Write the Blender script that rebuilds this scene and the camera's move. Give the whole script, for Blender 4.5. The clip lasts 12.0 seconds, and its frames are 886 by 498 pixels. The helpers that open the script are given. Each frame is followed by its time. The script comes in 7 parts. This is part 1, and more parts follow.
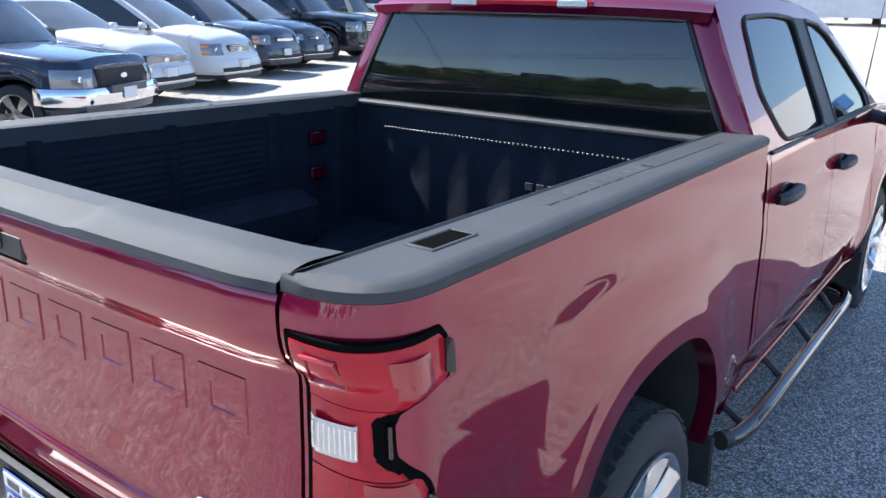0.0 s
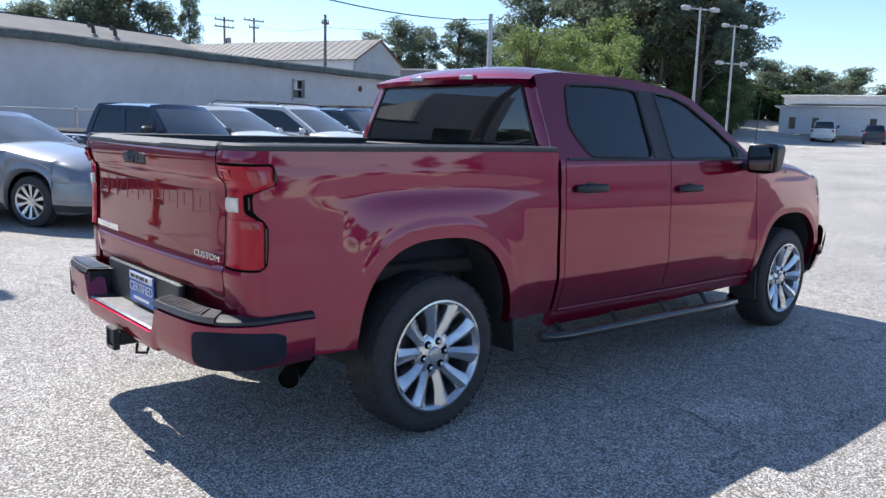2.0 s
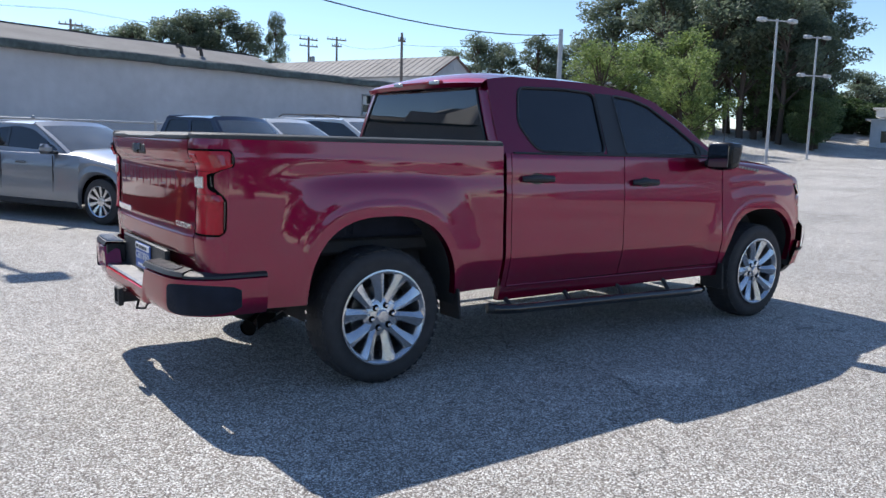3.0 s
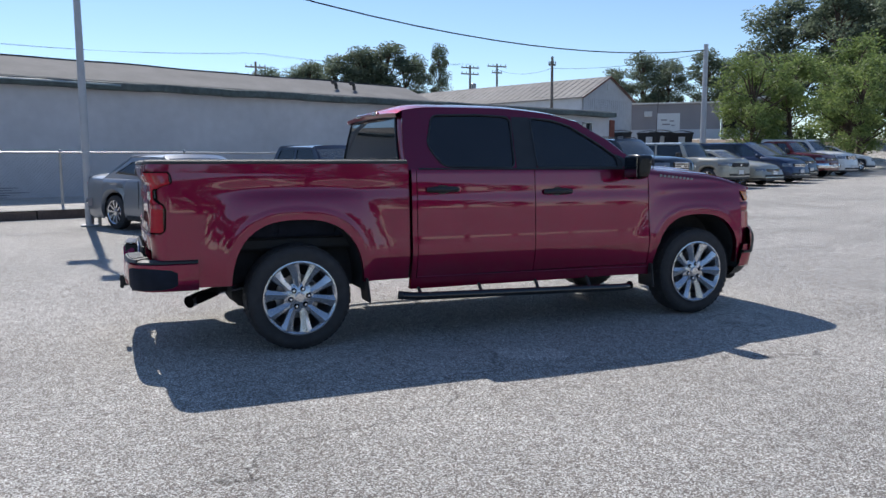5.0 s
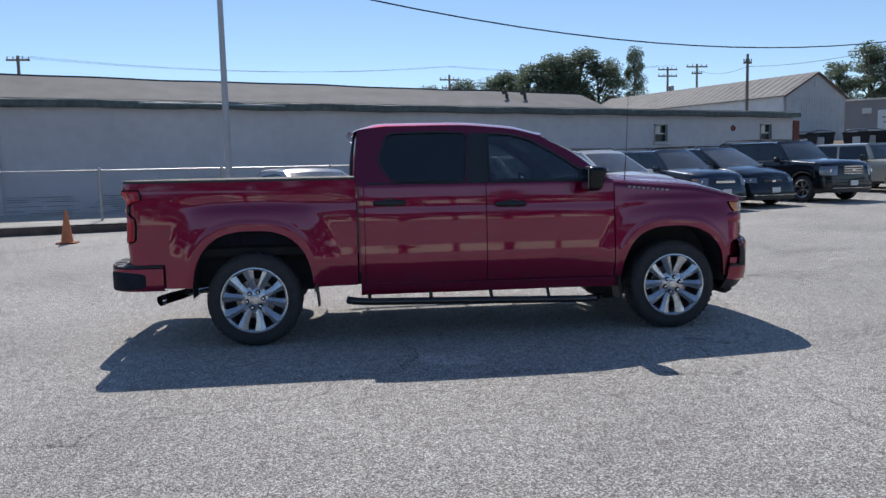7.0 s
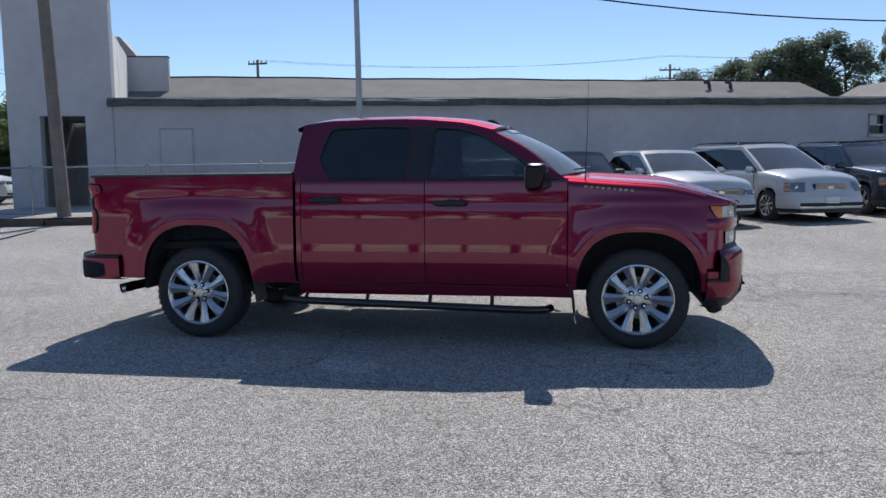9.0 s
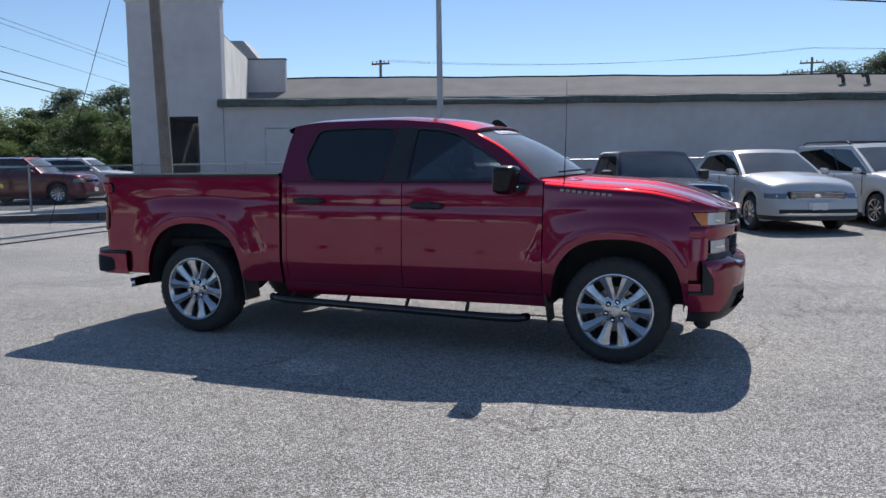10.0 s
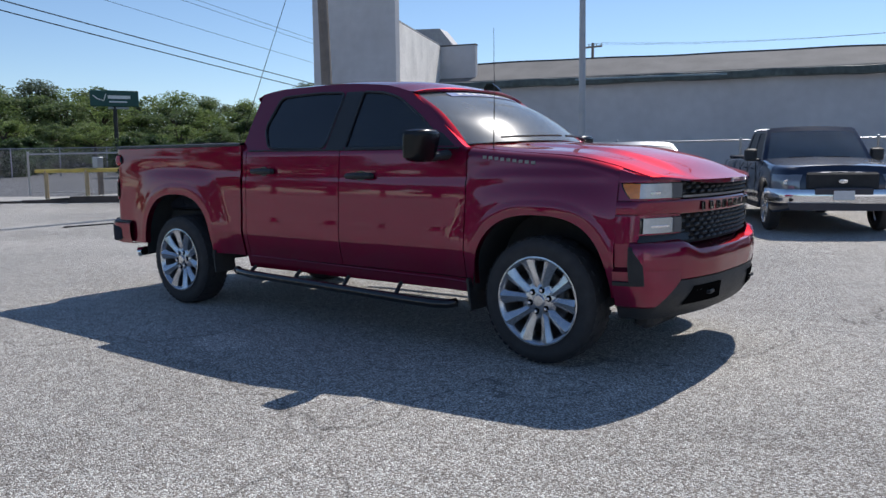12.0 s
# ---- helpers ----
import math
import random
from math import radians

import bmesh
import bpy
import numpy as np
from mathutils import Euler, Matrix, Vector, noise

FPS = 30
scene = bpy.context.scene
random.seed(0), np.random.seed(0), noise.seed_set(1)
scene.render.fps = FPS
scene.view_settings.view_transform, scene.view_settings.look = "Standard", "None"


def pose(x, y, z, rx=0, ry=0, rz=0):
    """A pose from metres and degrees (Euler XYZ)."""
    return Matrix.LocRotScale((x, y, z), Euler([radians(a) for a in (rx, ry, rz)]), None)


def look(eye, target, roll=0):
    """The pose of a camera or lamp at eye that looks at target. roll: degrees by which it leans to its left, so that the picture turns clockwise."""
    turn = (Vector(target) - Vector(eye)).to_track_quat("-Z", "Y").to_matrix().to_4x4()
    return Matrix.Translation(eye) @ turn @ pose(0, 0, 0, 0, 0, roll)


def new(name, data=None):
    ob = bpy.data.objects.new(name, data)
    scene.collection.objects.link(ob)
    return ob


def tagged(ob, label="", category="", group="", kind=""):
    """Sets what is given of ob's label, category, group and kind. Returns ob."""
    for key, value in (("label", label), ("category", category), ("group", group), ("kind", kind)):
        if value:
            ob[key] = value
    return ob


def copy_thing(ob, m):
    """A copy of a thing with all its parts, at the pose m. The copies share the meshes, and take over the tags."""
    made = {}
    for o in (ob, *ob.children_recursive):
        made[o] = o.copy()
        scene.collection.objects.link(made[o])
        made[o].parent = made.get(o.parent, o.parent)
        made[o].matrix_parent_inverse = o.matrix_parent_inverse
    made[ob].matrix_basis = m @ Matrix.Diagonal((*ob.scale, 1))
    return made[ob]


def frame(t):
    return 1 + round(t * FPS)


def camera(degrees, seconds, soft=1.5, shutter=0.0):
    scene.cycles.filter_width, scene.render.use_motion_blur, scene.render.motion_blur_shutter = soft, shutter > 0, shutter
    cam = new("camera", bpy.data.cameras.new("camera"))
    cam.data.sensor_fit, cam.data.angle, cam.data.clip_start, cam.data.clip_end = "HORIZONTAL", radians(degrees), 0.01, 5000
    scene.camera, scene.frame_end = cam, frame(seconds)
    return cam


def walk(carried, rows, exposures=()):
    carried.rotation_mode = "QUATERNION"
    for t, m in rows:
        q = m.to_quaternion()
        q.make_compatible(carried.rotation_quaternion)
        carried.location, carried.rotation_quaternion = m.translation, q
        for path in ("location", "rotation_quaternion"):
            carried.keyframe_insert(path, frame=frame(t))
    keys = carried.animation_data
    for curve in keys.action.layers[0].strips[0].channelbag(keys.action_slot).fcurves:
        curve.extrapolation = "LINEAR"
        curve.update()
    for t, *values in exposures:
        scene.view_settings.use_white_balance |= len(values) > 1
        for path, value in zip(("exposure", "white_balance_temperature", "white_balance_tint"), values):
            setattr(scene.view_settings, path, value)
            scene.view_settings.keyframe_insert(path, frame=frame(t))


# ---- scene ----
cam = camera(59.2, 12.0)
PATH = [
    (0, (-1.782, -1.596, 1.811), (-0.236, -0.472, 1.224), 1.5),
    (0.5, (-2.001, -2.133, 1.743), (-0.499, -0.887, 1.303), 2.3),
    (1, (-2.255, -2.675, 1.661), (-0.803, -1.349, 1.294), 2.2),
    (1.5, (-2.405, -3.256, 1.597), (-1.019, -1.851, 1.272), 1.8),
    (2, (-2.506, -3.813, 1.528), (-1.191, -2.338, 1.223), 1.7),
    (2.5, (-2.438, -4.345, 1.468), (-1.201, -2.8, 1.181), 1.5),
    (3, (-2.336, -4.819, 1.43), (-1.182, -3.208, 1.159), 1.6),
    (5, (-1.239, -6.79, 1.42), (-0.477, -4.954, 1.201), -0.1),
    (5.5, (-0.891, -7.206, 1.444), (-0.237, -5.328, 1.235), -0.5),
    (6, (-0.412, -7.484, 1.452), (0.117, -5.565, 1.25), -0.9),
    (6.5, (0.151, -7.623, 1.456), (0.543, -5.671, 1.26), -1.1),
    (7, (0.797, -7.733, 1.465), (1.041, -5.758, 1.269), -1.1),
    (9, (3.304, -7.272, 1.45), (2.954, -5.313, 1.248), -0.7),
    (9.5, (3.888, -7.067, 1.459), (3.374, -5.145, 1.255), -0.6),
    (10, (4.49, -6.811, 1.47), (3.815, -4.94, 1.266), -0.4),
    (10.5, (5.011, -6.484, 1.435), (4.191, -4.671, 1.229), -0.2),
    (11, (5.491, -6.104, 1.375), (4.54, -4.358, 1.164), -0.2),
    (11.5, (5.861, -5.668, 1.33), (4.786, -3.995, 1.113), -0.3),
    (12, (6.173, -5.186, 1.292), (4.978, -3.599, 1.064), -0.5),
]
walk(cam, [(t, look(eye, target, roll)) for t, eye, target, roll in PATH],
     [(t_, e_ - 0.12, 6380, 11) for t_, e_ in ((0, 1.55), (0.5, 1.44), (1, 1.25), (2, 0.9), (3, 0.65), (5, 0.34), (7, 0.1), (9.5, 0.06), (12, 0.12))])

# ---- light ----
SUN_DIR = Vector((-0.06, 0.893, 1.0)).normalized()
world = bpy.data.worlds.new("sky")
scene.world = world
world.use_nodes = True
wn = world.node_tree.nodes
sky = wn.new("ShaderNodeTexSky")
sky.sky_type = "NISHITA"
sky.sun_disc = False
sky.sun_elevation = math.asin(SUN_DIR.z)
sky.sun_rotation = math.atan2(SUN_DIR.x, SUN_DIR.y)
sky.air_density, sky.dust_density, sky.ozone_density = 0.9, 0.05, 4.0
wn["Background"].inputs["Strength"].default_value = 0.122
world.node_tree.links.new(sky.outputs[0], wn["Background"].inputs["Color"])

sun = new("sun", bpy.data.lights.new("sun", "SUN"))
sun.data.energy = 4.2
sun.data.angle = radians(0.5)
sun.data.color = (1.0, 0.95, 0.88)
sun.matrix_world = look((0, 0, 50), Vector((0, 0, 50)) - SUN_DIR * 10)


# ---- materials ----
def base_mat(name):
    m = bpy.data.materials.new(name)
    m.use_nodes = True
    return m, m.node_tree.nodes, m.node_tree.links, m.node_tree.nodes["Principled BSDF"]


def mat(name, col, rough=0.6, metal=0.0, vary=0.15, scale=6.0, bump=0.0, bump_scale=60.0, coat=0.0, fine=0.0, fine_scale=200.0, rand=0.0):
    """A surface whose colour varies at two scales, with fine relief."""
    m, n, l, p = base_mat(name)
    p.inputs["Roughness"].default_value = rough
    p.inputs["Metallic"].default_value = metal
    p.inputs["Coat Weight"].default_value = coat
    p.inputs["Coat Roughness"].default_value = 0.03
    co = n.new("ShaderNodeTexCoord")
    big = n.new("ShaderNodeTexNoise")
    big.inputs["Scale"].default_value, big.inputs["Detail"].default_value = scale, 5
    l.new(co.outputs["Object"], big.inputs["Vector"])
    small = n.new("ShaderNodeTexNoise")
    small.inputs["Scale"].default_value, small.inputs["Detail"].default_value = fine_scale, 2
    l.new(co.outputs["Object"], small.inputs["Vector"])
    r1 = n.new("ShaderNodeMapRange")
    r1.inputs[1].default_value, r1.inputs[2].default_value = 0.25, 0.75
    r1.inputs[3].default_value, r1.inputs[4].default_value = 1 - vary, 1 + vary
    l.new(big.outputs[0], r1.inputs[0])
    r2 = n.new("ShaderNodeMapRange")
    r2.inputs[1].default_value, r2.inputs[2].default_value = 0.3, 0.7
    r2.inputs[3].default_value, r2.inputs[4].default_value = 1 - fine, 1 + fine
    l.new(small.outputs[0], r2.inputs[0])
    mul = n.new("ShaderNodeMath")
    mul.operation = "MULTIPLY"
    l.new(r1.outputs[0], mul.inputs[0])
    l.new(r2.outputs[0], mul.inputs[1])
    out = mul.outputs[0]
    if rand:
        info = n.new("ShaderNodeObjectInfo")
        r3 = n.new("ShaderNodeMapRange")
        r3.inputs[3].default_value, r3.inputs[4].default_value = 1 - rand, 1 + rand
        l.new(info.outputs["Random"], r3.inputs[0])
        m3 = n.new("ShaderNodeMath")
        m3.operation = "MULTIPLY"
        l.new(out, m3.inputs[0])
        l.new(r3.outputs[0], m3.inputs[1])
        out = m3.outputs[0]
    vm = n.new("ShaderNodeVectorMath")
    vm.operation = "SCALE"
    vm.inputs[0].default_value = col
    l.new(out, vm.inputs["Scale"])
    l.new(vm.outputs[0], p.inputs["Base Color"])
    if bump:
        bn = n.new("ShaderNodeTexNoise")
        bn.inputs["Scale"].default_value, bn.inputs["Detail"].default_value = bump_scale, 4
        l.new(co.outputs["Object"], bn.inputs["Vector"])
        b = n.new("ShaderNodeBump")
        b.inputs["Strength"].default_value, b.inputs["Distance"].default_value = bump, 0.01
        l.new(bn.outputs[0], b.inputs["Height"])
        l.new(b.outputs[0], p.inputs["Normal"])
    return m


def paint(name, col, metal=0.35, rough=0.38, flake=0.12):
    """Car paint: a metallic base with flakes under a clear coat, with a little orange peel and dust."""
    m = mat(name, col, rough, metal, 0.06, 1.5, 0.0, 60, 1.0, flake, 900)
    n, l, p = m.node_tree.nodes, m.node_tree.links, m.node_tree.nodes["Principled BSDF"]
    co = n.new("ShaderNodeTexCoord")
    peel = n.new("ShaderNodeTexNoise")
    peel.inputs["Scale"].default_value, peel.inputs["Detail"].default_value = 4.0, 1
    l.new(co.outputs["Object"], peel.inputs["Vector"])
    b = n.new("ShaderNodeBump")
    p.inputs["Specular IOR Level"].default_value = 0.1
    b.inputs["Strength"].default_value, b.inputs["Distance"].default_value = 0.003, 0.02
    l.new(peel.outputs[0], b.inputs["Height"])
    l.new(b.outputs[0], p.inputs["Coat Normal"])
    return m


def glass(name, tint, ior=1.5, dust=0.0):
    """A pane: tinted see-through with a mirror sheen that grows at glancing angles, and a pale film for dust and sky
    haze.
    """
    m = bpy.data.materials.new(name)
    m.use_nodes = True
    n, l = m.node_tree.nodes, m.node_tree.links
    n.remove(n["Principled BSDF"])
    clear = n.new("ShaderNodeBsdfTransparent")
    clear.inputs[0].default_value = (*tint, 1)
    gloss = n.new("ShaderNodeBsdfGlossy")
    gloss.inputs["Roughness"].default_value = 0.01
    fr = n.new("ShaderNodeFresnel")
    fr.inputs[0].default_value = ior
    mix = n.new("ShaderNodeMixShader")
    l.new(fr.outputs[0], mix.inputs[0])
    l.new(clear.outputs[0], mix.inputs[1])
    l.new(gloss.outputs[0], mix.inputs[2])
    out = mix.outputs[0]
    if dust:
        film = n.new("ShaderNodeBsdfDiffuse")
        film.inputs[0].default_value = (0.80, 0.84, 0.86, 1)
        haze = n.new("ShaderNodeBsdfGlossy")
        haze.inputs["Roughness"].default_value = 0.2
        half_mix = n.new("ShaderNodeMixShader")
        half_mix.inputs[0].default_value = 0.16
        l.new(film.outputs[0], half_mix.inputs[1])
        l.new(haze.outputs[0], half_mix.inputs[2])
        co = n.new("ShaderNodeTexCoord")
        grime = n.new("ShaderNodeTexNoise")
        grime.inputs["Scale"].default_value, grime.inputs["Detail"].default_value = 3.0, 6
        l.new(co.outputs["Object"], grime.inputs["Vector"])
        amount = n.new("ShaderNodeMapRange")
        amount.inputs[1].default_value, amount.inputs[2].default_value = 0.3, 0.7
        amount.inputs[3].default_value, amount.inputs[4].default_value = dust * 0.7, dust * 1.3
        l.new(grime.outputs[0], amount.inputs[0])
        dirty = n.new("ShaderNodeMixShader")
        l.new(amount.outputs[0], dirty.inputs[0])
        l.new(out, dirty.inputs[1])
        l.new(half_mix.outputs[0], dirty.inputs[2])
        out = dirty.outputs[0]
    l.new(out, n["Material Output"].inputs[0])
    return m


def asphalt(name, stone, binder, scale, cracks=True, stains=()):
    """Worn asphalt with exposed stones, stains and hairline cracks."""
    m, n, l, p = base_mat(name)
    co = n.new("ShaderNodeTexCoord")
    v = n.new("ShaderNodeTexVoronoi")
    v.inputs["Scale"].default_value = scale
    v.inputs["Randomness"].default_value = 1.0
    l.new(co.outputs["Object"], v.inputs["Vector"])
    hsv = n.new("ShaderNodeSeparateColor")
    l.new(v.outputs["Color"], hsv.inputs[0])
    ramp = n.new("ShaderNodeValToRGB")
    e = ramp.color_ramp.elements
    e[0].position, e[0].color = 0.0, (*binder, 1)
    e[1].position, e[1].color = 1.0, (*[min(1, c * 2.6) for c in stone], 1)
    mid = e.new(0.45)
    mid.color = (*[c * 0.74 for c in stone], 1)
    l.new(hsv.outputs[0], ramp.inputs[0])
    edge = n.new("ShaderNodeMapRange")
    edge.inputs[1].default_value, edge.inputs[2].default_value = 0.25, 0.75
    edge.inputs[3].default_value, edge.inputs[4].default_value = 1.0, 0.70
    l.new(v.outputs["Distance"], edge.inputs[0])
    big = n.new("ShaderNodeTexNoise")
    big.inputs["Scale"].default_value, big.inputs["Detail"].default_value = 0.35, 6
    l.new(co.outputs["Object"], big.inputs["Vector"])
    br = n.new("ShaderNodeMapRange")
    br.inputs[1].default_value, br.inputs[2].default_value = 0.3, 0.7
    br.inputs[3].default_value, br.inputs[4].default_value = 0.83, 1.15
    l.new(big.outputs[0], br.inputs[0])
    mid_n = n.new("ShaderNodeTexNoise")
    mid_n.inputs["Scale"].default_value, mid_n.inputs["Detail"].default_value = 9.0, 4
    l.new(co.outputs["Object"], mid_n.inputs["Vector"])
    mr = n.new("ShaderNodeMapRange")
    mr.inputs[1].default_value, mr.inputs[2].default_value = 0.3, 0.7
    mr.inputs[3].default_value, mr.inputs[4].default_value = 0.88, 1.12
    l.new(mid_n.outputs[0], mr.inputs[0])

    def times(a, b):
        k = n.new("ShaderNodeMath")
        k.operation = "MULTIPLY"
        l.new(a, k.inputs[0])
        l.new(b, k.inputs[1])
        return k.outputs[0]
    f = times(times(edge.outputs[0], br.outputs[0]), mr.outputs[0])
    if cracks:
        warp = n.new("ShaderNodeTexNoise")
        warp.inputs["Scale"].default_value, warp.inputs["Detail"].default_value = 1.3, 6
        l.new(co.outputs["Object"], warp.inputs["Vector"])
        add = n.new("ShaderNodeMixRGB")
        add.blend_type = "LINEAR_LIGHT"
        add.inputs[0].default_value = 0.55
        l.new(co.outputs["Object"], add.inputs[1])
        l.new(warp.outputs["Color"], add.inputs[2])
        cv = n.new("ShaderNodeTexVoronoi")
        cv.feature = "DISTANCE_TO_EDGE"
        cv.inputs["Scale"].default_value = 0.16
        l.new(add.outputs[0], cv.inputs["Vector"])
        cr = n.new("ShaderNodeMapRange")
        cr.inputs[1].default_value, cr.inputs[2].default_value = 0.0, 0.0022
        cr.inputs[3].default_value, cr.inputs[4].default_value = 0.45, 1.0
        l.new(cv.outputs["Distance"], cr.inputs[0])
        f = times(f, cr.outputs[0])
    for sx, sy, rx, ry, turn_, gain in stains:
        mp = n.new("ShaderNodeMapping")
        mp.vector_type = "TEXTURE"
        mp.inputs["Location"].default_value = (sx, sy, 0)
        mp.inputs["Rotation"].default_value = (0, 0, radians(turn_))
        mp.inputs["Scale"].default_value = (rx, ry, 100)
        l.new(add.outputs[0] if gain < 1 else co.outputs["Object"], mp.inputs["Vector"])
        ln = n.new("ShaderNodeVectorMath")
        ln.operation = "LENGTH"
        l.new(mp.outputs[0], ln.inputs[0])
        sr = n.new("ShaderNodeMapRange")
        sr.interpolation_type = "SMOOTHSTEP"
        sr.inputs[1].default_value, sr.inputs[2].default_value = 0.75, 1.1
        sr.inputs[3].default_value, sr.inputs[4].default_value = gain, 1.0
        l.new(ln.outputs["Value"], sr.inputs[0])
        f = times(f, sr.outputs[0])
    vm = n.new("ShaderNodeVectorMath")
    vm.operation = "SCALE"
    l.new(ramp.outputs[0], vm.inputs[0])
    l.new(f, vm.inputs["Scale"])
    l.new(vm.outputs[0], p.inputs["Base Color"])
    p.inputs["Roughness"].default_value = 0.78
    p.inputs["Specular IOR Level"].default_value = 0.35
    bump = n.new("ShaderNodeBump")
    bump.inputs["Strength"].default_value, bump.inputs["Distance"].default_value = 0.95, 0.008
    bump.invert = True
    l.new(v.outputs["Distance"], bump.inputs["Height"])
    l.new(bump.outputs[0], p.inputs["Normal"])
    return m


def leafmat(name, a, b):
    """Leaves: colour differs from clump to clump, with some light let through."""
    m, n, l, p = base_mat(name)
    g = n.new("ShaderNodeNewGeometry")
    ramp = n.new("ShaderNodeValToRGB")
    ramp.color_ramp.elements[0].color = (*a, 1)
    ramp.color_ramp.elements[1].color = (*b, 1)
    l.new(g.outputs["Random Per Island"], ramp.inputs[0])
    l.new(ramp.outputs[0], p.inputs["Base Color"])
    p.inputs["Roughness"].default_value = 0.55
    tr = n.new("ShaderNodeBsdfTranslucent")
    l.new(ramp.outputs[0], tr.inputs[0])
    mix = n.new("ShaderNodeMixShader")
    mix.inputs[0].default_value = 0.52
    l.new(p.outputs[0], mix.inputs[1])
    l.new(tr.outputs[0], mix.inputs[2])
    l.new(mix.outputs[0], n["Material Output"].inputs[0])
    return m


RED = paint("red_paint", (0.225, 0.0032, 0.040), 0.90, 0.42, 0.06)
RED.node_tree.nodes["Principled BSDF"].inputs["Specular Tint"].default_value = (0.7, 0.08, 0.10, 1)
RED.node_tree.nodes["Principled BSDF"].inputs["Coat IOR"].default_value = 1.65
BLACK = mat("black_plastic", (0.022, 0.024, 0.027), 0.5, 0, 0.2, 12, 0.25, 500)
CAPBLACK = mat("rail_plastic", (0.05, 0.055, 0.06), 0.55, 0, 0.15, 6, 0.3, 700)
CAPBLACK.node_tree.nodes["Principled BSDF"].inputs["Specular IOR Level"].default_value = 0.3
GLOSSBLACK = mat("gloss_black", (0.008, 0.008, 0.009), 0.12, 0, 0.1, 6, 0, 60, 0.6)
LINER = mat("bed_liner", (0.014, 0.018, 0.030), 0.75, 0, 0.3, 10, 0.4, 260)
LINER.node_tree.nodes["Principled BSDF"].inputs["Specular IOR Level"].default_value = 0.2
RUBBER = mat("tyre_rubber", (0.034, 0.034, 0.036), 0.75, 0, 0.2, 20, 0.25, 300)
ALLOY = mat("silver_alloy", (0.62, 0.625, 0.64), 0.25, 0.92, 0.05, 20, 0, 60, 0.5)
ALLOYDARK = mat("dark_alloy", (0.14, 0.145, 0.155), 0.45, 0.7, 0.1, 20)
CHROME = mat("chrome", (0.80, 0.80, 0.82), 0.12, 1.0, 0.04, 10)
MIRRORCAP = mat("mirror_cap", (0.007, 0.007, 0.008), 0.26, 0, 0.1, 6)
MIRRORCAP.node_tree.nodes["Principled BSDF"].inputs["Specular IOR Level"].default_value = 0.35
# the low mirror colour stands in for dark surroundings it would reflect
MIRROR = mat("mirror_glass", (0.22, 0.23, 0.25), 0.03, 1.0, 0.02, 10)
STEEL = mat("steel", (0.30, 0.30, 0.31), 0.4, 1.0, 0.25, 15)
# near-black for bezels, and in place of the shade inside holes and recesses
HOLE = mat("flat_black", (0.006, 0.006, 0.006), 0.95)
HOLE.node_tree.nodes["Principled BSDF"].inputs["Specular IOR Level"].default_value = 0.0
UNDER = mat("underbody", (0.03, 0.03, 0.031), 0.8, 0, 0.3, 8, 0.3, 80)
TAILRED = mat("tail_lens", (0.44, 0.007, 0.024), 0.12, 0, 0.12, 30, 0, 60, 0.35)
TAILDARK = mat("tail_lens_deep", (0.33, 0.004, 0.016), 0.15, 0, 0.12, 30, 0, 60, 1.0)
CLEAR = mat("clear_lens", (0.55, 0.56, 0.56), 0.14, 0.5, 0.08, 60, 0.3, 120, 1.0)
TAILRED.node_tree.nodes["Principled BSDF"].inputs["Specular IOR Level"].default_value = 0.2
AMBER = mat("amber_lens", (0.75, 0.22, 0.02), 0.18, 0, 0.1, 40, 0, 60, 1.0)
TINT = glass("privacy_glass", (0.17, 0.20, 0.22), 1.85, 0.012)
TINTF = glass("front_glass", (0.56, 0.61, 0.63), 1.85, 0.012)
# the strong pale films on the windshields are partly painted sky reflection
SCREEN = glass("windshield_glass", (0.62, 0.68, 0.68), 1.6, 0.2)
CARGLASS = glass("car_glass", (0.40, 0.45, 0.47), 1.8)
CARSCREEN = glass("car_windshield", (0.55, 0.62, 0.64), 1.9, 0.13)
SEAT = mat("seat_cloth", (0.09, 0.09, 0.095), 0.9, 0, 0.2, 20, 0.3, 200)
PLATEBLUE = mat("plate_blue", (0.05, 0.13, 0.42), 0.45, 0, 0.08, 20)
WHITE = mat("white_enamel", (0.75, 0.75, 0.74), 0.45, 0, 0.06, 10)


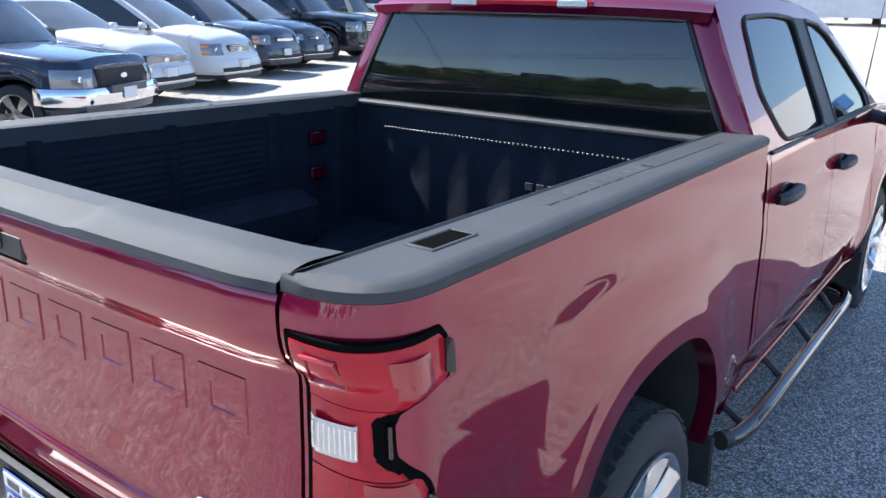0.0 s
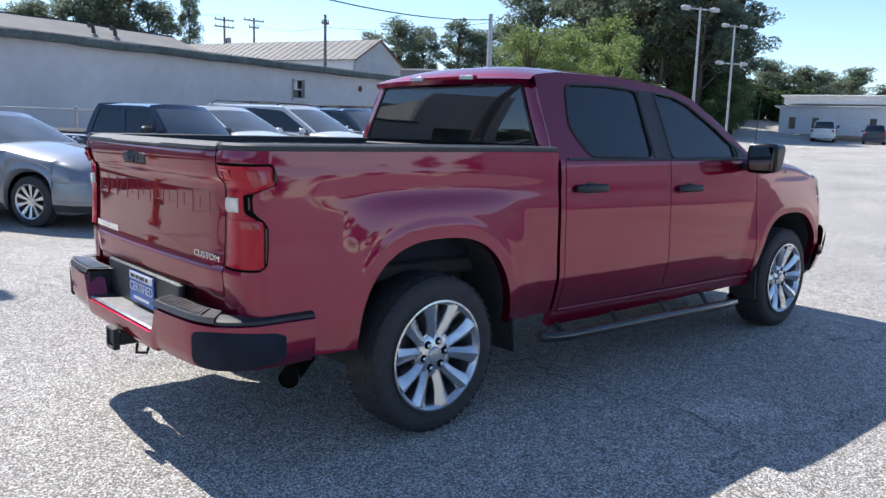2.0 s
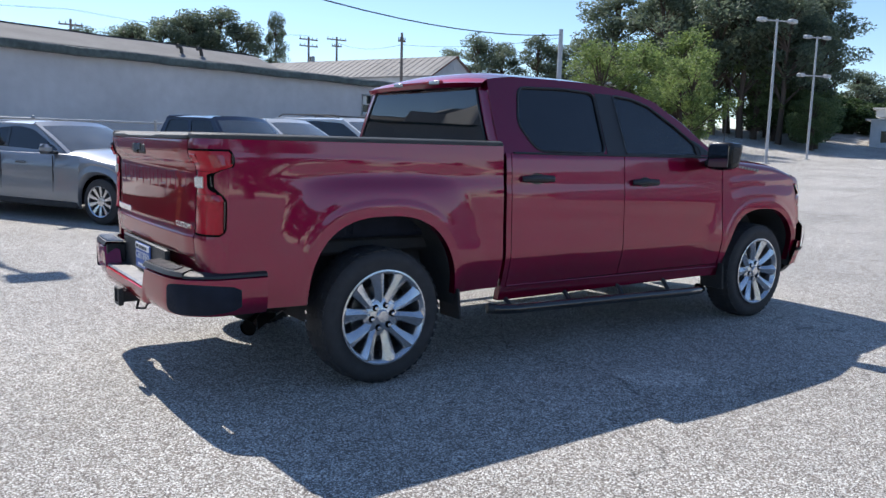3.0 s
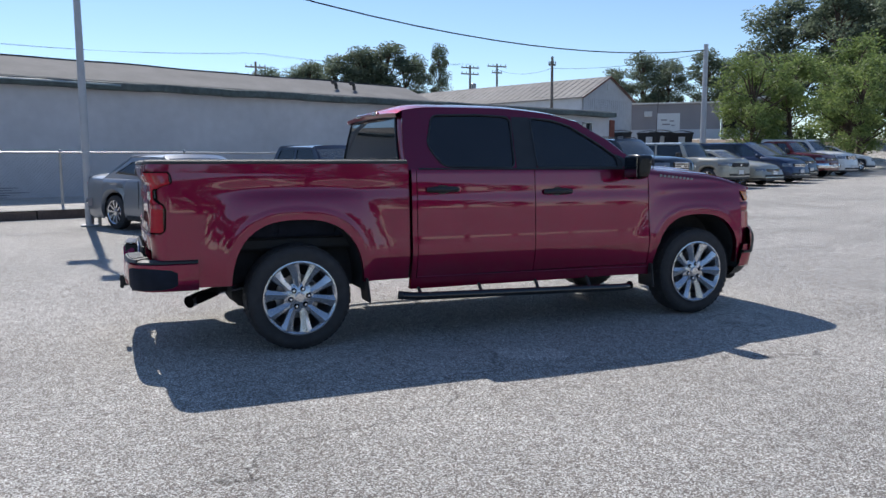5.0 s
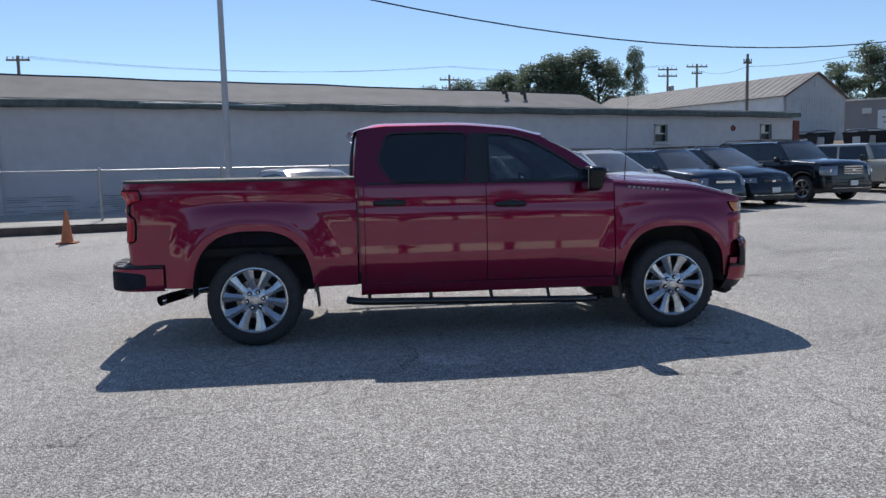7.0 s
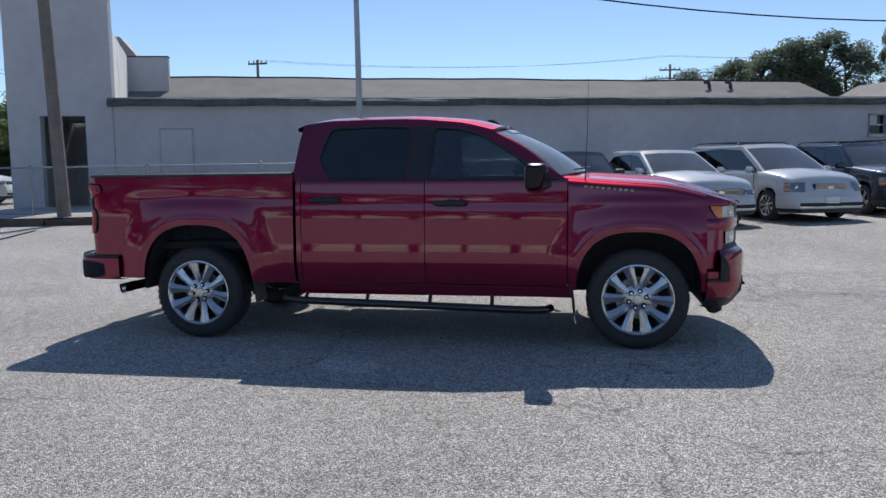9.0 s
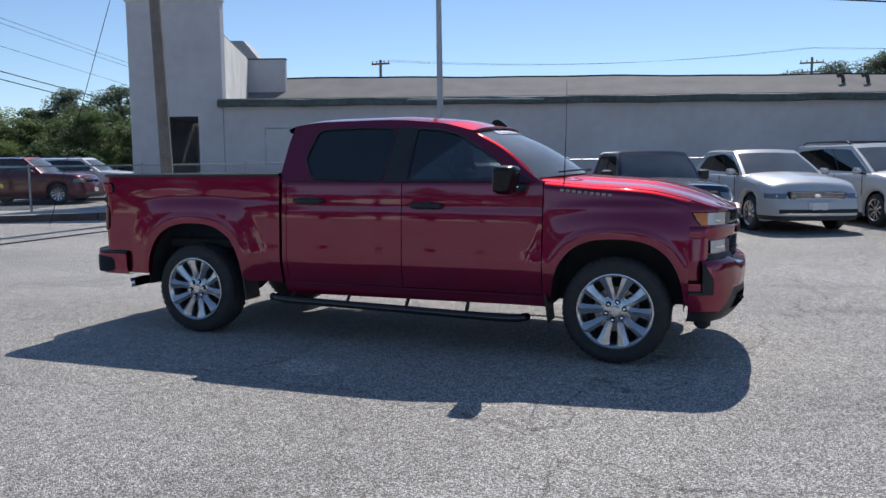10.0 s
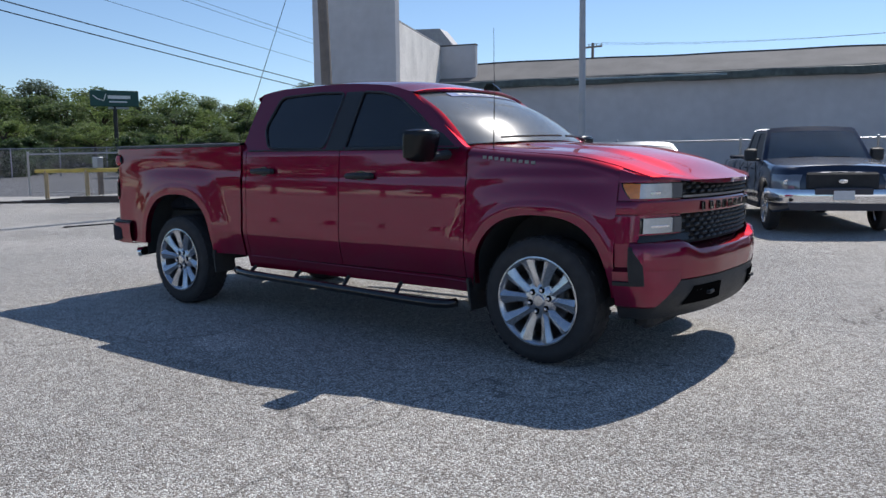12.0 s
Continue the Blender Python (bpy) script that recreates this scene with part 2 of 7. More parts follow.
# ---- mesh helpers ----
class Shape:
    """Vertices and faces gathered for one mesh."""

    def __init__(self):
        self.v, self.f = [], []

    def add(self, verts, faces):
        k = len(self.v)
        self.v += [tuple(p) for p in verts]
        self.f += [tuple(i + k for i in f) for f in faces]
        return self

    def grid(self, rows, close=False):
        nr, nc = len(rows), len(rows[0])
        faces = []
        for i in range(nr - 1):
            for j in range(nc if close else nc - 1):
                faces.append((i * nc + j, i * nc + (j + 1) % nc, (i + 1) * nc + (j + 1) % nc, (i + 1) * nc + j))
        return self.add([p for r in rows for p in r], faces)

    def slab(self, rows, depth):
        """A grid with a back at the offset depth and closed rims."""
        nr, nc = len(rows), len(rows[0])
        front = [Vector(p) for r in rows for p in r]
        d = Vector(depth)
        verts = front + [p + d for p in front]
        k = len(front)
        faces = []
        for i in range(nr - 1):
            for j in range(nc - 1):
                a, b, c, e = i * nc + j, i * nc + j + 1, (i + 1) * nc + j + 1, (i + 1) * nc + j
                faces += [(a, b, c, e), (e + k, c + k, b + k, a + k)]
        ring = [j for j in range(nc)] + [i * nc + nc - 1 for i in range(1, nr)] + [(nr - 1) * nc + j for j in range(nc - 2, -1, -1)] + [i * nc for i in range(nr - 2, 0, -1)]
        for a, b in zip(ring, ring[1:] + ring[:1]):
            faces.append((b, a, a + k, b + k))
        return self.add(verts, faces)

    def box(self, c, s, b=0.0, m=None):
        """A box at its centre c with sizes s and chamfered edges b."""
        x, y, z = s[0] / 2, s[1] / 2, s[2] / 2
        b = min(b, x * 0.9, y * 0.9, z * 0.9)
        if b <= 0:
            vs = [Vector((i * x, j * y, k * z)) for i in (-1, 1) for j in (-1, 1) for k in (-1, 1)]
            fs = [(0, 1, 3, 2), (4, 6, 7, 5), (0, 4, 5, 1), (2, 3, 7, 6), (0, 2, 6, 4), (1, 5, 7, 3)]
        else:
            def ring(xx, yy, zz):
                return [Vector(q) for q in ((-xx + b, -yy, zz), (xx - b, -yy, zz), (xx, -yy + b, zz), (xx, yy - b, zz), (xx - b, yy, zz), (-xx + b, yy, zz), (-xx, yy - b, zz), (-xx, -yy + b, zz))]
            rings = [ring(x - b, y - b, -z), ring(x, y, -z + b), ring(x, y, z - b), ring(x - b, y - b, z)]
            vs = [q for r in rings for q in r]
            fs = [(i * 8 + j, i * 8 + (j + 1) % 8, (i + 1) * 8 + (j + 1) % 8, (i + 1) * 8 + j) for i in range(3) for j in range(8)]
            fs += [tuple(range(7, -1, -1)), tuple(range(24, 32))]
        if m is not None:
            vs = [m @ q for q in vs]
        return self.add([q + Vector(c) for q in vs], fs)

    def tube(self, pts, r, n=8, cap=True, squash=1.0):
        """A round bar along points; r is one radius or one a point."""
        pts = [Vector(p) for p in pts]
        rr = r if isinstance(r, (list, tuple)) else [r] * len(pts)
        rings, ref = [], None
        for i, p in enumerate(pts):
            t = (pts[min(i + 1, len(pts) - 1)] - pts[max(i - 1, 0)]).normalized()
            if ref is None:
                ref = Vector((0, 0, 1)) if abs(t.z) < 0.9 else Vector((0, 1, 0))
            a = t.cross(ref).normalized()
            c = a.cross(t).normalized()
            rings.append([p + (a * math.cos(q) + c * math.sin(q) * squash) * rr[i] for q in [2 * math.pi * k / n for k in range(n)]])
        k = len(self.v)
        self.grid(rings, True)
        if cap:
            self.f += [tuple(k + i for i in range(n - 1, -1, -1)), tuple(k + (len(pts) - 1) * n + i for i in range(n))]
        return self

    def revolve(self, prof, c=(0, 0, 0), axis="y", n=32):
        """A profile of (along the axis, radius) turned round the axis."""
        rows = []
        for a, r in prof:
            row = []
            for k in range(n):
                q = 2 * math.pi * k / n
                u, w = r * math.cos(q), r * math.sin(q)
                row.append({"y": (c[0] + u, c[1] + a, c[2] + w), "x": (c[0] + a, c[1] + u, c[2] + w), "z": (c[0] + u, c[1] + w, c[2] + a)}[axis])
            rows.append(row)
        return self.grid(rows, True)

    def prism(self, poly, d):
        """A flat polygon of 3D points given thickness along d."""
        p = [Vector(q) for q in poly]
        n = len(p)
        return self.add(p + [q + Vector(d) for q in p], [tuple(range(n)), tuple(range(2 * n - 1, n - 1, -1))] + [(i, i + n, (i + 1) % n + n, (i + 1) % n) for i in range(n)])

    def mirrored(self):
        s = Shape()
        s.v = [(x, -y, z) for x, y, z in self.v]
        s.f = [tuple(reversed(f)) for f in self.f]
        return s

    def moved(self, m):
        s = Shape()
        s.v = [tuple(m @ Vector(p)) for p in self.v]
        s.f = list(self.f)
        return s


def mesh_of(name, shape, material, angle=32, fix=True):
    me = bpy.data.meshes.new(name)
    me.from_pydata(shape.v, [], shape.f)
    if fix:
        bm = bmesh.new()
        bm.from_mesh(me)
        bmesh.ops.recalc_face_normals(bm, faces=bm.faces)
        bm.to_mesh(me)
        bm.free()
    me.shade_smooth()
    if angle:
        me.set_sharp_from_angle(angle=radians(angle))
    me.materials.append(material)
    return me


def part(name, shape, material, parent=None, label="", angle=32, fix=True):
    """Links a shape as ONE mesh object under a thing or a part."""
    ob = new(name, mesh_of(name, shape, material, angle, fix))
    ob.parent = parent
    return tagged(ob, label)


def thing(name, label, category, group="", kind="", at=None):
    e = new(name)
    e.empty_display_size = 0.2
    if at is not None:
        e.matrix_basis = at
    return tagged(e, label, category, group, kind)


def text_shape(body, size, depth, m):
    """Letters as a shape, lying in the xy plane before m moves them."""
    cu = bpy.data.curves.new("letters", "FONT")
    cu.body, cu.size, cu.extrude = body, size, depth
    cu.align_x, cu.align_y = "CENTER", "CENTER"
    ob = new("letters", cu)
    dg = bpy.context.evaluated_depsgraph_get()
    me = bpy.data.meshes.new_from_object(ob.evaluated_get(dg))
    s = Shape()
    s.v = [tuple(m @ v.co) for v in me.vertices]
    s.f = [tuple(p.vertices) for p in me.polygons]
    bpy.data.objects.remove(ob)
    bpy.data.meshes.remove(me)
    bpy.data.curves.remove(cu)
    return s


def curve(x, xs, ys):
    """A smooth curve through points (cubic, no overshoot)."""
    if x <= xs[0]:
        return ys[0]
    if x >= xs[-1]:
        return ys[-1]
    i = max(k for k in range(len(xs)) if xs[k] <= x)
    i = min(i, len(xs) - 2)

    def slope(k):
        if k == 0 or k == len(xs) - 1:
            a, b = (0, 1) if k == 0 else (-2, -1)
            return (ys[b] - ys[a]) / (xs[b] - xs[a])
        d0, d1 = (ys[k] - ys[k - 1]) / (xs[k] - xs[k - 1]), (ys[k + 1] - ys[k]) / (xs[k + 1] - xs[k])
        return 0.0 if d0 * d1 <= 0 else 2 * d0 * d1 / (d0 + d1)
    h = xs[i + 1] - xs[i]
    t = (x - xs[i]) / h
    return (2 * t**3 - 3 * t**2 + 1) * ys[i] + (t**3 - 2 * t**2 + t) * h * slope(i) + (-2 * t**3 + 3 * t**2) * ys[i + 1] + (t**3 - t**2) * h * slope(i + 1)


def step(a, b, x):
    t = min(1, max(0, (x - a) / (b - a)))
    return t * t * (3 - 2 * t)


def span(a, b, n):
    return [a + (b - a) * i / (n - 1) for i in range(n)]


def rise(x, y):
    """The height of the lot, which climbs gently away from the pickup."""
    return 0.0165 * max(0, min(y, 70) - 1) + 0.013 * max(0, min(x, 110) - 6) + 2.2 * step(24, 48, y) * step(10, 26, x)


# ---- the red pickup ----
GZ = [0.785, 0.80, 0.87, 0.905, 0.915, 1.0, 1.15, 1.262, 1.285, 1.30, 1.345, 1.385, 1.405, 1.415]
GX = [1.035, 1.052, 1.058, 1.062, 1.055, 1.047, 1.042, 1.042, 1.052, 1.068, 1.082, 1.084, 1.080, 1.074]
PZ = [0.38, 0.44, 0.53, 0.60, 0.66, 0.705, 0.74, 0.80, 0.85, 0.95, 1.06, 1.12, 1.20, 1.262, 1.42]
PW = [0.912, 0.926, 0.948, 0.966, 0.979, 0.9865, 0.9870, 0.9845, 0.9820, 0.9795, 0.977, 0.974, 0.9675, 0.962, 0.936]
PB = [0.945, 0.965, 0.976, 0.980, 0.982, 0.9825, 0.9825, 0.982, 0.9812, 0.9795, 0.977, 0.974, 0.9675, 0.962, 0.936]


def arch_ring(x, z, xc, a, zb, h):
    """How far out of a wheel arch a place lies: 0 at the lip, 1 at twice its size."""
    n = 2.6
    return (abs((x - xc) / a) ** n + max(0, (z - zb) / h) ** n) ** (1 / n) - 1


ARCHES = ((0.0, 0.505, 0.43, 0.57), (3.745, 0.485, 0.42, 0.525))


def arch_z(x, low):
    for xc, a, zb, h in ARCHES:
        d = abs(x - xc) / a
        if d < 0.9999:
            return max(low, zb + h * (1 - d**2.6) ** (1 / 2.6))
    return low


def shoulder_z(x):
    """The height of the sharp shoulder crease along the body."""
    return curve(x, [-0.92, 0.0, 0.88, 2.1, 3.2], [1.352, 1.338, 1.296, 1.262, 1.235])


def body_w(x, z):
    """Half the body's width at a place along it and a height."""
    k = shoulder_z(x)
    low_z = z + (1.262 - k) * step(1.02, k, z) if z <= k else 1.262
    w = curve(low_z, PZ, PW)
    w += (curve(low_z, PZ, PB) - w) * (1 - step(0.40, 0.62, x)) if x < 0.95 else 0.0
    w -= (0.06 if x < 0.9 else 0.09) * max(0.0, z - k) + 0.25 * max(0.0, z - 1.345) * (x > 0.9)
    if x < 0.9:
        w -= 0.0085 * math.exp(-(((z - 1.225) / 0.055) ** 2)) * step(-0.86, -0.2, x) * (1 - 0.6 * step(0.25, 0.88, x))
    elif x < 3.2:
        w -= 0.003 * math.exp(-(((z - 1.175) / 0.045) ** 2))
    else:
        w += 0.006 * math.exp(-(((z - 1.165 - 0.02 * step(3.25, 3.6, x)) / 0.035) ** 2)) * step(3.2, 3.4, x) * step(4.3, 4.1, x)
    for xc, a, zb, h in ARCHES:
        g = arch_ring(x, z, xc, a, zb, h)
        w += 0.005 * (1 - step(0.09, 0.19, g)) + 0.022 * (1 - step(0.10, 0.56, g))
    return w - 0.035 * step(3.3, 4.3, x) * step(0.95, 1.3, z)


def arch_columns(a, b, xc, half):
    """Places along the body, dense at the edges of a wheel arch."""
    inner = [xc + half * math.cos(math.pi * k / 40) for k in range(40, -1, -1)]
    e = 0.0006
    return sorted(set(span(a, xc - half - e, 20) + inner + span(xc + half + e, b, 20)))


def bed_point(s, z, off=0.0):
    """A place on the bed's side: s runs from the tailgate's seam round the corner and forward."""
    th = math.pi / 2 * max(0.0, 1 - s / 0.22)
    deep = curve(min(max(z, 0.8), 1.415), GZ, GX) - 0.012 - 0.92
    x = -0.92 - deep * math.sin(th) ** 0.8 if s < 0.22 else -0.92 + (s - 0.22)
    w = body_w(x, z)
    y = 0.79 + (w - 0.79) * max(0.0, math.cos(th)) ** 0.8
    return (x - off * math.sin(th), -(y + off * math.cos(th)), z)


def both(parent, name, shape, material, label="", angle=32):
    """A part on the right side and its twin on the left."""
    return part(name, shape, material, parent, label, angle), part(name, shape.mirrored(), material, parent, label, angle)


truck = thing("pickup_truck", "glossy dark red crew-cab pickup parked on the lot", "pickup truck")

# bed sides
sh = Shape()
rows = []
for s in [0.0] + span(0.012, 0.21, 12) + [x + 0.92 + 0.22 for x in arch_columns(-0.92, 0.885, 0.0, 0.505)]:
    x = bed_point(s, 1)[0]
    lo = arch_z(x, 0.53 if x < 0 else 0.50)
    zs = [lo + (shoulder_z(x) - lo) * v for v in span(0, 1, 42)] + [shoulder_z(x) + (1.424 - shoulder_z(x)) * v for v in (0.08, 0.3, 0.6, 0.85, 1.0)]
    col = [bed_point(s, z) for z in zs]
    a, b = Vector(col[0]), Vector(col[-1])
    rows.append([tuple(a + Vector((0.02 if s < 0.2 else 0, 0.055, 0))), tuple(a)] + col[1:] + [tuple(b + Vector((0.05 if s < 0.2 else 0, 0.1 if s > 0.15 else 0.03, 0)))])
seam = [tuple(Vector(p) + Vector((0.06, 0.0, 0))) for p in rows[0]]
sh.grid([seam] + rows)
sh.grid([rows[-1], [(p[0], p[1] + 0.05, p[2]) for p in rows[-1]]])
both(truck, "bed_side", sh, RED, angle=28)

# wheel housings
for xc, a, zb, h in ARCHES:
    sh = Shape()
    rows = []
    for k in range(25):
        q = math.pi * k / 24
        c, s = math.cos(q), math.sin(q)
        px, pz = xc + 1.005 * a * (abs(c) ** (2 / 2.6)) * (1 if c > 0 else -1), zb + 1.005 * h * (s ** (2 / 2.6))
        rows.append([(px, -0.985, pz), (px, -0.62, pz), (xc, -0.60, zb)])
    rows = [[(r[0][0], r[0][1], 0.47), (r[1][0], r[1][1], 0.47), (r[2][0], r[2][1], 0.47)] if i in (-1,) else r for i, r in enumerate(rows)]
    sh.grid(rows)
    both(truck, "wheel_housing", sh, UNDER, "dark wheel-arch liner")

# tail lights: a dark bezel, red lenses and the reversing lens, bent round the corner
TZ = [0.92, 0.95, 1.095, 1.125, 1.175, 1.232, 1.257, 1.282, 1.335, 1.365]
TS = [0.165, 0.203, 0.208, 0.196, 0.134, 0.132, 0.185, 0.252, 0.247, 0.225]


def lamp_patch(z0, z1, inner, trim, off, n=14):
    sh = Shape()
    rows = []
    for z in span(z0, z1, n):
        m = curve(z, TZ, TS) - trim
        rows.append([bed_point(inner + (m - inner) * u, z, off + 0.012 * math.sin(math.pi * min(1, max(0, u)))) for u in span(0, 1, 12)])
    sh.grid(rows)
    back = [[bed_point(inner + (curve(z, TZ, TS) - trim - inner) * u, z, -0.004) for u in span(0, 1, 12)] for z in span(z0, z1, n)]
    sh.grid([rows[0], back[0]]).grid([rows[-1], back[-1]])
    sh.grid([[r[0] for r in rows], [r[0] for r in back]]).grid([[r[-1] for r in rows], [r[-1] for r in back]])
    return sh


for side in (0, 1):
    def half(s):
        return s.mirrored() if side else s
    tl = part("tail_light", half(lamp_patch(0.922, 1.364, 0.004, 0.0, 0.003, 26)), HOLE, truck, "wraparound red tail light with a clear reversing lens", 50)
    part("upper_lens", half(lamp_patch(1.252, 1.354, 0.010, 0.016, 0.006)), TAILRED, tl, "", 50)
    part("middle_lens", half(lamp_patch(1.136, 1.250, 0.010, 0.014, 0.005, 12)), TAILRED, tl, "", 50)
    part("lower_lens", half(lamp_patch(0.934, 1.134, 0.010, 0.016, 0.006, 24)), TAILRED, tl, "", 50)
    part("smoked_edge", half(lamp_patch(1.290, 1.344, 0.228, 0.008, 0.010)), GLOSSBLACK, tl, "smoked black lens edge", 50)
    part("smoked_edge", half(lamp_patch(0.962, 1.104, 0.186, 0.008, 0.009)), GLOSSBLACK, tl, "smoked black lens edge", 50)
    part("smoked_edge", half(lamp_patch(1.178, 1.230, 0.114, 0.006, 0.009)), GLOSSBLACK, tl, "smoked black lens edge", 50)
    part("lamp_chamber", half(lamp_patch(1.272, 1.336, 0.125, 0.046, 0.011)), TAILDARK, tl, "", 50)
    part("lamp_chamber", half(lamp_patch(1.100, 1.130, 0.060, 0.034, 0.010)), TAILDARK, tl, "", 50)
    for a, b, z0, z1 in ((0.028, 0.070, 1.290, 1.335),):
        loop = [bed_point(a, z0, 0.014), bed_point(b, z0, 0.016), bed_point(b, z1, 0.016), bed_point(a, z1, 0.014)]
        part("lamp_ring", half(Shape().tube(loop + loop[:2], 0.005, 6, False)), TAILDARK, tl, "", 50)
    part("lens_edge", half(Shape().tube([bed_point(0.098, 0.955, 0.014), bed_point(0.098, 1.092, 0.014), bed_point(0.060, 1.118, 0.013)], 0.004, 6)), TAILDARK, tl, "", 50)
    grid = [[bed_point(s, z, 0.019 + (0.002 if 0 < i < 7 else -0.008)) for i, s in enumerate(span(0.012, 0.080, 8))] for z in span(1.166, 1.224, 6)]
    rl = part("reversing_lens", half(Shape().grid(grid)), CLEAR, tl, "clear ribbed reversing lens", 50)
    for s in span(0.019, 0.073, 9):
        part("lens_rib", half(Shape().tube([bed_point(s, 1.172, 0.021), bed_point(s, 1.218, 0.021)], 0.0022, 5)), CHROME, rl)

# tailgate

def gate_point(y, z, off=0.0):
    return (-(curve(z, GZ, GX) + 0.022 * (1 - (y / 0.79) ** 2) - 0.012 * step(0.70, 0.79, abs(y)) + off), y, z)


sh = Shape()
sh.slab([[gate_point(y, z) for y in span(-0.782, 0.782, 40)] for z in [g + (h - g) * k / 4 for g, h in zip(GZ, GZ[1:]) for k in range(4)] + [1.415]], (0.06, 0, 0))
gate = part("tailgate", sh, RED, truck, "red tailgate with raised lettering blocks", 30)
for i in range(9):
    y = 0.62 - i * 0.155
    sh = Shape()
    for w, h, o in ((0.118, 0.104, 0.0025), (0.060, 0.050, 0.0)):
        ring = [(y - w / 2, 1.185 - h / 2), (y + w / 2, 1.185 - h / 2), (y + w / 2, 1.185 + h / 2), (y - w / 2, 1.185 + h / 2)]
        if o:
            outer, top = [gate_point(a, b, -0.002) for a, b in ring], [gate_point(a * 0.96 + y * 0.04, b * 0.96 + 1.185 * 0.04, o) for a, b in ring]
        else:
            lip, floor_ = [gate_point(a, b, 0.0025) for a, b in ring], [gate_point(a * 0.9 + y * 0.1, b * 0.9 + 1.185 * 0.1, 0.0) for a, b in ring]
    sh.grid([outer, top, lip, floor_], True)
    part("raised_block", sh, RED, gate, "", 20)
for i in range(9):
    sh = Shape().box(gate_point(0.735 - i * 0.042, 0.958, 0.003), (0.008, 0.031, 0.034), 0.002)
    part("badge_bar", sh, CHROME, gate, "chrome badge bar")
part("badge_letters", text_shape("CUSTOM", 0.062, 0.004, Matrix.Translation(Vector(gate_point(-0.665, 0.958, 0.004))) @ pose(0, 0, 0, 90, 0, -90) @ Matrix.Diagonal((1.0, 0.62, 1.0, 1.0))), CHROME, gate, "chrome badge reading CUSTOM", 20)
sh = Shape().box((-1.092, 0.035, 1.350), (0.03, 0.30, 0.066), 0.012)
gh = part("gate_handle", sh, BLACK, gate, "black tailgate handle")
part("handle_flap", Shape().box((-1.108, 0.035, 1.357), (0.010, 0.13, 0.04), 0.004), GLOSSBLACK, gh)
part("camera_bezel", Shape().revolve([(0.0, 0.012), (-0.008, 0.012), (-0.01, 0.006)], (-1.105, 0.035, 1.331), "x", 14), GLOSSBLACK, gh)
sh = Shape()
rows = []
for y in span(-0.785, 0.785, 50):
    d = 0.012 * step(-0.30, -0.26, y) * step(0.36, 0.32, y)
    x = gate_point(y, 1.40)[0]
    rows.append([(x + 0.012, y, 1.408), (x - 0.003, y, 1.414), (x - 0.001, y, 1.430 - d * 0.5), (x + 0.012, y, 1.437 - d), (x + 0.055, y, 1.446 - d), (x + 0.075, y, 1.447), (x + 0.14, y, 1.444), (x + 0.15, y, 1.40), (x + 0.15, y, 1.36)])
sh.grid(rows)
part("gate_cap", sh, CAPBLACK, gate, "textured grey-black plastic tailgate cap", 25)
part("gate_sill", Shape().box((-0.985, 0, 0.755), (0.09, 1.56, 0.09), 0.01), RED, truck)
part("gate_inner", Shape().box((-0.945, 0, 1.13), (0.04, 1.5, 0.56), 0.01), LINER, gate)

# rail caps with stake pockets
sh = Shape()
rows = []
for s in span(0.0, 0.22, 14) + [x + 1.14 for x in span(-0.85, 0.875, 20)]:
    o = Vector(bed_point(s, 1.424, 0.006))
    e = Vector(bed_point(s, 1.424, -0.004))
    f = Vector(bed_point(s, 1.424, -0.022))
    i = Vector((-1.062 + 0.142 * s / 0.22 if s < 0.22 else o.x, -0.795, 0))
    if s < 0.10:
        e, f = o.lerp(i, 0.25), o.lerp(i, 0.6)
    g, h = f.lerp(i, 0.10), f.lerp(i, 0.88)
    rows.append([(o.x + 0.004, o.y + 0.004, 1.416), (o.x, o.y, 1.420), (o.x, o.y, 1.436), (e.x, e.y, 1.443), (f.x, f.y, 1.447), (g.x, g.y, 1.4445), (h.x, h.y, 1.4445), (i.x, i.y - 0.012, 1.449), (i.x, i.y, 1.444), (i.x, i.y + 0.004, 1.39)])
sh.grid(rows)
caps = both(truck, "rail_cap", sh, CAPBLACK, "textured grey-black bed-rail cap", 30)
for c, sgn in zip(caps, (-1, 1)):
    pocket = Shape()
    for dx, dy, sx, sy in ((0, 0.027, 0.13, 0.008), (0, -0.027, 0.13, 0.008), (0.061, 0, 0.008, 0.06), (-0.061, 0, 0.008, 0.06)):
        pocket.box((-0.775 + dx, sgn * 0.862 + dy, 1.444), (sx, sy, 0.007), 0.002)
    ring = part("stake_pocket", pocket, CAPBLACK, c, "open stake pocket")
    # the cap has no opening: a black inset paints the pocket's dark inside
    part("pocket_shade", Shape().box((-0.775, sgn * 0.862, 1.442), (0.118, 0.048, 0.0075)), HOLE, ring, "near-black inset for the shaded hole")
    for i in range(9):
        part("raised_block", Shape().box((-0.42 + i * 0.062, sgn * 0.862, 1.4445), (0.048, 0.036, 0.004), 0.0015), CAPBLACK, c)
    part("cap_rib", Shape().box((0.36, sgn * 0.862, 1.4445), (0.55, 0.045, 0.004), 0.0015), CAPBLACK, c)

# cargo bed liner
sh = Shape().slab([[(x, y, 0.880 + 0.014 * step(-0.3, 0.3, math.cos(y * 2 * math.pi / 0.1))) for y in span(-0.78, 0.78, 125)] for x in (-0.94, 0.0, 0.84)], (0, 0, -0.03))
part("bed_floor", sh, LINER, truck, "ribbed black cargo-bed floor")


